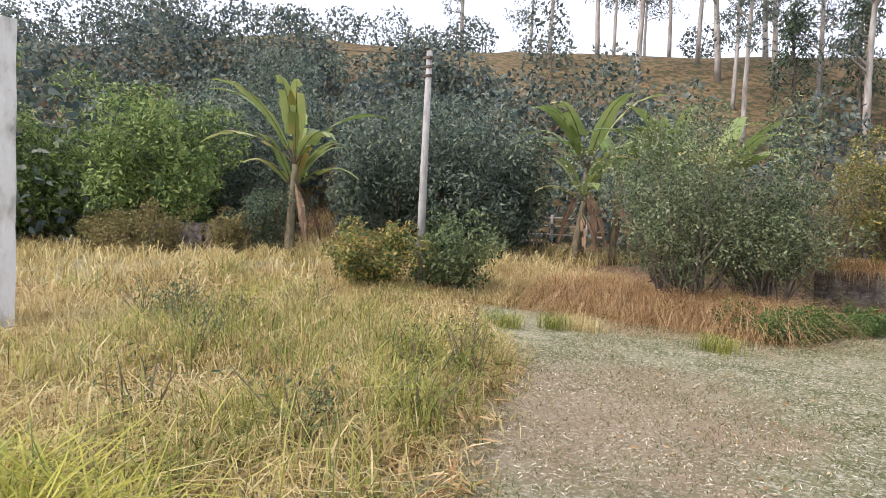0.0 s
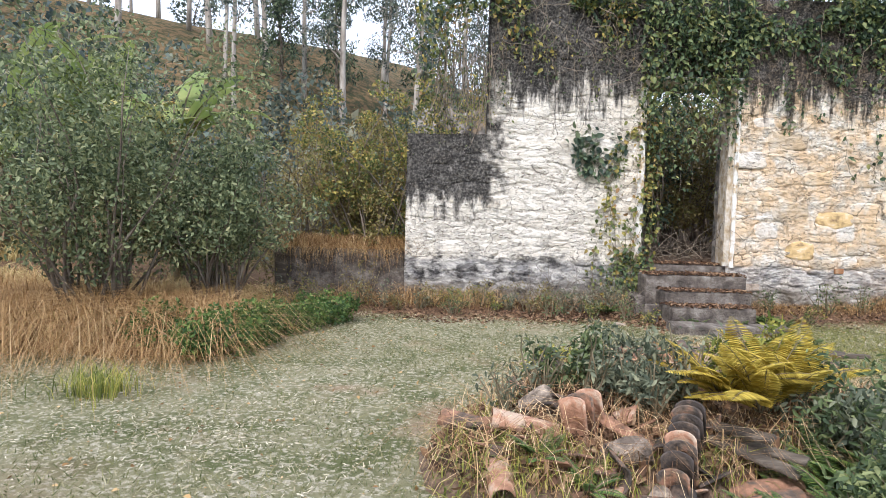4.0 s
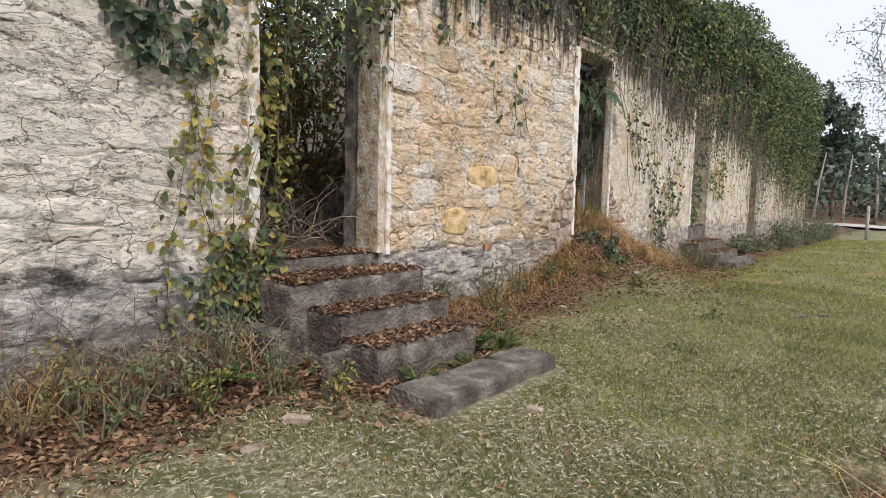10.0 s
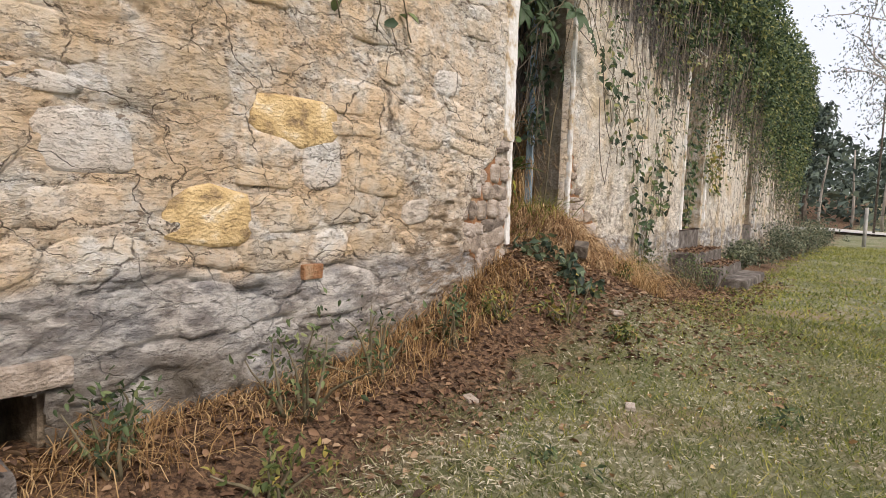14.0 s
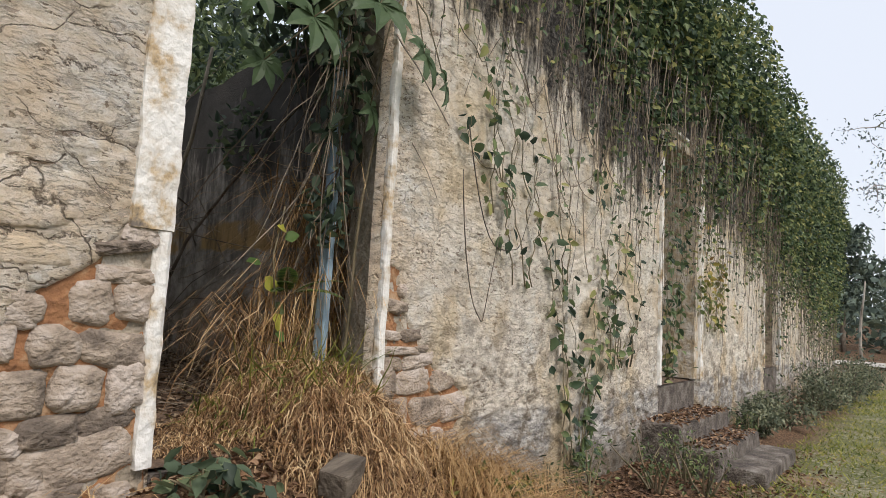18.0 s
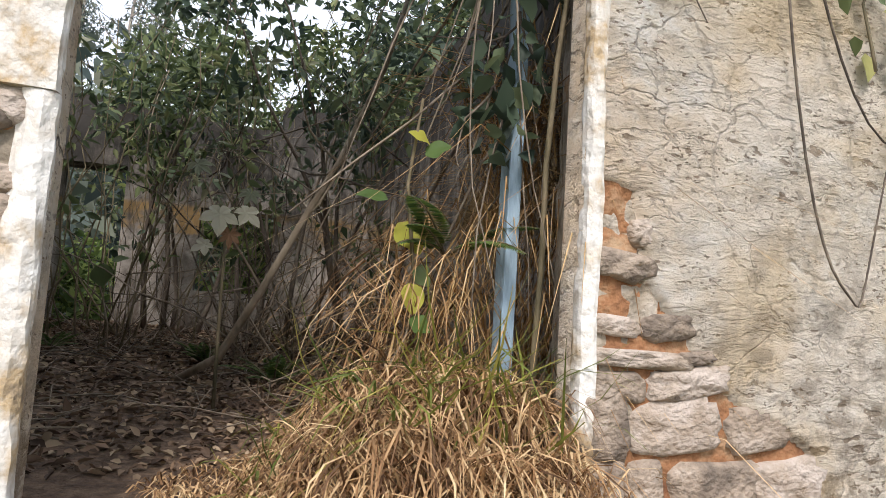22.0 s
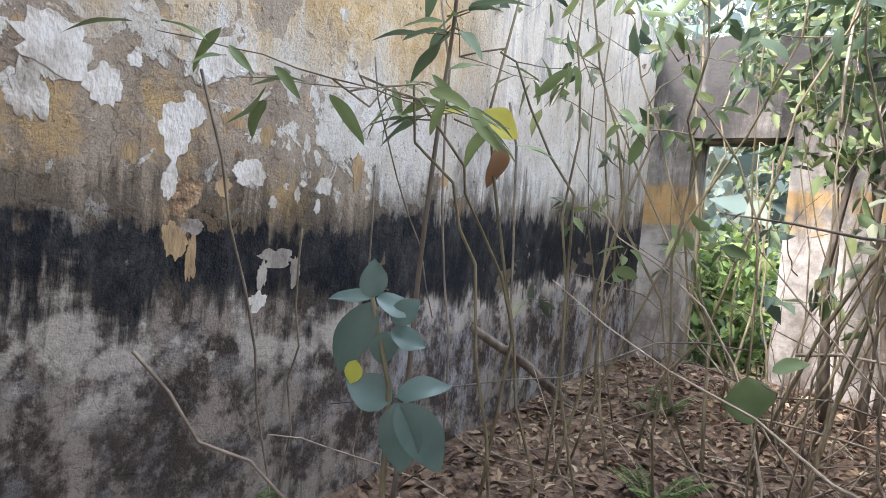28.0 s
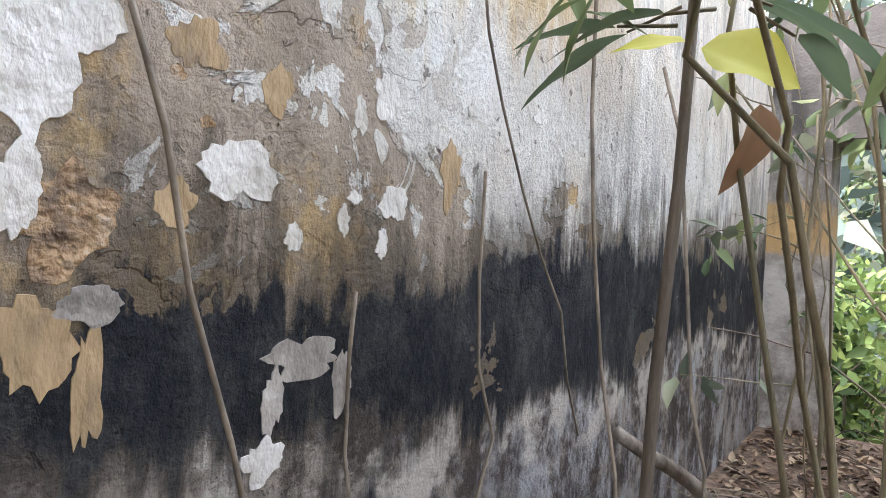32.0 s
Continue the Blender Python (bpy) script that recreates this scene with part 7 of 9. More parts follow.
def room_plants():
    fl = lambda x, y: float(floor_z(x, y))
    # broad bluish leaves on one stalk
    root = empty("broadleaf_plant", 9.72, 1.98, fl(9.72, 1.98), "young plant with broad blue-green leaves", "plant")
    stem = np.array([(9.72, 1.98, fl(9.72, 1.98) - 0.02), (9.75, 1.93, 1.45), (9.76, 1.91, 1.75), (9.725, 1.88, 1.92)])
    tube_part("stem", [(stem, 0.008, 0.004)], M_STEM, root, 6)
    for p, d, n, L, W in [((9.725, 1.88, 1.92), (-0.45, -0.35, -0.02), (0.4, -0.5, 0.8), 0.085, 0.035), ((9.725, 1.88, 1.92), (0.0, -0.1, 1), (0.5, -0.8, 0.1), 0.075, 0.055), ((9.72, 1.88, 1.915), (-0.25, -0.15, -1), (0.6, -0.7, 0.1), 0.16, 0.075),
                          ((9.73, 1.885, 1.92), (0.5, 0.3, -0.12), (0.4, -0.6, 0.7), 0.09, 0.05), ((9.76, 1.90, 1.88), (0.5, 0.2, 0.5), (0.4, -0.8, 0.3), 0.07, 0.05), ((9.76, 1.90, 1.86), (0.5, 0.3, -0.15), (0.5, -0.6, 0.6), 0.075, 0.05), ((9.75, 1.9, 1.86), (0.0, 0, -1), (0.6, -0.7, 0.2), 0.07, 0.055),
                          ((9.765, 1.915, 1.72), (-0.4, -0.3, 0.25), (0.4, -0.7, 0.5), 0.10, 0.075), ((9.77, 1.92, 1.72), (0.1, 0.1, -1), (0.5, -0.8, 0.2), 0.15, 0.085), ((9.775, 1.92, 1.72), (0.45, 0.35, -0.8), (0.5, -0.7, 0.3), 0.17, 0.085), ((9.77, 1.92, 1.73), (0.6, 0.4, 0.25), (0.3, -0.7, 0.6), 0.11, 0.05)]:
        broad_leaf(root, p, d, n, L, W, G_BLUE)
    broad_leaf(root, (9.715, 1.86, 1.80), (-0.2, -0.1, -1), (0.5, -0.8, 0), 0.05, 0.035, G_LEMON, label="small yellow-green leaf")
    # the sapling with dark pointed leaves before the wall
    root = empty("dark_sapling", 9.40, 2.40, fl(9.40, 2.40), "slender sapling with dark pointed leaves before the wall", "sapling")
    stem = wander((9.40, 2.40, fl(9.40, 2.40) - 0.03), (-0.02, 0.0, 1), 2.1, 9, 0.04, 0.03)
    tube_part("stem", [(stem, 0.0095, 0.005)], M_BARK, root, 7)
    for k in range(26):
        q = stem[6 + (k % 4)] + rng.normal(size=3) * 0.03
        a = k * 2.4
        d = np.array([math.cos(a), math.sin(a), rng.uniform(-0.45, 0.25)])
        tw = q + d * 0.07
        tube_part("leaf_stalk", [(np.array([q, tw]), 0.003, 0.002)], M_STEM, root, 4)
        broad_leaf(root, tw, d, (d[0] * 0.2, d[1] * 0.2, 1), rng.uniform(0.12, 0.19), rng.uniform(0.035, 0.05), G_DARK, curl=0.25)
    # yellow leaf and a withered one beside it
    root = empty("yellow_leaf_vine", 9.46, 2.78, fl(9.46, 2.78), "thin stem bearing a chewed yellow leaf and a withered one", "plant")
    st = np.array([(9.46, 2.78, fl(9.46, 2.78)), (9.50, 2.85, 1.7), (9.42, 2.76, 2.25), (9.40, 2.74, 2.45), (9.45, 2.9, 3.2)])
    tube_part("stem", [(st, 0.007, 0.004)], M_STEM, root, 6)
    broad_leaf(root, (9.37, 2.70, 2.42), (0.9, 0.3, -0.35), (0.2, -0.8, 0.6), 0.16, 0.12, G_LEMON)
    broad_leaf(root, (9.34, 2.72, 2.44), (-0.9, -0.1, 0.1), (0.2, -0.6, 0.8), 0.13, 0.06, G_LEMON)
    broad_leaf(root, (9.45, 2.73, 2.33), (0.1, 0.0, -1), (0.8, -0.6, 0.1), 0.13, 0.07, G_DEAD, label="withered brown leaf", curl=0.7)
    # round leaf low in front
    root = empty("roundleaf_seedling", 10.23, 3.13, fl(10.23, 3.13), "seedling with one round pale-green leaf", "plant")
    tube_part("stem", [(np.array([(10.23, 3.13, fl(10.23, 3.13)), (10.22, 3.12, 1.4), (10.23, 3.13, 1.63)]), 0.005, 0.003)], M_STEM, root, 5)
    broad_leaf(root, (10.19, 3.09, 1.68), (0.2, 0.15, -1), (0.5, -0.9, 0.3), 0.16, 0.15, G_MID)
    broad_leaf(root, (10.25, 3.14, 1.70), (0.7, 0.4, 0.3), (0.2, -0.8, 0.7), 0.12, 0.05, G_MID)
    # pale lobed leaves near the doorway
    root = empty("pale_castor", 10.98, 1.46, fl(10.98, 1.46), "seedling with pale lobed leaves, one withered", "plant")
    tube_part("stem", [(np.array([(10.98, 1.46, fl(10.98, 1.46)), (10.97, 1.45, 1.4), (10.96, 1.44, 1.86)]), 0.010, 0.006)], M_STEM, root, 6)
    palmate((10.93, 1.40, 1.88), 0.105, G_PALE, root, lobes=5, face=(0.1, -1, 0.5), hang=(0, -0.2, -1))
    palmate((11.04, 1.42, 1.90), 0.085, G_PALE, root, lobes=5, face=(0.3, -1, 0.6), hang=(0.6, 0, -0.6))
    palmate((10.88, 1.44, 1.74), 0.065, G_PALE, root, lobes=5, face=(-0.2, -1, 0.6), hang=(-0.7, 0, -0.4))
    palmate((10.98, 1.43, 1.80), 0.07, G_DEAD, root, face=(0.1, -1, 0.1), hang=(0, 0, -1), label="withered brown leaf")
    palmate((10.81, 1.54, 2.12), 0.085, G_DUSTY, root, face=(0, -1, 0.8), hang=(0.5, 0, -0.5))
    palmate((11.06, 1.6, 2.02), 0.075, G_DUSTY, root, face=(0, -1, 0.6), hang=(-0.3, 0, -1))
    # leaning trunk
    root = empty("leaning_trunk", 10.80, 2.35, fl(10.8, 2.35), "slim leaning trunk across the room", "tree")
    tr = np.array([(10.72, 2.30, 1.0), (10.98, 1.90, 1.20), (11.16, 1.78, 1.56), (11.33, 1.70, 1.93), (11.50, 1.77, 2.27), (11.75, 1.95, 2.9), (12.0, 2.2, 3.8)])
    tube_part("trunk", [(tr, 0.024, 0.014)], M_TAN_BARK, root, 8)
    for q, d in ((2, (-0.5, -0.2, 0.8)), (3, (0.6, 0.3, 0.7)), (4, (-0.7, 0.2, 0.6))):
        tube_part("side_branch", [(wander(tr[q], d, 0.7, 6, 0.15), 0.008, 0.003)], M_TAN_BARK, root, 5)
    # dark log on the litter
    root = empty("fallen_branch", 9.3, 3.6, fl(9.3, 3.6), "dark broken branch lying against the wall", "branch")
    tube_part("wood", [(wander((9.02, 3.35, 1.60), (0.30, 0.75, -0.45), 1.25, 8, 0.06), 0.020, 0.032)], M_BARK, root, 7)
    # pale sticks against the wall
    for k, (a, b, r) in enumerate([((8.985, 1.975, 2.40), (9.02, 2.30, 1.05), 0.0042), ((8.978, 2.36, 2.02), (8.985, 2.35, 1.1), 0.0035), ((9.15, 1.7, 1.72), (9.55, 2.25, 1.08), 0.0045), ((9.05, 2.9, 2.9), (9.2, 2.95, 1.1), 0.005), ((9.1, 3.4, 2.6), (9.3, 3.3, 1.1), 0.006), ((8.99, 2.62, 2.2), (9.05, 2.66, 1.1), 0.0035), ((9.02, 2.55, 2.6), (9.10, 2.95, 1.7), 0.003)]):
        a, b = np.array(a), np.array(b)
        pts = np.array([a + (b - a) * t + rng.normal(size=3) * 0.015 for t in np.linspace(0, 1, 8)])
        ob = tube_part("dry_stick", [(pts, r, r * 0.8)], M_TWIG, None, 6)
        tagged(ob, "thin pale dry stick leaning on the plaster wall", "stick", "sticks against the wall")
    # many stems through the room
    rr = np.random.default_rng(3)
    spots = []
    for k in range(40):
        x, y = rr.uniform(9.25, 12.4), rr.uniform(2.7, 5.4)
        if x < 9.6 and y < 3.0:
            continue
        spots.append((x, y, rr.uniform(1.0, 3.2), rr.uniform(0.003, 0.009)))
    for k in range(11):
        spots.append((rr.uniform(9.6, 10.35), rr.uniform(3.4, 4.9), rr.uniform(1.6, 3.2), rr.uniform(0.006, 0.010)))
    for x, y, h, r in spots:
        z = fl(x, y)
        lean = rr.normal(size=2) * 0.30
        pts = [(x, y, z - 0.03), (x + lean[0] * h * 0.4, y + lean[1] * h * 0.4, z + h * 0.5), (x + lean[0] * h * 0.7, y + lean[1] * h * 0.7, z + h)]
        sapling("sapling", pts, r, r * 0.5, int(rr.integers(8, 26)), 0.11, 0.045, [G_MID, G_MID, G_DARK, G_DUSTY][int(rr.integers(0, 4))], "thin-stemmed sapling growing from the littered floor", first=0.4)
    # brittle dead branches crossing through the far part of the room
    root = empty("branch_tangle", 11.3, 3.6, fl(11.3, 3.6), "tangle of dead thin branches and stalks among the saplings", "branches")
    cur = []
    for k in range(230):
        x, y = rr.uniform(10.0, 12.6), rr.uniform(2.3, 5.3)
        if y < 3.2 and x < 10.9:
            continue
        up = rr.uniform(0.0, 1.0)
        cur.append((wander((x, y, fl(x, y) + (0 if up > 0.35 else rr.uniform(0.1, 1.5))), (rr.normal() * 0.8, rr.normal() * 0.5, 0.1 + 1.3 * up), rr.uniform(0.6, 2.2), 8, 0.16), rr.uniform(0.003, 0.008), 0.0015))
    tube_part("branch_work", cur, M_TWIG, root, 4)["kind"] = "stuff"
    # arching stems near the wall
    for x, y, dx, dy, h in [(9.6, 2.9, -0.15, -0.9, 1.3), (9.75, 3.0, -0.3, -0.5, 1.5), (9.9, 3.3, 0.1, -0.4, 1.9), (9.5, 3.2, -0.1, 0.2, 2.1), (10.2, 3.5, -0.5, -0.2, 1.7), (9.65, 2.6, -0.2, -0.6, 1.35)]:
        z = fl(x, y)
        pts = [(x, y, z - 0.02), (x + dx * 0.25, y + dy * 0.25, z + h * 0.65), (x + dx * 0.7, y + dy * 0.7, z + h), (x + dx, y + dy, z + h * 0.98)]
        sapling("arching_stem", pts, 0.006, 0.0025, 14, 0.12, 0.032, G_MID, "arching green stem with narrow leaves", "arching stems", None, 5, 0.8, 0.6)
    # crowns overhead and behind
    for k, (x, y, h, w, n, mtl) in enumerate([(11.4, 4.7, 4.2, 2.4, 2000, G_MID), (12.1, 3.4, 4.0, 1.8, 1200, G_DARK), (10.5, 5.1, 3.7, 2.0, 1200, G_MID)]):
        shrub("room_tree", x, y, h, w, n, 0.115, 0.045, mtl, "young tree spreading over the roofless room", 5, "trees in the room", "tree", fl(x, y), 0.42)
    for k, (x, y, h, w) in enumerate([(9.0, 8.2, 2.2, 1.8), (11.4, 8.0, 2.4, 2.0), (12.9, 7.9, 5.0, 3.4), (9.6, 13.5, 6.2, 4.4), (11.8, 14.5, 7.0, 4.6), (5.6, 9.4, 5.0, 3.5), (15, 8.5, 6, 4.5), (19, 8.5, 6.5, 5), (4, 8.5, 6, 4.5), (23, 8.5, 6.5, 5)]):
        shrub("backyard_tree", x, y, h, w, 2200 if k < 2 else (5000 if k in (3, 4) else 9000), 0.14, 0.07, G_LIGHT if k < 2 else G_MID, "leafy growth behind the ruin", 14, "growth behind the ruin", "tree", None, 0.05, far=k > 1)
    for x, y, h, w in [(14.3, 6.9, 6.4, 3.2), (16.2, 7.4, 7.4, 4.2), (14.9, 8.4, 7.6, 4.0), (17.5, 9.6, 8.4, 5.0)]:
        shrub("shade_tree", x, y, h, w, 9000, 0.20, 0.10, G_DARK, "dense dark tree standing close behind the ruin", 22, "growth behind the ruin", "tree", None, 0.2, far=True)
    # thicket filling the first doorway's room
    for x, y, h, w in [(4.9, 1.5, 3.6, 1.6), (5.6, 1.9, 3.4, 1.6), (4.4, 2.3, 3.2, 1.6), (5.2, 3.0, 3.8, 2.2), (6.6, 2.4, 3.4, 2.0), (5.6, 4.0, 5.4, 2.6), (6.9, 4.4, 5.4, 2.6)]:
        shrub("doorway_thicket", x, y, h, w, 3600, 0.10, 0.05, G_DARK if x < 5.5 else G_BROWN, "dark thicket growing behind the first doorway", 16, "thicket in the first room", "bush", fl(x, y), 0.0)
    root = empty("twig_heap", 5.2, 0.9, 1.0, "grey tangle of dead twigs in the first doorway", "twigs")
    cur = [(wander((rng.uniform(4.5, 5.9), rng.uniform(0.5, 1.3), 0.95 + rng.random() * 0.2), rng.normal(size=3) * np.array([0.8, 0.5, 0.5]) + np.array([0, 0, 0.6]), rng.uniform(0.5, 1.3), 7, 0.3), 0.007, 0.003) for k in range(90)]
    tube_part("twig_tangle", cur, M_TWIG, root, 4)["kind"] = "stuff"
    # plants at the second doorway's east side
    root = empty("doorway_plant", 11.62, 0.52, 1.0, "plant with yellow and green round leaves in the doorway", "plant")
    tube_part("stem", [(np.array([(11.68, 0.55, 1.0), (11.62, 0.55, 1.5), (11.56, 0.55, 1.95), (11.58, 0.5, 2.25)]), 0.009, 0.005)], M_STEM, root, 6)
    for p, d, n, L, W, m in [((11.55, 0.60, 1.82), (0.5, -0.2, -0.7), (0.1, -1, 0.5), 0.14, 0.12, G_LEMON), ((11.50, 0.58, 1.89), (-0.7, -0.1, 0.1), (0.1, -0.8, 0.7), 0.12, 0.06, G_FERN), ((11.60, 0.55, 1.66), (0.5, -0.2, -0.5), (0.1, -1, 0.5), 0.09, 0.08, G_MID),
                             ((11.57, 0.50, 1.60), (0.2, -0.2, -0.9), (0.1, -1, 0.4), 0.11, 0.09, G_LEMON), ((11.58, 0.5, 1.48), (0.6, -0.1, -0.3), (0.1, -0.8, 0.6), 0.09, 0.08, G_FERN), ((11.62, 0.52, 2.1), (-0.6, -0.2, 0.2), (0.1, -0.8, 0.7), 0.09, 0.07, G_LEMON), ((11.6, 0.5, 2.05), (0.6, -0.2, 0.3), (0.1, -0.8, 0.7), 0.10, 0.08, G_FERN)]:
        broad_leaf(root, p, d, n, L, W, m)
    fern("palm_seedling", 11.74, 0.62, 1.72, 0.34, G_FERN, "young palm with stiff narrow leaflets", 5, "", 1.4)
    root = empty("hanging_roots", 12.3, 0.9, 2.4, "brown curtain of dead roots on the doorway's inner side", "roots")
    cur = []
    for k in range(70):
        x, y = rng.uniform(12.05, 12.7), rng.uniform(0.6, 1.25)
        if x < 12.15 and y < 0.7:
            continue
        cur.append((wander((x, y, rng.uniform(2.6, 4.6)), (rng.normal() * 0.12, -0.05, -1), rng.uniform(1.2, 2.9), 9, 0.12), rng.uniform(0.004, 0.012), 0.003))
    for k in range(26):
        cur.append((wander((rng.uniform(11.72, 12.02), rng.uniform(0.30, 0.40), rng.uniform(3.2, 4.0)), (rng.normal() * 0.06, 0.0, -1), rng.uniform(0.9, 2.0), 9, 0.09), rng.uniform(0.003, 0.008), 0.002))
    for c in cur:
        tube_part("root", [c], M_TWIG, root, 4)
    x, y = scatter(11.95, 12.7, 0.56, 1.3, 1100)
    P = np.stack([x, y, rng.uniform(1.0, 2.5, 1100)], 1)
    grass_patch("hanging_straw", P, rng.uniform(0.1, 0.4, 1100), 0.004, rng.uniform(0.5, 2.2, 1100), G_HAY, "dead straw and roots hanging inside the doorway", 1.8)
    n = 260
    P = np.stack([rng.uniform(11.50, 11.95, n), rng.uniform(0.62, 1.15, n), rng.uniform(1.15, 1.62, n)], 1)
    v, f = draped(P, rng.uniform(0.25, 0.55, n), rng.uniform(0.002, 0.005, n), rng.normal(size=(n, 3)) * np.array([0.6, 0.6, 0.2]) + np.array([-0.7, 0.1, 0]), rng.uniform(0.1, 1.1, n))
    m = 260
    P = np.stack([rng.uniform(11.58, 11.96, m), rng.uniform(0.42, 0.70, m), 1.0 + 0.85 * rng.random(m) ** 1.6], 1)
    hv, hf = draped(P, rng.uniform(0.14, 0.36, m), rng.uniform(0.0015, 0.0035, m), rng.normal(size=(m, 3)) * np.array([0.5, 0.3, 0.1]) + np.array([-0.25, -0.1, 0]), rng.uniform(0.6, 1.6, m))
    tagged(raw("drooping_straw", hv, hf, G_HAY), "dead straw drooping about the blue post", "straw", kind="stuff")
    tagged(raw("bent_straw", v, f, G_PALE_STRAW), "pale straw bent over into the room", "straw", kind="stuff")
    # litter over the floor, fallen twigs, a tuft of fern
    x, y = scatter(9.0, 12.7, 0.6, 5.6, 13000)
    P = np.stack([x, y, floor_z(x, y) + 0.012], 1)
    n = len(P)
    D = rng.normal(size=(n, 3)) * np.array([1, 1, 0.25])
    N = np.array([[0, 0, 1.0]]) + rng.normal(size=(n, 3)) * 0.4
    s = rng.uniform(0.6, 1.4, n)
    v, f = leaf_quads(P, D, N, 0.048 * s, 0.024 * s, 0.25)
    tagged(raw("floor_leaves", v, f, G_LITTER), "brown dead leaves covering the room's floor", "leaves", kind="stuff")
    cur = [(wander((a, b, float(floor_z(a, b)) + 0.02), rng.normal(size=3) * np.array([1, 1, 0.12]), rng.uniform(0.2, 0.9), 6, 0.15), 0.004, 0.002) for a, b in zip(rng.uniform(9.1, 12.5, 420), rng.uniform(0.8, 5.4, 420))]
    tagged(tube_part("fallen_twigs", cur, M_TWIG, None, 4), "dead twigs strewn over the litter", "twigs", kind="stuff")
    for x, y, s in [(9.12, 2.05, 0.3), (9.9, 3.3, 0.22), (9.6, 4.4, 0.2), (10.9, 2.9, 0.25), (11.3, 2.3, 0.3)]:
        fern("fern", x, y, fl(x, y), s, G_FERN, "small fern on the littered floor", 10)


room_plants()

# ---- rubble, tiles and timber on the lawn ----
def tile_mesh(name="roof_tile"):
    """A half-round clay roof tile, slightly tapered, with a wall thickness."""
    n, m = 9, 5
    vs, fs = [], []
    for layer in (0, 1):
        for j in range(m):
            v = j / (m - 1)
            r = (0.095 - 0.018 * v) - layer * 0.013
            for i in range(n):
                a = math.pi * i / (n - 1)
                vs.append((math.cos(a) * r, (v - 0.5) * 0.46, math.sin(a) * r * 0.85))
    def g(l, j, i):
        return l * n * m + j * n + i
    for j in range(m - 1):
        for i in range(n - 1):
            fs.append((g(0, j, i), g(0, j, i + 1), g(0, j + 1, i + 1), g(0, j + 1, i)))
            fs.append((g(1, j, i), g(1, j + 1, i), g(1, j + 1, i + 1), g(1, j, i + 1)))
        fs.append((g(0, j, 0), g(0, j + 1, 0), g(1, j + 1, 0), g(1, j, 0)))
        fs.append((g(0, j, n - 1), g(1, j, n - 1), g(1, j + 1, n - 1), g(0, j + 1, n - 1)))
    for i in range(n - 1):
        fs.append((g(0, 0, i), g(1, 0, i), g(1, 0, i + 1), g(0, 0, i + 1)))
        fs.append((g(0, m - 1, i), g(0, m - 1, i + 1), g(1, m - 1, i + 1), g(1, m - 1, i)))
    ob = finish(name, vs, fs, M_TILE, smooth=True)
    return tagged(ob, "weathered orange clay roof tile, half-round, on the rubble heap", "roof tile", "fallen roof tiles")


def heap_z(x, y):
    """Height of the long rubble heap over the lawn."""
    x, y = np.asarray(x, float) - 2.75, np.asarray(y, float) + 6.3
    u, v = 0.8 * x + 0.6 * y, -0.6 * x + 0.8 * y
    e = 1 - (u / 2.55) ** 2 - (v / 1.2) ** 2
    return np.where(e > 0, 0.36 * np.sqrt(np.maximum(e, 0)) * (1 + 0.22 * field(u * 2.5, v * 2.5, 91)), 0)


def heap():
    n, m = 48, 14
    u, v = np.meshgrid(np.linspace(-2.7, 2.7, n), np.linspace(-1.35, 1.35, m))
    x, y = 2.75 + 0.8 * u - 0.6 * v, -6.3 + 0.6 * u + 0.8 * v
    z = ground_z(x, y) + heap_z(x, y) - 0.03
    i = np.arange(m - 1)[:, None] * n + np.arange(n - 1)[None]
    ob = raw("earth_mound", np.stack([x.ravel(), y.ravel(), z.ravel()], 1), np.stack([i, i + 1, i + n + 1, i + n], -1).reshape(-1, 4), M_LITTER, smooth=True)
    return tagged(ob, "long heap of earth, straw, timber and broken roof tiles", "rubble heap")


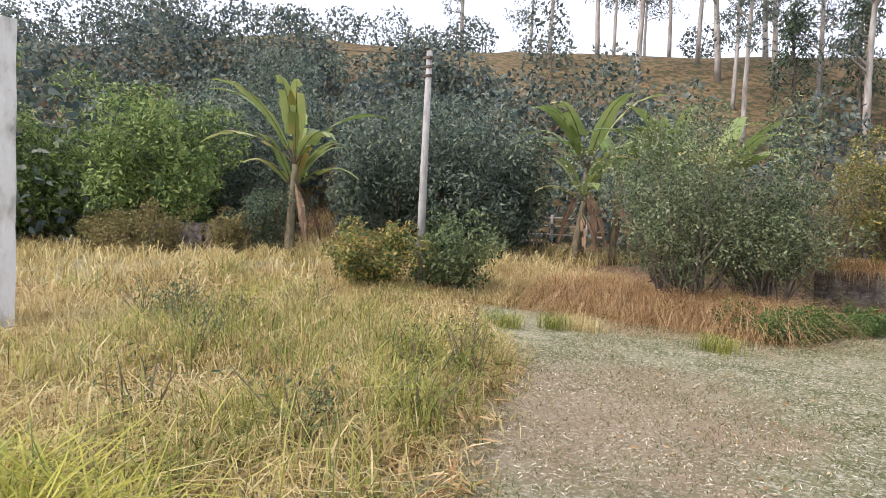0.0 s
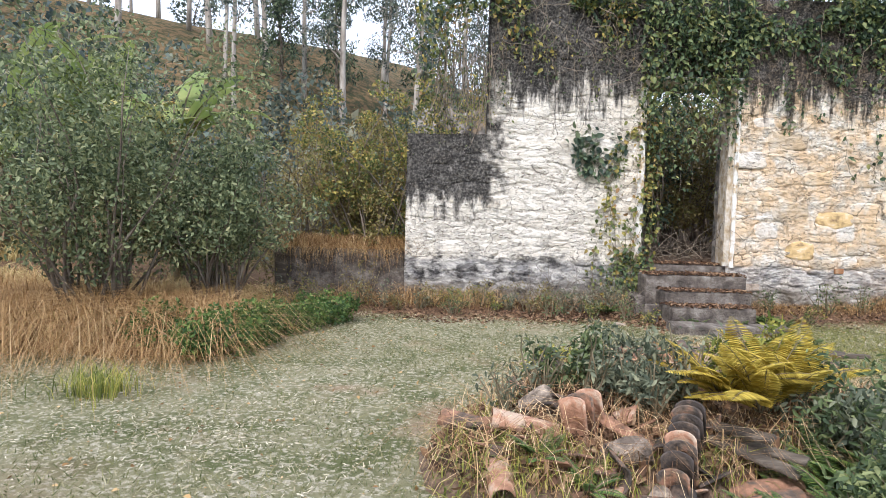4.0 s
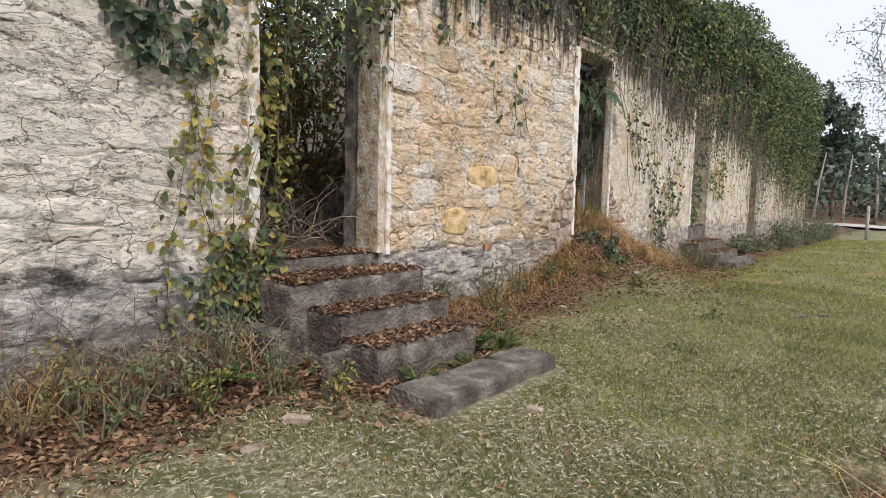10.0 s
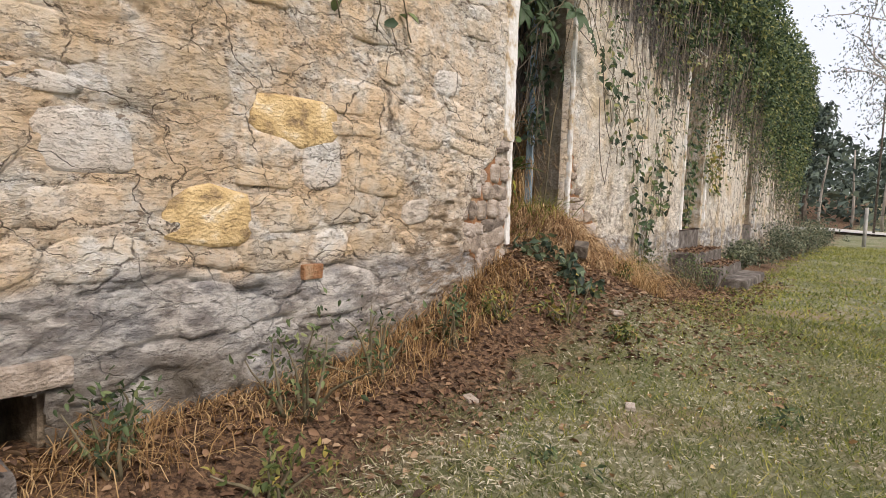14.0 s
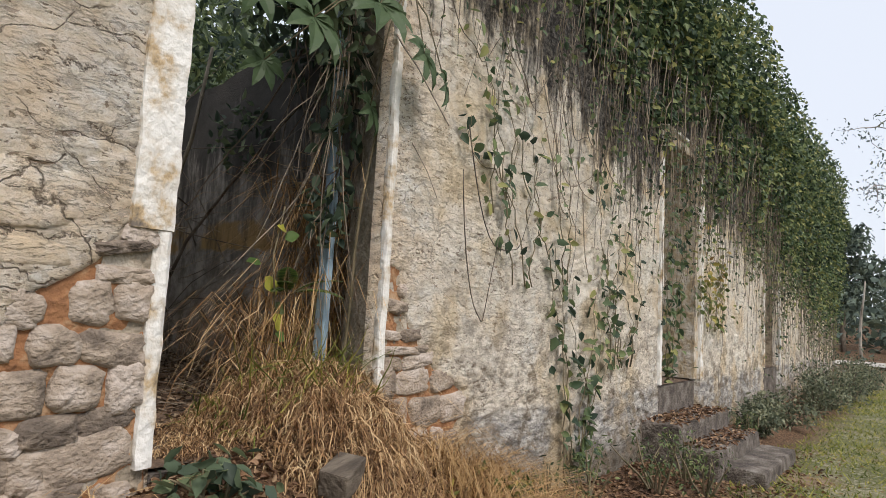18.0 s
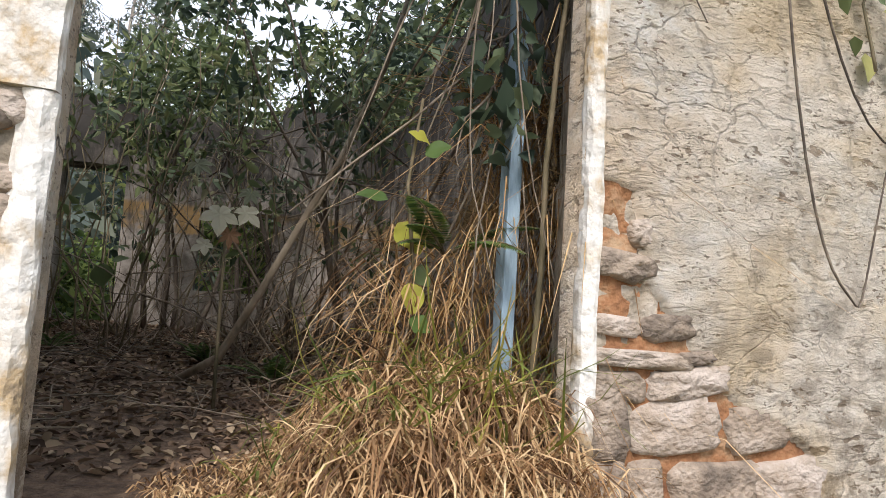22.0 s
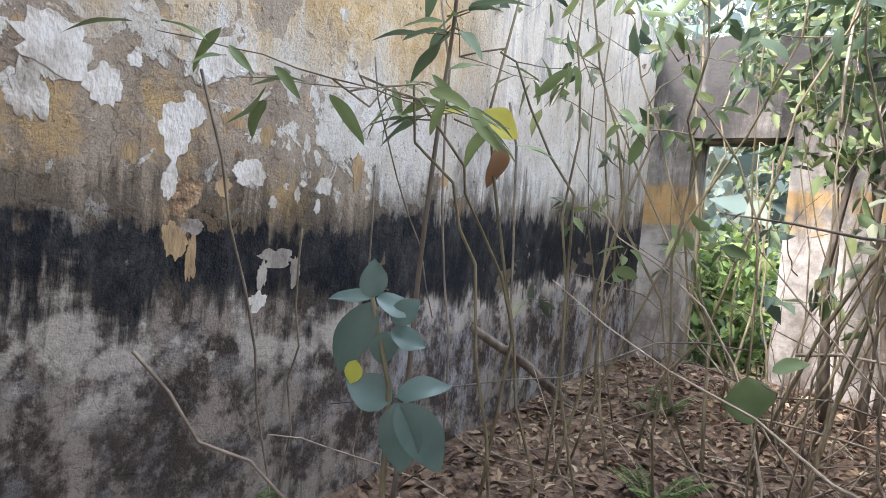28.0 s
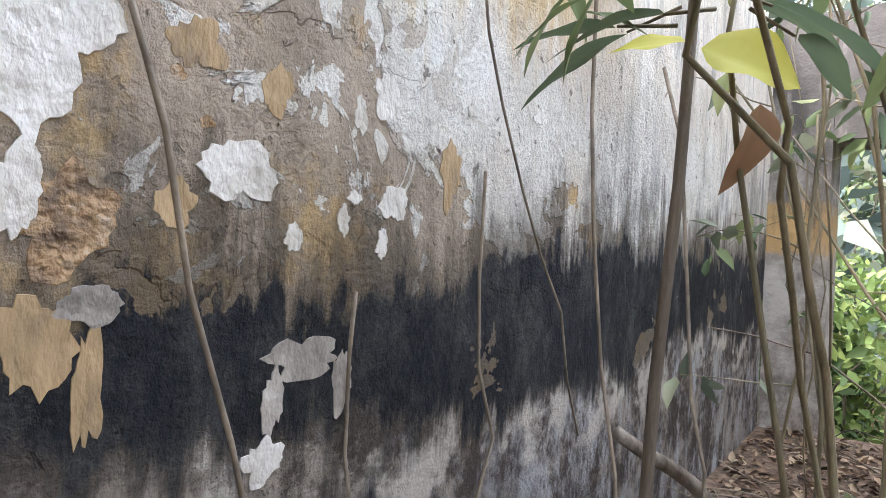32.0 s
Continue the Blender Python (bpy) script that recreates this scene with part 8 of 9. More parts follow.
def rubble():
    heap()
    first = tile_mesh()
    def on(x, y):
        return float(ground_z(x, y)) + float(heap_z(x, y))
    first.matrix_basis = pose(0.95, -7.15, on(0.95, -7.15) + 0.03, 0, 8, -118)
    spots = [(1.15, -7.3, 0.03, 6, -10, -110), (1.3, -7.35, 0.06, -10, 12, -95), (1.62, -7.5, 0.06, -70, 0, -40), (1.68, -7.46, 0.07, -68, 0, -38), (1.75, -7.43, 0.08, -66, 0, -42)]
    for k in range(8):
        spots.append((2.12 + 0.035 * k, -7.98 + 0.06 * k, 0.05 + 0.01 * k, -60 + k, 0, -34 + (k % 3) * 3))
    spots += [(2.08, -8.16, 0.02, 34, 5, -20), (2.25, -8.22, -0.02, 26, -6, -50), (2.5, -8.1, 0.04, 18, 6, -78), (2.66, -7.95, 0.05, 14, -8, -84), (2.75, -7.75, 0.06, 10, 0, -88), (2.9, -7.85, 0.02, 8, 20, -80),
              (1.75, -7.85, 0.03, 12, 100, 10), (1.6, -7.1, 0.04, 15, 70, 60), (2.0, -6.6, 0.03, 12, 10, 40), (1.9, -6.0, 0.02, 20, 0, 70), (1.72, -5.85, 0.02, 55, 0, 110), (2.3, -6.2, 0.05, 10, 25, 20), (2.1, -5.75, 0.02, 15, 170, 85)]
    spots += [(2.55, -5.3, -0.02, 8, 0, 60), (2.35, -5.55, 0.0, 22, 15, 90), (2.5, -5.8, 0.05, 58, 10, 30), (2.86, -5.68, 0.07, 50, -20, 80), (3.1, -5.75, 0.06, 35, 30, 45), (2.45, -5.15, -0.03, 5, 0, 120), (3.3, -5.6, 0.06, 20, 170, 35),
              (3.2, -5.95, 0.05, 15, 20, 15), (3.6, -5.6, 0.06, 18, 0, 95), (2.75, -6.05, 0.06, 10, 8, 65), (3.9, -5.35, 0.04, 20, 0, 30), (3.0, -6.3, 0.05, 12, 160, 45)]
    rnd = random.Random(31)
    for k in range(46):
        u, v = rnd.uniform(-2.3, 2.3), rnd.uniform(-0.95, 0.95)
        x, y = 2.75 + 0.8 * u - 0.6 * v, -6.3 + 0.6 * u + 0.8 * v
        if heap_z(x, y) > 0.12:
            spots.append((x, y, -0.02, rnd.uniform(-25, 35), rnd.choice([0, 10, -15, 165, 190]), rnd.uniform(0, 180)))
    for s in spots:
        copy_thing(first, pose(s[0], s[1], s[2] + on(s[0], s[1]), s[3], s[4], s[5]))
    # lumps of masonry
    for k, (x, y, sx, sy, sz) in enumerate([(2.72, -5.22, 0.42, 0.30, 0.24), (2.95, -5.12, 0.34, 0.26, 0.20), (2.4, -5.35, 0.26, 0.2, 0.16), (3.15, -5.0, 0.34, 0.24, 0.2), (1.9, -7.7, 0.3, 0.2, 0.14), (1.45, -7.0, 0.26, 0.2, 0.15), (2.0, -8.0, 0.2, 0.16, 0.12)]):
        bm = block(-sx / 2, sx / 2, -sy / 2, sy / 2, -sz / 2, sz / 2, 0.05, 4, 0.05, 140 + k)
        ob = tagged(part("masonry_lump", bm, M_CLAY if k < 4 else M_BARE_STONE), "broken lump of red masonry on the heap" if k < 4 else "broken grey stone on the heap", "stone", "lumps of masonry")
        ob.matrix_basis = pose(x, y, on(x, y) + 0.03, 10 * k, 7 * k, 33 * k)
    # timber
    for k, (x, y, dz, ln, w, h, rz, ry) in enumerate([(3.3, -5.42, 0.10, 1.7, 0.15, 0.11, -2, -3), (4.2, -5.0, 0.10, 1.2, 0.10, 0.04, 16, 4), (4.3, -5.12, 0.14, 1.3, 0.09, 0.04, 20, 2), (4.1, -4.9, 0.05, 1.1, 0.10, 0.04, 10, 5),
                                                      (4.35, -5.25, 0.12, 1.2, 0.08, 0.05, 26, 2), (3.5, -5.2, 0.10, 0.8, 0.09, 0.04, 4, 6), (4.4, -5.4, 0.10, 1.3, 0.11, 0.05, 36, -3), (4.5, -5.05, 0.16, 1.2, 0.08, 0.04, 30, 0), (4.6, -4.85, 0.08, 1.2, 0.12, 0.05, 12, 3), (2.72, -7.62, 0.09, 0.62, 0.13, 0.03, -48, 6), (2.82, -7.56, 0.13, 0.55, 0.10, 0.03, -40, 4), (2.66, -7.45, 0.11, 0.6, 0.09, 0.035, -58, -5), (4.55, -5.2, 0.2, 1.2, 0.09, 0.04, 8, 0)]):
        bm = block(-ln / 2, ln / 2, -w / 2, w / 2, -h / 2, h / 2, 0.012, 6, 0.012, 160 + k)
        ob = tagged(part("timber_beam" if k == 0 else "roof_batten", bm, M_OLD_WOOD), "charred dark roof beam across the rubble" if k == 0 else "grey weathered roof batten on the heap", "timber", "roof timbers")
        ob.matrix_basis = pose(x, y, on(x, y) + dz, 8 * (k % 3), ry, rz)
    # dry stalks over the heap
    x, y = scatter(0.6, 5.0, -8.6, -4.4, 5600)
    k = heap_z(x, y) > 0.08
    x, y = x[k], y[k]
    P = np.stack([x, y, ground_z(x, y) + heap_z(x, y) - 0.03], 1)
    grass_patch("dry_stalks", P, rng.uniform(0.08, 0.38, len(x)), 0.0028, rng.uniform(0.4, 1.8, len(x)), G_PALE_STRAW, "dry grass stalks through the rubble", 1.3)
    fallen_P = np.stack([x[:4000], y[:4000], (ground_z(x, y) + heap_z(x, y))[:4000] + 0.015], 1)
    foliage("dry_leaves", fallen_P, 0.085, 0.045, G_DEAD, None, 0.0, None, "curled dead leaves over the rubble", 1.0, "stuff")
    # grass growing in from the lawn, shards of tile
    x, y = scatter(0.5, 3.6, -8.9, -6.4, 5000)
    k = (heap_z(x, y) < 0.24) & (heap_z(x - 0.1, y + 0.22) > 0.0) & (field(x * 3, y * 3, 93) > -0.25)
    x, y = x[k], y[k]
    P = np.stack([x, y, ground_z(x, y) + heap_z(x, y) - 0.02], 1)
    grass_patch("heap_grass", P, rng.uniform(0.05, 0.18, len(x)), 0.004, rng.uniform(0.2, 1.2, len(x)), G_GRASS, "green grass round the rubble heap", 1.0)
    for k in range(22):
        x, y = rnd.uniform(1.0, 2.5), rnd.uniform(-8.2, -7.2)
        if heap_z(x, y) < 0.05:
            continue
        sx, sy = rnd.uniform(0.05, 0.13), rnd.uniform(0.04, 0.08)
        bm = block(-sx, sx, -sy, sy, -0.009, 0.009, 0.004, 3, 0.012, 210 + k)
        ob = tagged(part("tile_shard", bm, M_TILE), "broken shard of clay roof tile on the heap", "roof tile", "tile shards")
        ob.matrix_basis = pose(x, y, on(x, y) + 0.035, rnd.uniform(-50, 50), rnd.uniform(-40, 40), rnd.uniform(0, 180))
    for x, y, h in ((1.45, -6.8, 0.62), (1.85, -6.95, 0.75), (2.2, -7.2, 0.70), (2.45, -7.05, 0.8), (1.2, -7.0, 0.45)):
        shrub("weed", x, y, h, h * 0.6, 130, 0.06, 0.022, G_DUSTY, "thin upright grey-green weed behind the tiles", 12, "weeds round the rubble", "plant", on(x, y), 0.0, (0, 0), M_STEM)
    for x, y, h in ((1.35, -7.78, 0.24), (1.6, -8.0, 0.26), (1.9, -8.25, 0.24), (2.42, -8.42, 0.32), (2.62, -8.12, 0.30), (2.9, -7.9, 0.36)):
        fern("fern", x, y, on(x, y), h, G_FERN, "green fern at the edge of the heap", 11, "ferns", 0.9)
    # ferns and weeds round the heap
    for x, y, s, mtl, lab in [(3.0, -7.2, 0.75, G_GOLD_FERN, "golden yellow fern on the rubble heap"), (2.75, -7.1, 0.6, G_GOLD_FERN, "golden yellow fern on the rubble heap"), (3.3, -6.95, 0.7, G_GOLD_FERN, "golden yellow fern on the rubble heap"),
                              (2.75, -8.3, 0.42, G_FERN, "green fern at the edge of the heap"), (3.1, -8.1, 0.5, G_FERN, "green fern at the edge of the heap"), (3.4, -8.2, 0.55, G_FERN, "green fern at the edge of the heap"), (3.3, -7.7, 0.55, G_FERN, "green fern at the edge of the heap"),
                              (3.7, -7.6, 0.55, G_FERN, "green fern at the edge of the heap"), (3.0, -8.6, 0.5, G_FERN, "green fern at the edge of the heap"), (3.8, -8.3, 0.6, G_FERN, "green fern at the edge of the heap"), (2.62, -5.75, 0.3, G_FERN, "green fern among roof tiles")]:
        fern("fern", x, y, on(x, y) + (0.14 if mtl is G_GOLD_FERN else 0), s * (0.85 if mtl is G_FERN else 1), mtl, lab, 12 if mtl is G_GOLD_FERN else 16, "ferns", 0.8 if mtl is G_GOLD_FERN else 0.8)
    for x, y, h, w, mtl, lab in [(3.25, -8.35, 0.5, 0.7, G_MID, "green weed at the edge of the heap"), (3.7, -8.0, 0.65, 0.8, G_MID, "green weed at the edge of the heap"), (3.5, -7.4, 0.6, 0.7, G_DUSTY, "grey-green weed on the heap"), (2.2, -6.9, 0.55, 0.6, G_DUSTY, "thin-leaved weed on the heap"), (1.8, -6.6, 0.5, 0.5, G_MID, "green weed on the heap"), (3.7, -7.1, 0.8, 0.7, G_MID, "green weed behind the heap"), (4.1, -7.6, 0.9, 0.9, G_MID, "green weed behind the heap"),
                                 (1.9, -5.0, 0.3, 0.4, G_GRASS, "small bright weed on the lawn"), (2.1, -5.2, 0.35, 0.4, G_GRASS, "small bright weed on the lawn"), (3.6, -6.3, 0.5, 0.6, G_YELLOW, "yellowing weed on the heap"), (3.2, -6.5, 0.5, 0.6, G_GRASS, "yellow-green weed on the heap")]:
        shrub("weed", x, y, h, w, 1300, 0.07, 0.028, mtl, lab, 12, "weeds round the rubble", "plant", on(x, y), 0.0, (0, 0), M_STEM)


rubble()


# ---- eastern end: fence, trees and hills ----
def east():
    root = empty("wire_fence", 35, -6, 0, "wire fence on rough pale posts across the meadow", "fence")
    tops = []
    for k, (x, y) in enumerate([(34.2, 1.2), (34.6, -2.4), (35.0, -6.0), (35.4, -9.6), (35.8, -13.2), (36.2, -16.8), (33.9, 4.8)]):
        z = float(ground_z(x, y))
        tube_part("post", [(np.array([(x, y, z - 0.2), (x + 0.02, y, z + 1.52)]), 0.075, 0.065)], M_POST, root, 7)
        tops.append((x, y, z))
    z = float(ground_z(34.4, 0.3))
    tube_part("brace", [(np.array([(34.2, 1.2, z + 1.2), (34.5, -0.9, z - 0.05)]), 0.05, 0.045)], M_POST, root, 6)
    tops.sort(key=lambda p: p[1])
    for h in (0.45, 0.85, 1.25):
        tube_part("wire", [(np.array([(a, b, c + h) for a, b, c in tops]), 0.006, 0.006)], M_OLD_WOOD, root, 4)
    tube_part("radio_mast", [(np.array([(50.1, -2.5, 0.0), (50.1, -2.5, 9.2)]), 0.07, 0.04)], M_OLD_WOOD, None, 6)
    tagged(bpy.data.objects["radio_mast"], "thin grey pole far beyond the road", "pole")
    # far woods
    x = rng.uniform(60, 150, 800)
    y = rng.uniform(-90, 70, 800)
    gz = ground_z(x, y)
    root = empty("far_woodland", 90, -5, 0, "dark woodland beyond the road, distance haze in its leaf colour", "woodland", kind="stuff")
    r = rng.uniform(1.8, 4.2, 800)
    P, o = in_clumps(np.stack([x, y, gz + r * 0.8], 1), np.stack([r, r, r * 1.4], 1), 60000, 0.6)
    foliage("foliage", P, 0.75, 0.5, G_FAR_HAZED, root, 0.3, far=True)
    x = rng.uniform(57, 64, 70)
    y = np.linspace(-80, 60, 70)
    cur = [(wander((a, b, float(ground_z(a, b)) - 0.2), (0, 0, 1), rng.uniform(4, 7), 5, 0.06), 0.12, 0.05) for a, b in zip(x, y)]
    tube_part("trunks", cur, M_PALE_BARK, root, 5)
    for k, (a, b, h) in enumerate([(66, 9, 13), (70, 3, 11), (64, 14, 14), (75, -4, 12), (68, -10, 10), (72, 16, 15)]):
        tall_tree("far_tree", a, b, float(ground_z(a, b)), h, 0.25, 0.25, 3.6, 3500, 0.5, 0.25, G_FAR_HAZED, M_BARK, "broad tree beyond the road, distance haze in its leaf colour", "far trees", 14)
    # thin spreading tree over the meadow
    root = empty("acacia_tree", 43.5, -8.2, float(ground_z(43.5, -8.2)), "open spreading tree with pale limbs and thin leaves", "tree")
    z0 = float(root.location[2])
    trunk = wander((43.5, -8.2, z0 - 0.2), (0.02, 0.12, 1), 6.5, 8, 0.05)
    cur, cs = [(trunk, 0.28, 0.14)], []
    for k in range(13):
        a = rng.uniform(0, 2 * np.pi) if k > 6 else rng.uniform(0.25, 0.75) * np.pi
        b = wander(trunk[-1 - (k % 3)], (np.cos(a), np.sin(a) + 0.35, rng.uniform(0.35, 0.9)), rng.uniform(5.0, 8.5), 9, 0.17, 0.02)
        cur.append((b, 0.12, 0.02))
        for q in (4, 6, 7, 8, 9):
            for _ in range(2):
                c = wander(b[q], rng.normal(size=3) + np.array([0, 0.2, 0.3]), rng.uniform(1.0, 2.2), 5, 0.25)
                cur.append((c, 0.03, 0.006))
                cs += [c[-1], c[3]]
    tube_part("limb_work", cur, M_PALE_BARK, root, 5)["kind"] = "stuff"
    P, o = in_clumps(cs, np.full(len(cs), 0.75), 4500, 0.0)
    foliage("crown", P, 0.16, 0.07, G_HILL_HAZED, root, 0.6)
    # bushes along the far end of the front and beside the path
    for a, b, h, w in [(26, -0.7, 1.1, 1.6), (28.5, -0.8, 1.3, 1.8), (31, -0.9, 1.2, 1.8), (24.4, -0.6, 0.9, 1.2), (33.2, -1.0, 1.0, 1.6), (21.5, -0.5, 0.6, 1.0), (20.0, -0.45, 0.5, 0.9)]:
        shrub("wall_bush", a, b, h * 0.75, w * 0.8, 1500, 0.08, 0.04, G_DUSTY, "bushy creeper growth at the wall's foot", 14, "growth at the wall's foot", "bush", None, 0.0, far=True)
    for a, b, h, w in [(12.4, -7.2, 1.2, 1.7), (13.8, -7.6, 1.4, 2.0)]:
        shrub("path_bush", a, b, h, w, 5000, 0.08, 0.035, G_MID, "green bush at the edge of the grass path", 16, "bushes by the path", "bush", None, 0.0)


east()

# ---- weeds, litter and turf ----
def fallen(name, P, L, material, label, flat=0.25):
    n = len(P)
    D = rng.normal(size=(n, 3))
    D[:, 2] *= flat
    N = np.tile(np.array([[0, 0, 1.0]]), (n, 1)) + rng.normal(size=(n, 3)) * 0.45
    s = rng.uniform(0.6, 1.4, n)
    v, f = leaf_quads(P, D, N, L * s, L * 0.6 * s, 0.25)
    return tagged(raw(name, v, f, material), label, "leaves", kind="stuff")


def step_top(x, y):
    z = ground_z(x, y)
    for x0, x1, y0, y1, h in [(4.30, 6.08, -0.52, 0.03, 0.77), (4.50, 6.00, -0.95, -0.52, 0.53), (4.48, 5.86, -1.40, -0.95, 0.32), (16.35, 18.5, -0.42, 0.03, 0.57), (16.45, 18.5, -0.8, -0.42, 0.35)]:
        z = np.where((x > x0) & (x < x1) & (y > y0) & (y < y1), np.maximum(z, h), z)
    z = np.where((x > 4.35) & (x < 5.95) & (y > 0.03) & (y < 0.5), 0.93, z)
    return z


def litter():
    x, y = scatter(-0.5, 19.5, -1.7, 0.0, 16000)
    k = rng.random(len(x)) < np.clip(1.25 + y * 0.72 + 0.5 * field(x * 0.9, y * 0.9, 61), 0.05, 1)
    x, y = x[k], y[k]
    fallen("fallen_leaves", np.stack([x, y, step_top(x, y) + 0.012], 1), 0.055, G_DEAD, "brown fallen leaves along the foot of the wall")
    x, y = scatter(4.2, 6.1, -1.6, 0.5, 4200)
    fallen("step_leaves", np.stack([x, y, step_top(x, y) + 0.015], 1), 0.05, G_DEAD, "reddish dry leaves lying on the steps")
    x, y = scatter(2.2, 4.6, -2.3, -0.3, 3200)
    k = rng.random(len(x)) < np.clip(1.35 + 0.62 * y + 0.8 * field(x * 1.3, y * 1.3, 66), 0, 1)
    x, y = x[k], y[k]
    fallen("drifted_leaves", np.stack([x, y, step_top(x, y) + 0.012 + 0.05 * rng.random(len(x)) * np.clip(1 - np.abs(x - 3.9), 0, 1)], 1), 0.06, G_DEAD, "drift of dry leaves beside the steps")
    x, y = scatter(10.0, 13.0, -2.6, 0.1, 3500)
    k = rng.random(len(x)) < np.clip(1.1 + y * 0.35, 0.1, 1)
    x, y = x[k], y[k]
    fallen("mound_leaves", on_ground(x, y, 0.012), 0.05, G_DEAD, "brown leaves over the heap before the doorway")
    x, y = scatter(-3, 20, -11, -1.4, 2600)
    fallen("lawn_leaves", on_ground(x, y, 0.01), 0.04, G_HAY, "scattered dry leaves on the lawn")


litter()




def mound_z(x, y):
    rise = 0.30 * bump_hill(x, 11.0, 11.45) * np.clip((y + 0.75) / 0.6, 0, 1) * np.clip((0.85 - y) / 0.4, 0, 1)
    return np.where(y < 0.03, ground_z(x, y), np.maximum(floor_z(x, y), 0.98)) + rise * (1 + 0.3 * field(x * 4, y * 4, 51))


def straw_mound():
    # a bank of tangled straw spilling out of the second doorway
    n = 12500
    x = rng.uniform(10.62, 11.92, n)
    y = rng.uniform(-0.62, 0.75, n)
    k = (x > 10.82 + 0.30 * field(x * 3, y * 3, 52)) | (y < -0.2)
    x, y = x[k], y[k]
    n = len(x)
    P = np.stack([x, y, mound_z(x, y) * (1 - 0.05 * rng.random(n)) - 0.02], 1)
    away = rng.normal(size=(n, 3)) * np.array([1.0, 0.9, 0.25]) + np.array([-0.05, -0.45, 0])
    v, f = draped(P, rng.uniform(0.08, 0.28, n) * np.clip((x - 10.75) / 0.75, 0.35, 1), rng.uniform(0.0016, 0.0038, n), away, rng.uniform(-0.15, 0.95, n))
    tagged(raw("straw_heap", v, f, G_PALE_STRAW), "heap of pale dry straw in the second doorway", "straw", kind="stuff")
    x = rng.uniform(11.05, 11.88, 190)
    y = rng.uniform(-0.1, 0.7, 190)
    v, f = draped(np.stack([x, y, mound_z(x, y)], 1), rng.uniform(0.15, 0.42, 190) * np.clip((x - 10.85) / 0.6, 0.4, 1), np.full(190, 0.004), rng.normal(size=(190, 3)) * np.array([0.8, 0.5, 0.1]) + np.array([0, -0.4, 0]), rng.uniform(-0.9, 0.5, 190))
    tagged(raw("green_blades", v, f, G_GRASS), "green grass blades growing through the straw", "grass", kind="stuff")
    for px, py, h in ((10.75, -0.25, 0.26), (10.78, -0.55, 0.28), (10.66, -0.75, 0.26)):
        shrub("weed", px, py, h, h * 1.1, 90, 0.10, 0.06, G_DARK, "broad-leaved green weed beside the straw", 8, "weeds along the wall", "plant", float(mound_z(px, py)) - 0.03, 0.0, (0, 0), M_STEM)
    x = rng.uniform(12.0, 13.2, 2500)
    y = -rng.random(2500) ** 1.5 * 0.8 - 0.05
    grass_patch("wall_grass", on_ground(x, y), rng.uniform(0.12, 0.4, 2500), 0.003, rng.uniform(0.4, 1.6, 2500), G_HAY, "dry grass along the wall's foot", 1.2)
    # dark block in the straw
    bm = block(-0.10, 0.10, -0.07, 0.07, -0.06, 0.07, 0.012, 3, 0.01, 77)
    ob = tagged(part("burnt_block", bm, M_OLD_WOOD), "dark charred block lying in the straw", "block")
    ob.matrix_basis = pose(11.24, -0.50, float(mound_z(11.24, -0.50)) + 0.06, 8, -12, 20)


straw_mound()


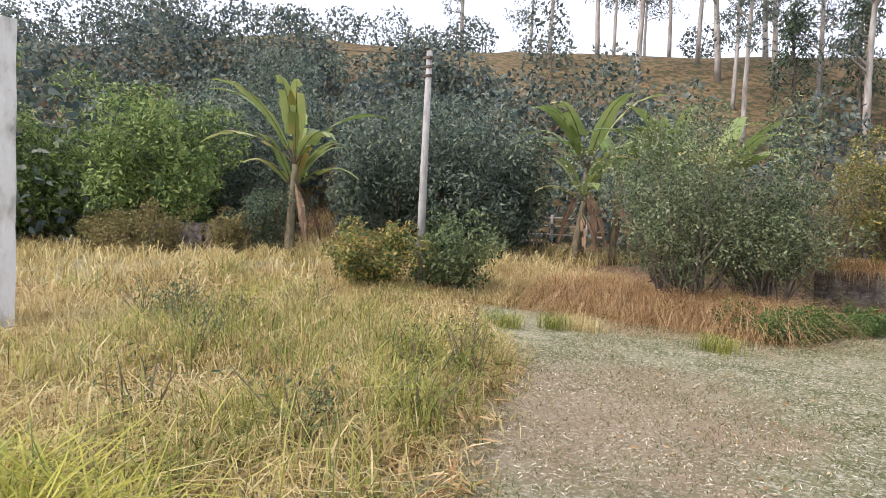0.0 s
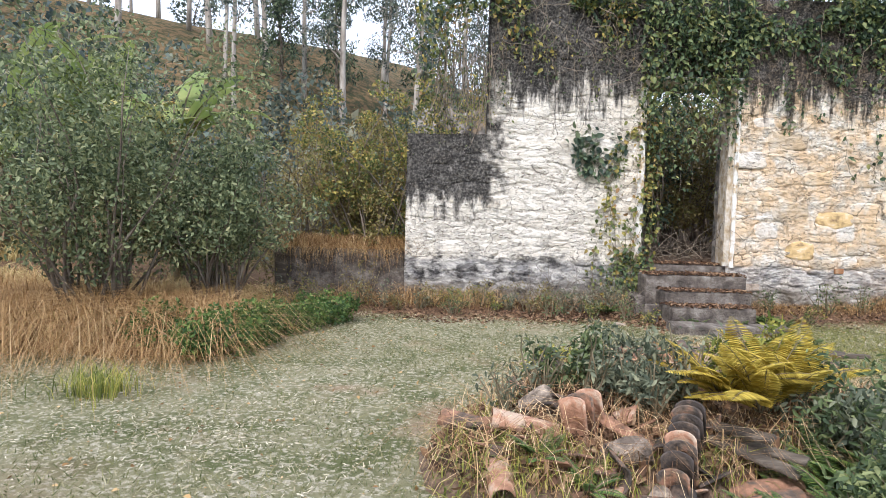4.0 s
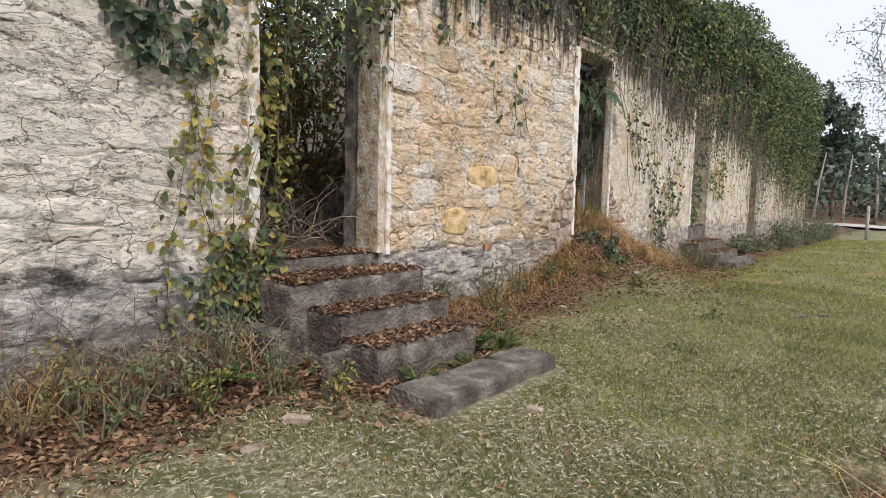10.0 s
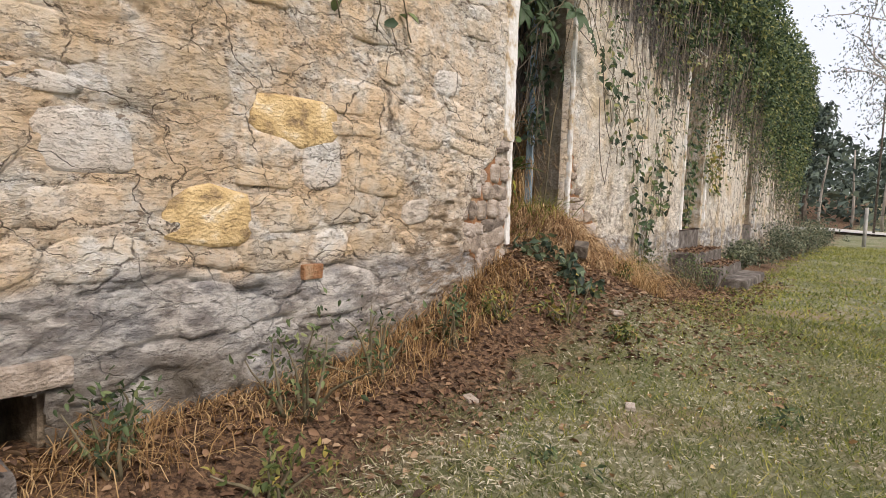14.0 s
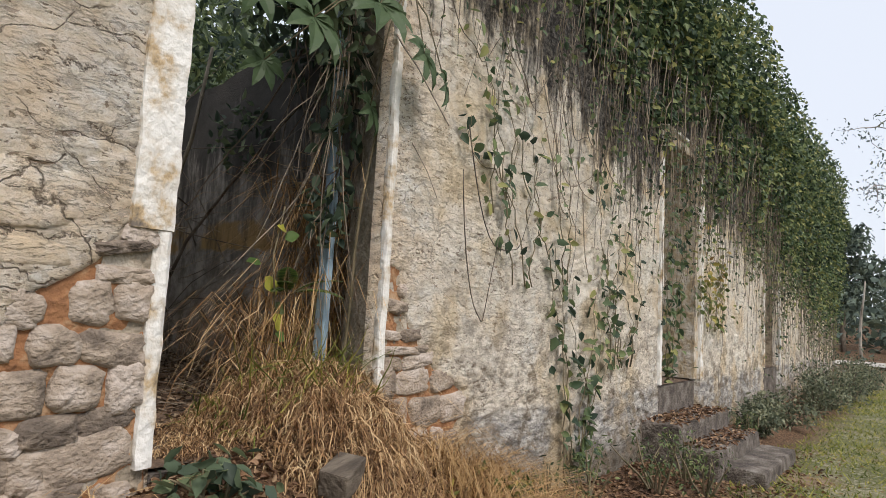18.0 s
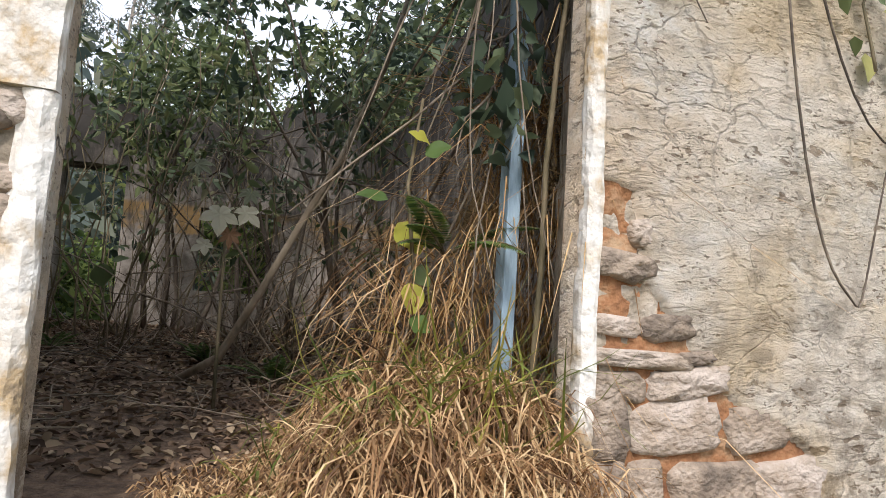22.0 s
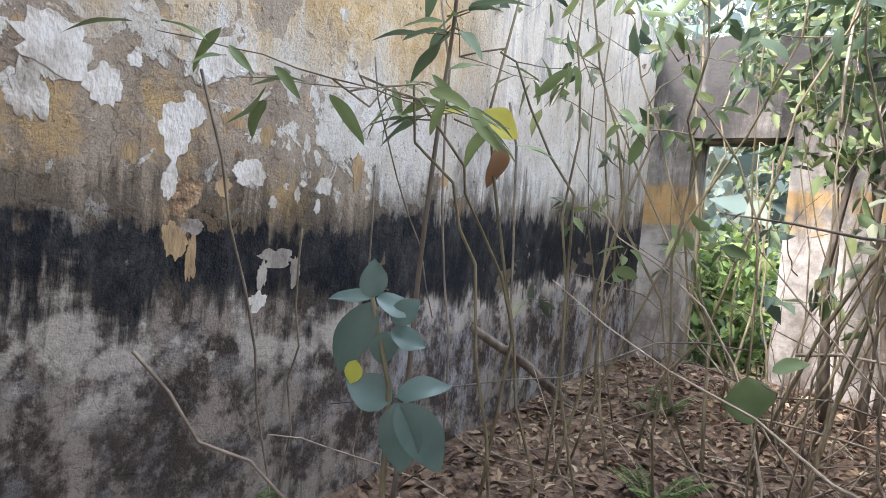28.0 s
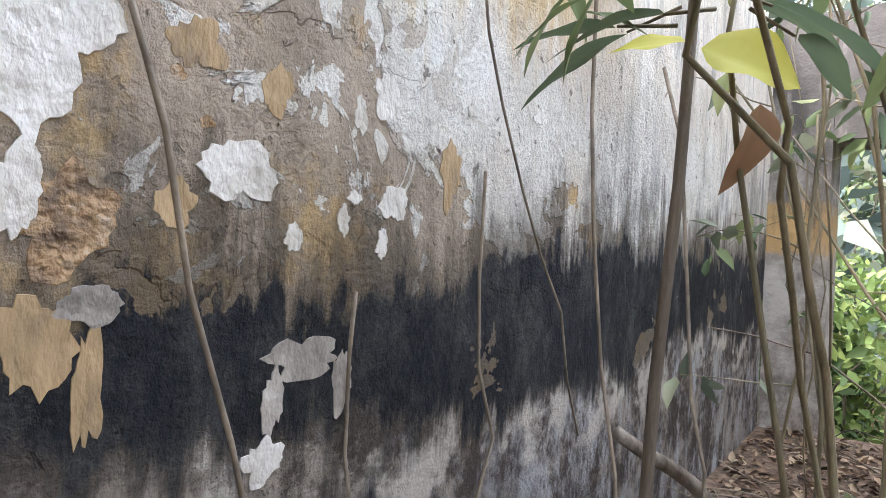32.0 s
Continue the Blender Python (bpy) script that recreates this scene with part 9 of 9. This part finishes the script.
def weeds():
    # ragged growth along the foot of the wall
    spots = []
    for x in np.arange(-2.2, 4.0, 0.30):
        spots.append((x + rng.normal() * 0.1, -0.30 - rng.random() * 0.35, rng.uniform(0.35, 0.80), [G_BROWN, G_DUSTY, G_YELLOW, G_BROWN][int(rng.integers(0, 4))], "ragged weed at the foot of the wall"))
    for x, y, h in [(0.9, -0.75, 0.5), (2.6, -0.8, 0.65), (3.3, -0.85, 0.4), (6.6, -0.35, 0.5), (7.6, -0.4, 0.75), (8.3, -0.35, 0.6), (9.1, -0.4, 0.5), (9.7, -0.5, 0.4), (10.1, -0.85, 0.45), (7.0, -0.9, 0.35), (13.2, -0.45, 0.5), (14.0, -0.4, 0.6), (15.4, -0.5, 0.7),
                    (15.9, -0.8, 0.6), (16.1, -0.55, 0.6), (10.3, -1.3, 0.2), (11.95, -0.7, 0.25), (3.9, -0.9, 0.6), (4.1, -1.3, 0.4), (12.5, -0.5, 0.35), (19.2, -0.5, 0.5)]:
        spots.append((x, y, h, G_YELLOW if h < 0.5 else G_MID, "straggling weed at the foot of the wall"))
    for x, y, h, mtl, lab in spots:
        shrub("weed", x, y, h * 0.9, h * 0.8, 170, 0.05, 0.022, mtl, lab, 7, "weeds along the wall", "plant", None, 0.0, (0, 0), M_STEM)
    for x, y, s in [(6.05, -1.25, 0.35), (6.25, -1.45, 0.3), (5.5, -1.62, 0.28), (4.75, -1.62, 0.3), (3.6, -0.55, 0.35)]:
        fern("fern", x, y, float(ground_z(x, y)), s, G_FERN, "small fern growing between the steps", 11)
    # dry stalks against the wall
    n = 5200
    x = np.where(rng.random(n) < 0.62, rng.uniform(-2.4, 4.2, n), rng.uniform(5.9, 10.4, n))
    y = -0.04 - 0.5 * rng.random(n) ** 1.6
    k = ~((x > 4.2) & (x < 6.1)) & (rng.random(len(x)) < np.where((x > 1.6) & (x < 4.2), 0.45, 1.0))
    x, y = x[k], y[k]
    grass_patch("dry_weeds", on_ground(x, y), rng.uniform(0.08, 0.42, len(x)) * (0.7 + 0.6 * field(x * 2, y * 0, 19)) * np.where(x < 2.8, 1.45, 0.8), 0.003, rng.uniform(0.3, 1.7, len(x)), G_HAY, "dry brown stalks along the foot of the wall", 0.8)
    # flat rosettes and stones on the lawn
    for x, y in [(8.1, -1.8), (9.5, -2.5), (7.3, -2.9)]:
        shrub("rosette", x, y, 0.04, 0.30, 150, 0.05, 0.018, G_MID, "flat dark-leaved rosette in the turf", 6, "rosettes in the turf", "plant", None, 0.0, (0, 0), M_STEM)
    for k, (x, y, s, lab) in enumerate([(10.55, -3.45, 0.10, "pale loose stone on the grass"), (10.68, -1.1, 0.08, "flat grey stone in the leaf litter"), (10.9, -3.7, 0.07, "pale loose stone on the grass"), (3.6, -1.5, 0.09, "pale loose stone on the grass"),
                                        (3.1, -1.7, 0.07, "pale loose stone on the grass"), (9.2, -1.75, 0.05, "pale loose stone on the grass"), (8.6, -0.9, 0.06, "grey loose stone by the wall"), (4.9, -2.6, 0.06, "pale loose stone on the grass")]):
        bm = block(-s, s, -s * 0.6, s * 0.6, -s * 0.25, s * 0.35, s * 0.16, 3, s * 0.15, 170 + k)
        ob = tagged(part("loose_stone", bm, M_BARE_STONE), lab, "stone", "loose stones")
        ob.matrix_basis = pose(x, y, float(ground_z(x, y)) + s * 0.12, 0, 4, 40 * k)


weeds()


G_THATCH = leafy("dead_thatch", [(0.36, 0.31, 0.20), (0.60, 0.54, 0.39), (0.74, 0.70, 0.56)], 0.8, 0.15, 2.0)


def turf():
    def cover(n, x0, x1, y0, y1, h, w, nm, mtl, lab, thin):
        x, y = scatter(x0, x1, y0, y1, n)
        k = (field_edge(x, y) < 0.3) & (rng.random(n) < np.clip(0.65 + 0.6 * field(x * 0.6, y * 0.6, thin), 0.06, 1)) & ((y < -0.9 + 0.3 * field(x, y, 2)) | (x < -0.5)) & ~((x > 4.2) & (x < 6.1) & (y > -2.3))
        x, y = x[k], y[k]
        P = on_ground(x, y)
        n = len(x)
        a = rng.uniform(0, 2 * np.pi, n)
        hh = h * rng.uniform(0.4, 1.5, n)
        s = np.stack([np.cos(a), np.sin(a), np.zeros(n)], 1) * w
        tip = P + np.stack([rng.normal(size=n) * hh * 0.9, rng.normal(size=n) * hh * 0.9, hh], 1)
        v = np.stack([P - s, P + s, tip], 1).reshape(-1, 3)
        tagged(raw(nm, v, np.arange(3 * n).reshape(-1, 3), mtl), lab, "grass", kind="stuff")
    cover(150000, -4.5, 8, -14.5, -0.6, 0.035, 0.005, "turf", G_TURF, "short worn turf, pale and green", 71)
    cover(120000, 3, 14, -5.5, -0.6, 0.032, 0.004, "turf", G_TURF, "short worn turf, pale and green", 72)
    def thatch(n, x0, x1, y0, y1, ln, seed):
        x, y = scatter(x0, x1, y0, y1, n)
        k = (field_edge(x, y) < 0.2) & (rng.random(n) < np.clip(0.45 + 0.9 * field(x * 0.8, y * 0.8, seed), 0.03, 1)) & ((y < -1.0) | (x < -0.5)) & ~((x > 4.2) & (x < 6.1) & (y > -2.3))
        P = on_ground(x[k], y[k], 0.022)
        n = len(P)
        D = rng.normal(size=(n, 3)) * np.array([1, 1, 0.22])
        N = np.array([[0, 0, 1.0]]) + rng.normal(size=(n, 3)) * 0.35
        v, f = leaf_quads(P, D, N, ln * rng.uniform(0.5, 1.5, n), rng.uniform(0.006, 0.016, n) * ln / 0.06)
        v = v.reshape(-1, 6, 3)[:, [0, 1, 3, 4]].reshape(-1, 3)
        f = np.arange(len(v)).reshape(-1, 4)
        tagged(raw("dry_thatch", v, f, G_THATCH), "pale dead grass lying in the turf", "grass", kind="stuff")
    thatch(80000, -4.5, 8, -14.8, -0.8, 0.045, 81)
    thatch(26000, 3, 13, -5, -0.8, 0.038, 82)
    cover(60000, 12, 34, -9, -0.6, 0.05, 0.010, "turf", G_GRASS, "short green turf along the path", 73)
    cover(30000, 5, 13, -4.5, -1.2, 0.045, 0.004, "turf", G_GRASS, "greener patches in the turf", 74)


turf()

# ---- stones of the front wall ----
def stone_mesh(w, h, rnd, proud=0.012, n=14, square=0.55, rough=1.0):
    """One rubble stone: an uneven outline sunk in the coat, its face rough and nearly flat."""
    o = rnd.uniform(0, 90)
    g = rnd.uniform(0.006, 0.02)
    verts, faces = [], []
    for k, (f, y) in enumerate(((1.0, 0.022), (0.95, -0.35 * proud), (0.80, -0.85 * proud), (0.42, -proud))):
        for i in range(n):
            a = 2 * math.pi * (i + 0.5) / n
            c, d = math.cos(a), math.sin(a)
            c, d = math.copysign(abs(c) ** square, c), math.copysign(abs(d) ** square, d)
            r = 1 + 0.20 * noise.noise(Vector((c * 1.3 + o, d * 1.3, o))) + 0.08 * rough * noise.noise(Vector((c * 4 + o, d * 4, o)))
            verts.append(Vector((w / 2 + c * (w / 2 - g) * f * r, y + (0.45 * rough * proud * noise.noise(Vector((c * 3 * f + o, d * 3 * f, 4))) if k else 0), h / 2 + d * (h / 2 - g) * f * r)))
    verts.append(Vector((w / 2, -proud, h / 2)))
    for k in range(3):
        for i in range(n):
            j = (i + 1) % n
            faces.append((k * n + i, k * n + j, (k + 1) * n + j, (k + 1) * n + i))
    for i in range(n):
        faces.append((3 * n + i, 3 * n + (i + 1) % n, 4 * n))
    return verts, faces


def warp(p):
    """Bends the courses, the same for neighbouring stones, so that no joint runs straight."""
    a = noise.noise(Vector((p.x * 1.1, p.z * 1.1, 3.0)))
    b = noise.noise(Vector((p.x * 1.3, p.z * 1.3, 8.0)))
    c = noise.noise(Vector((p.x * 3.7, p.z * 3.7, 5.0)))
    d = noise.noise(Vector((p.x * 3.7, p.z * 3.7, 1.0)))
    return Vector((p.x + 0.06 * a + 0.025 * c, p.y, p.z + 0.07 * b + 0.025 * d))


def lay_stones(x0, x1, z0, z1, seed, special=()):
    """Courses of uneven blocks: yields x, z, width, height."""
    rnd = random.Random(seed)
    z = z0
    while z < z1 - 0.05:
        h = rnd.choice([0.16, 0.20, 0.26, 0.32, 0.38]) * rnd.uniform(0.9, 1.1)
        h = min(h, z1 - z)
        x = x0
        while x < x1 - 0.02:
            w = min(rnd.uniform(0.8, 1.7) * h + 0.12, x1 - x)
            if x1 - x - w < 0.12:
                w = x1 - x
            if rnd.random() < 0.45:
                pass
            elif h > 0.30 and rnd.random() < 0.4:
                cut = rnd.uniform(0.3, 0.6) * h
                yield x, z, w, cut
                yield x, z + cut, w, h - cut
            else:
                yield x, z, w, h
            x += w
        z += h


def face_with_stones():
    spots = [(7.55, 8.25, 1.66, 2.0, M_OCHRE_STONE), (6.98, 7.62, 1.05, 1.42, M_OCHRE_STONE)]
    for k, (a, b) in enumerate(runs):
        zones = [(a, b, -0.1, TOP)] if k else [(a, 1.45, -0.1, 3.2), (1.45, b, -0.1, TOP)]
        rnd = random.Random(100 + k)
        parts, jv, jf = 0, [], []
        for (xa, xb, za, zb) in zones:
            for x, z, w, h in lay_stones(xa, xb, za, zb, 200 + k * 7 + int(xa * 3)):
                cx, cz = x + w / 2, z + h / 2
                m = M_FACADE
                if k == 2 or k > 2 and rnd.random() < 0.85:
                    continue
                for s in spots:
                    if s[0] - w * 0.25 < cx < s[1] + w * 0.2 and s[2] < cz < s[3]:
                        m = None
                if m is None:
                    continue
                # the coat has fallen off beside the second doorway, and a drain opens at the foot
                if (k == 1 and 10.6 - x - w < float(bare_limit(1, cz)) + 0.06) or (k == 2 and x - 11.93 < float(bare_limit(2, cz)) + 0.06):
                    continue
                if k == 1 and DRAIN[0] - w < x < DRAIN[1] + 0.1 and z < DRAIN[3] + 0.15:
                    continue
                verts, faces = stone_mesh(w, h, rnd)
                verts = [warp(v + Vector((x, -0.016, z))) for v in verts]
                for v in verts:
                    v.x, v.z = min(max(v.x, xa), xb), min(v.z, zb)
                if z < 3.6 and k < 3 and parts < 290:
                    ob = finish("stone", [v - Vector((cx, 0, cz)) for v in verts], faces, m, front_walls[k], smooth=True)
                    ob.location = (cx, 0, cz)
                    parts += 1
                else:
                    base = len(jv)
                    jv += verts
                    jf += [tuple(q + base for q in f) for f in faces]
        if jv:
            ob = finish("upper_stones", jv, jf, M_FACADE, front_walls[k], smooth=True)
            ob["kind"] = "stuff"
    for x0, x1, z0, z1, m in spots:
        verts, faces = stone_mesh(x1 - x0, z1 - z0, rnd)
        ob = finish("ochre_stone", [warp(v + Vector((x0, -0.015, z0))) - Vector((x0, 0, z0)) for v in verts], faces, m, front_walls[1], "bare ochre stone in the limewash", smooth=True)
        ob.location = (x0, 0, z0)
    # flat stones in orange clay where the coat is gone
    rnd = random.Random(5)
    for s, side, z0, z1 in ((1, 10.595, 0.52, 2.0), (2, 11.935, 0.38, 1.93)):
        zs = np.linspace(z0, z1, 70)
        lim = bare_limit(s, zs)
        us = np.linspace(0, 1, 40)
        X = side + (us[None] * (lim[:, None] + 0.02)) * (-1 if s == 1 else 1)
        Z = np.repeat(zs[:, None], 40, 1)
        Y = -0.002 + 0.014 * field(X * 9, Z * 12, 40 + s, 3) + 0.03 * (us[None] > 0.97)
        i = np.arange(69)[:, None] * 40 + np.arange(39)[None]
        f = np.stack([i, i + 1, i + 41, i + 40], -1).reshape(-1, 4)
        raw("clay_bedding", np.stack([X.ravel(), Y.ravel(), Z.ravel()], 1), f if s == 2 else f[:, ::-1], M_CLAY, front_walls[s], "orange clay mortar laid bare", smooth=True)
        z = z0 + 0.02
        while z < z1 - 0.05:
            h = rnd.uniform(0.07, 0.20) if z < 1.6 else rnd.uniform(0.07, 0.11)
            reach = float(bare_limit(s, np.array(z + h / 2)))
            x = 0.005
            while x < reach - 0.03:
                w = rnd.uniform(0.12, 0.34)
                if x + w > reach + 0.05:
                    w = max(reach - x, 0.08)
                hh = h * rnd.uniform(0.80, 1.02)
                if z > 1.4 and rnd.random() < 0.45:
                    x += w * 0.7
                    continue
                verts, faces = stone_mesh(w * 1.22, hh * 1.36, rnd, rnd.uniform(0.014, 0.034), 22, rnd.uniform(0.34, 0.7), 2.0)
                xa = side + x if s == 2 else side - 0.03 - x - w * 1.22
                turn = Matrix.Rotation(radians(rnd.uniform(-10, 10)), 4, "Y")
                ob = finish("bare_stone", [turn @ v for v in verts], faces, M_BARE_STONE, front_walls[s], smooth=True)
                ob.location = (xa, -0.004, z + rnd.uniform(-0.01, 0.01))
                x += w + rnd.uniform(0.0, 0.02)
            z += h + 0.006
    bm = block(7.93, 8.09, -0.045, 0.02, 0.83, 0.93, 0.012, 4, 0.01, 77)
    part("brick_piece", bm, M_CLAY, front_walls[1], "piece of red brick set in the plinth")


face_with_stones()
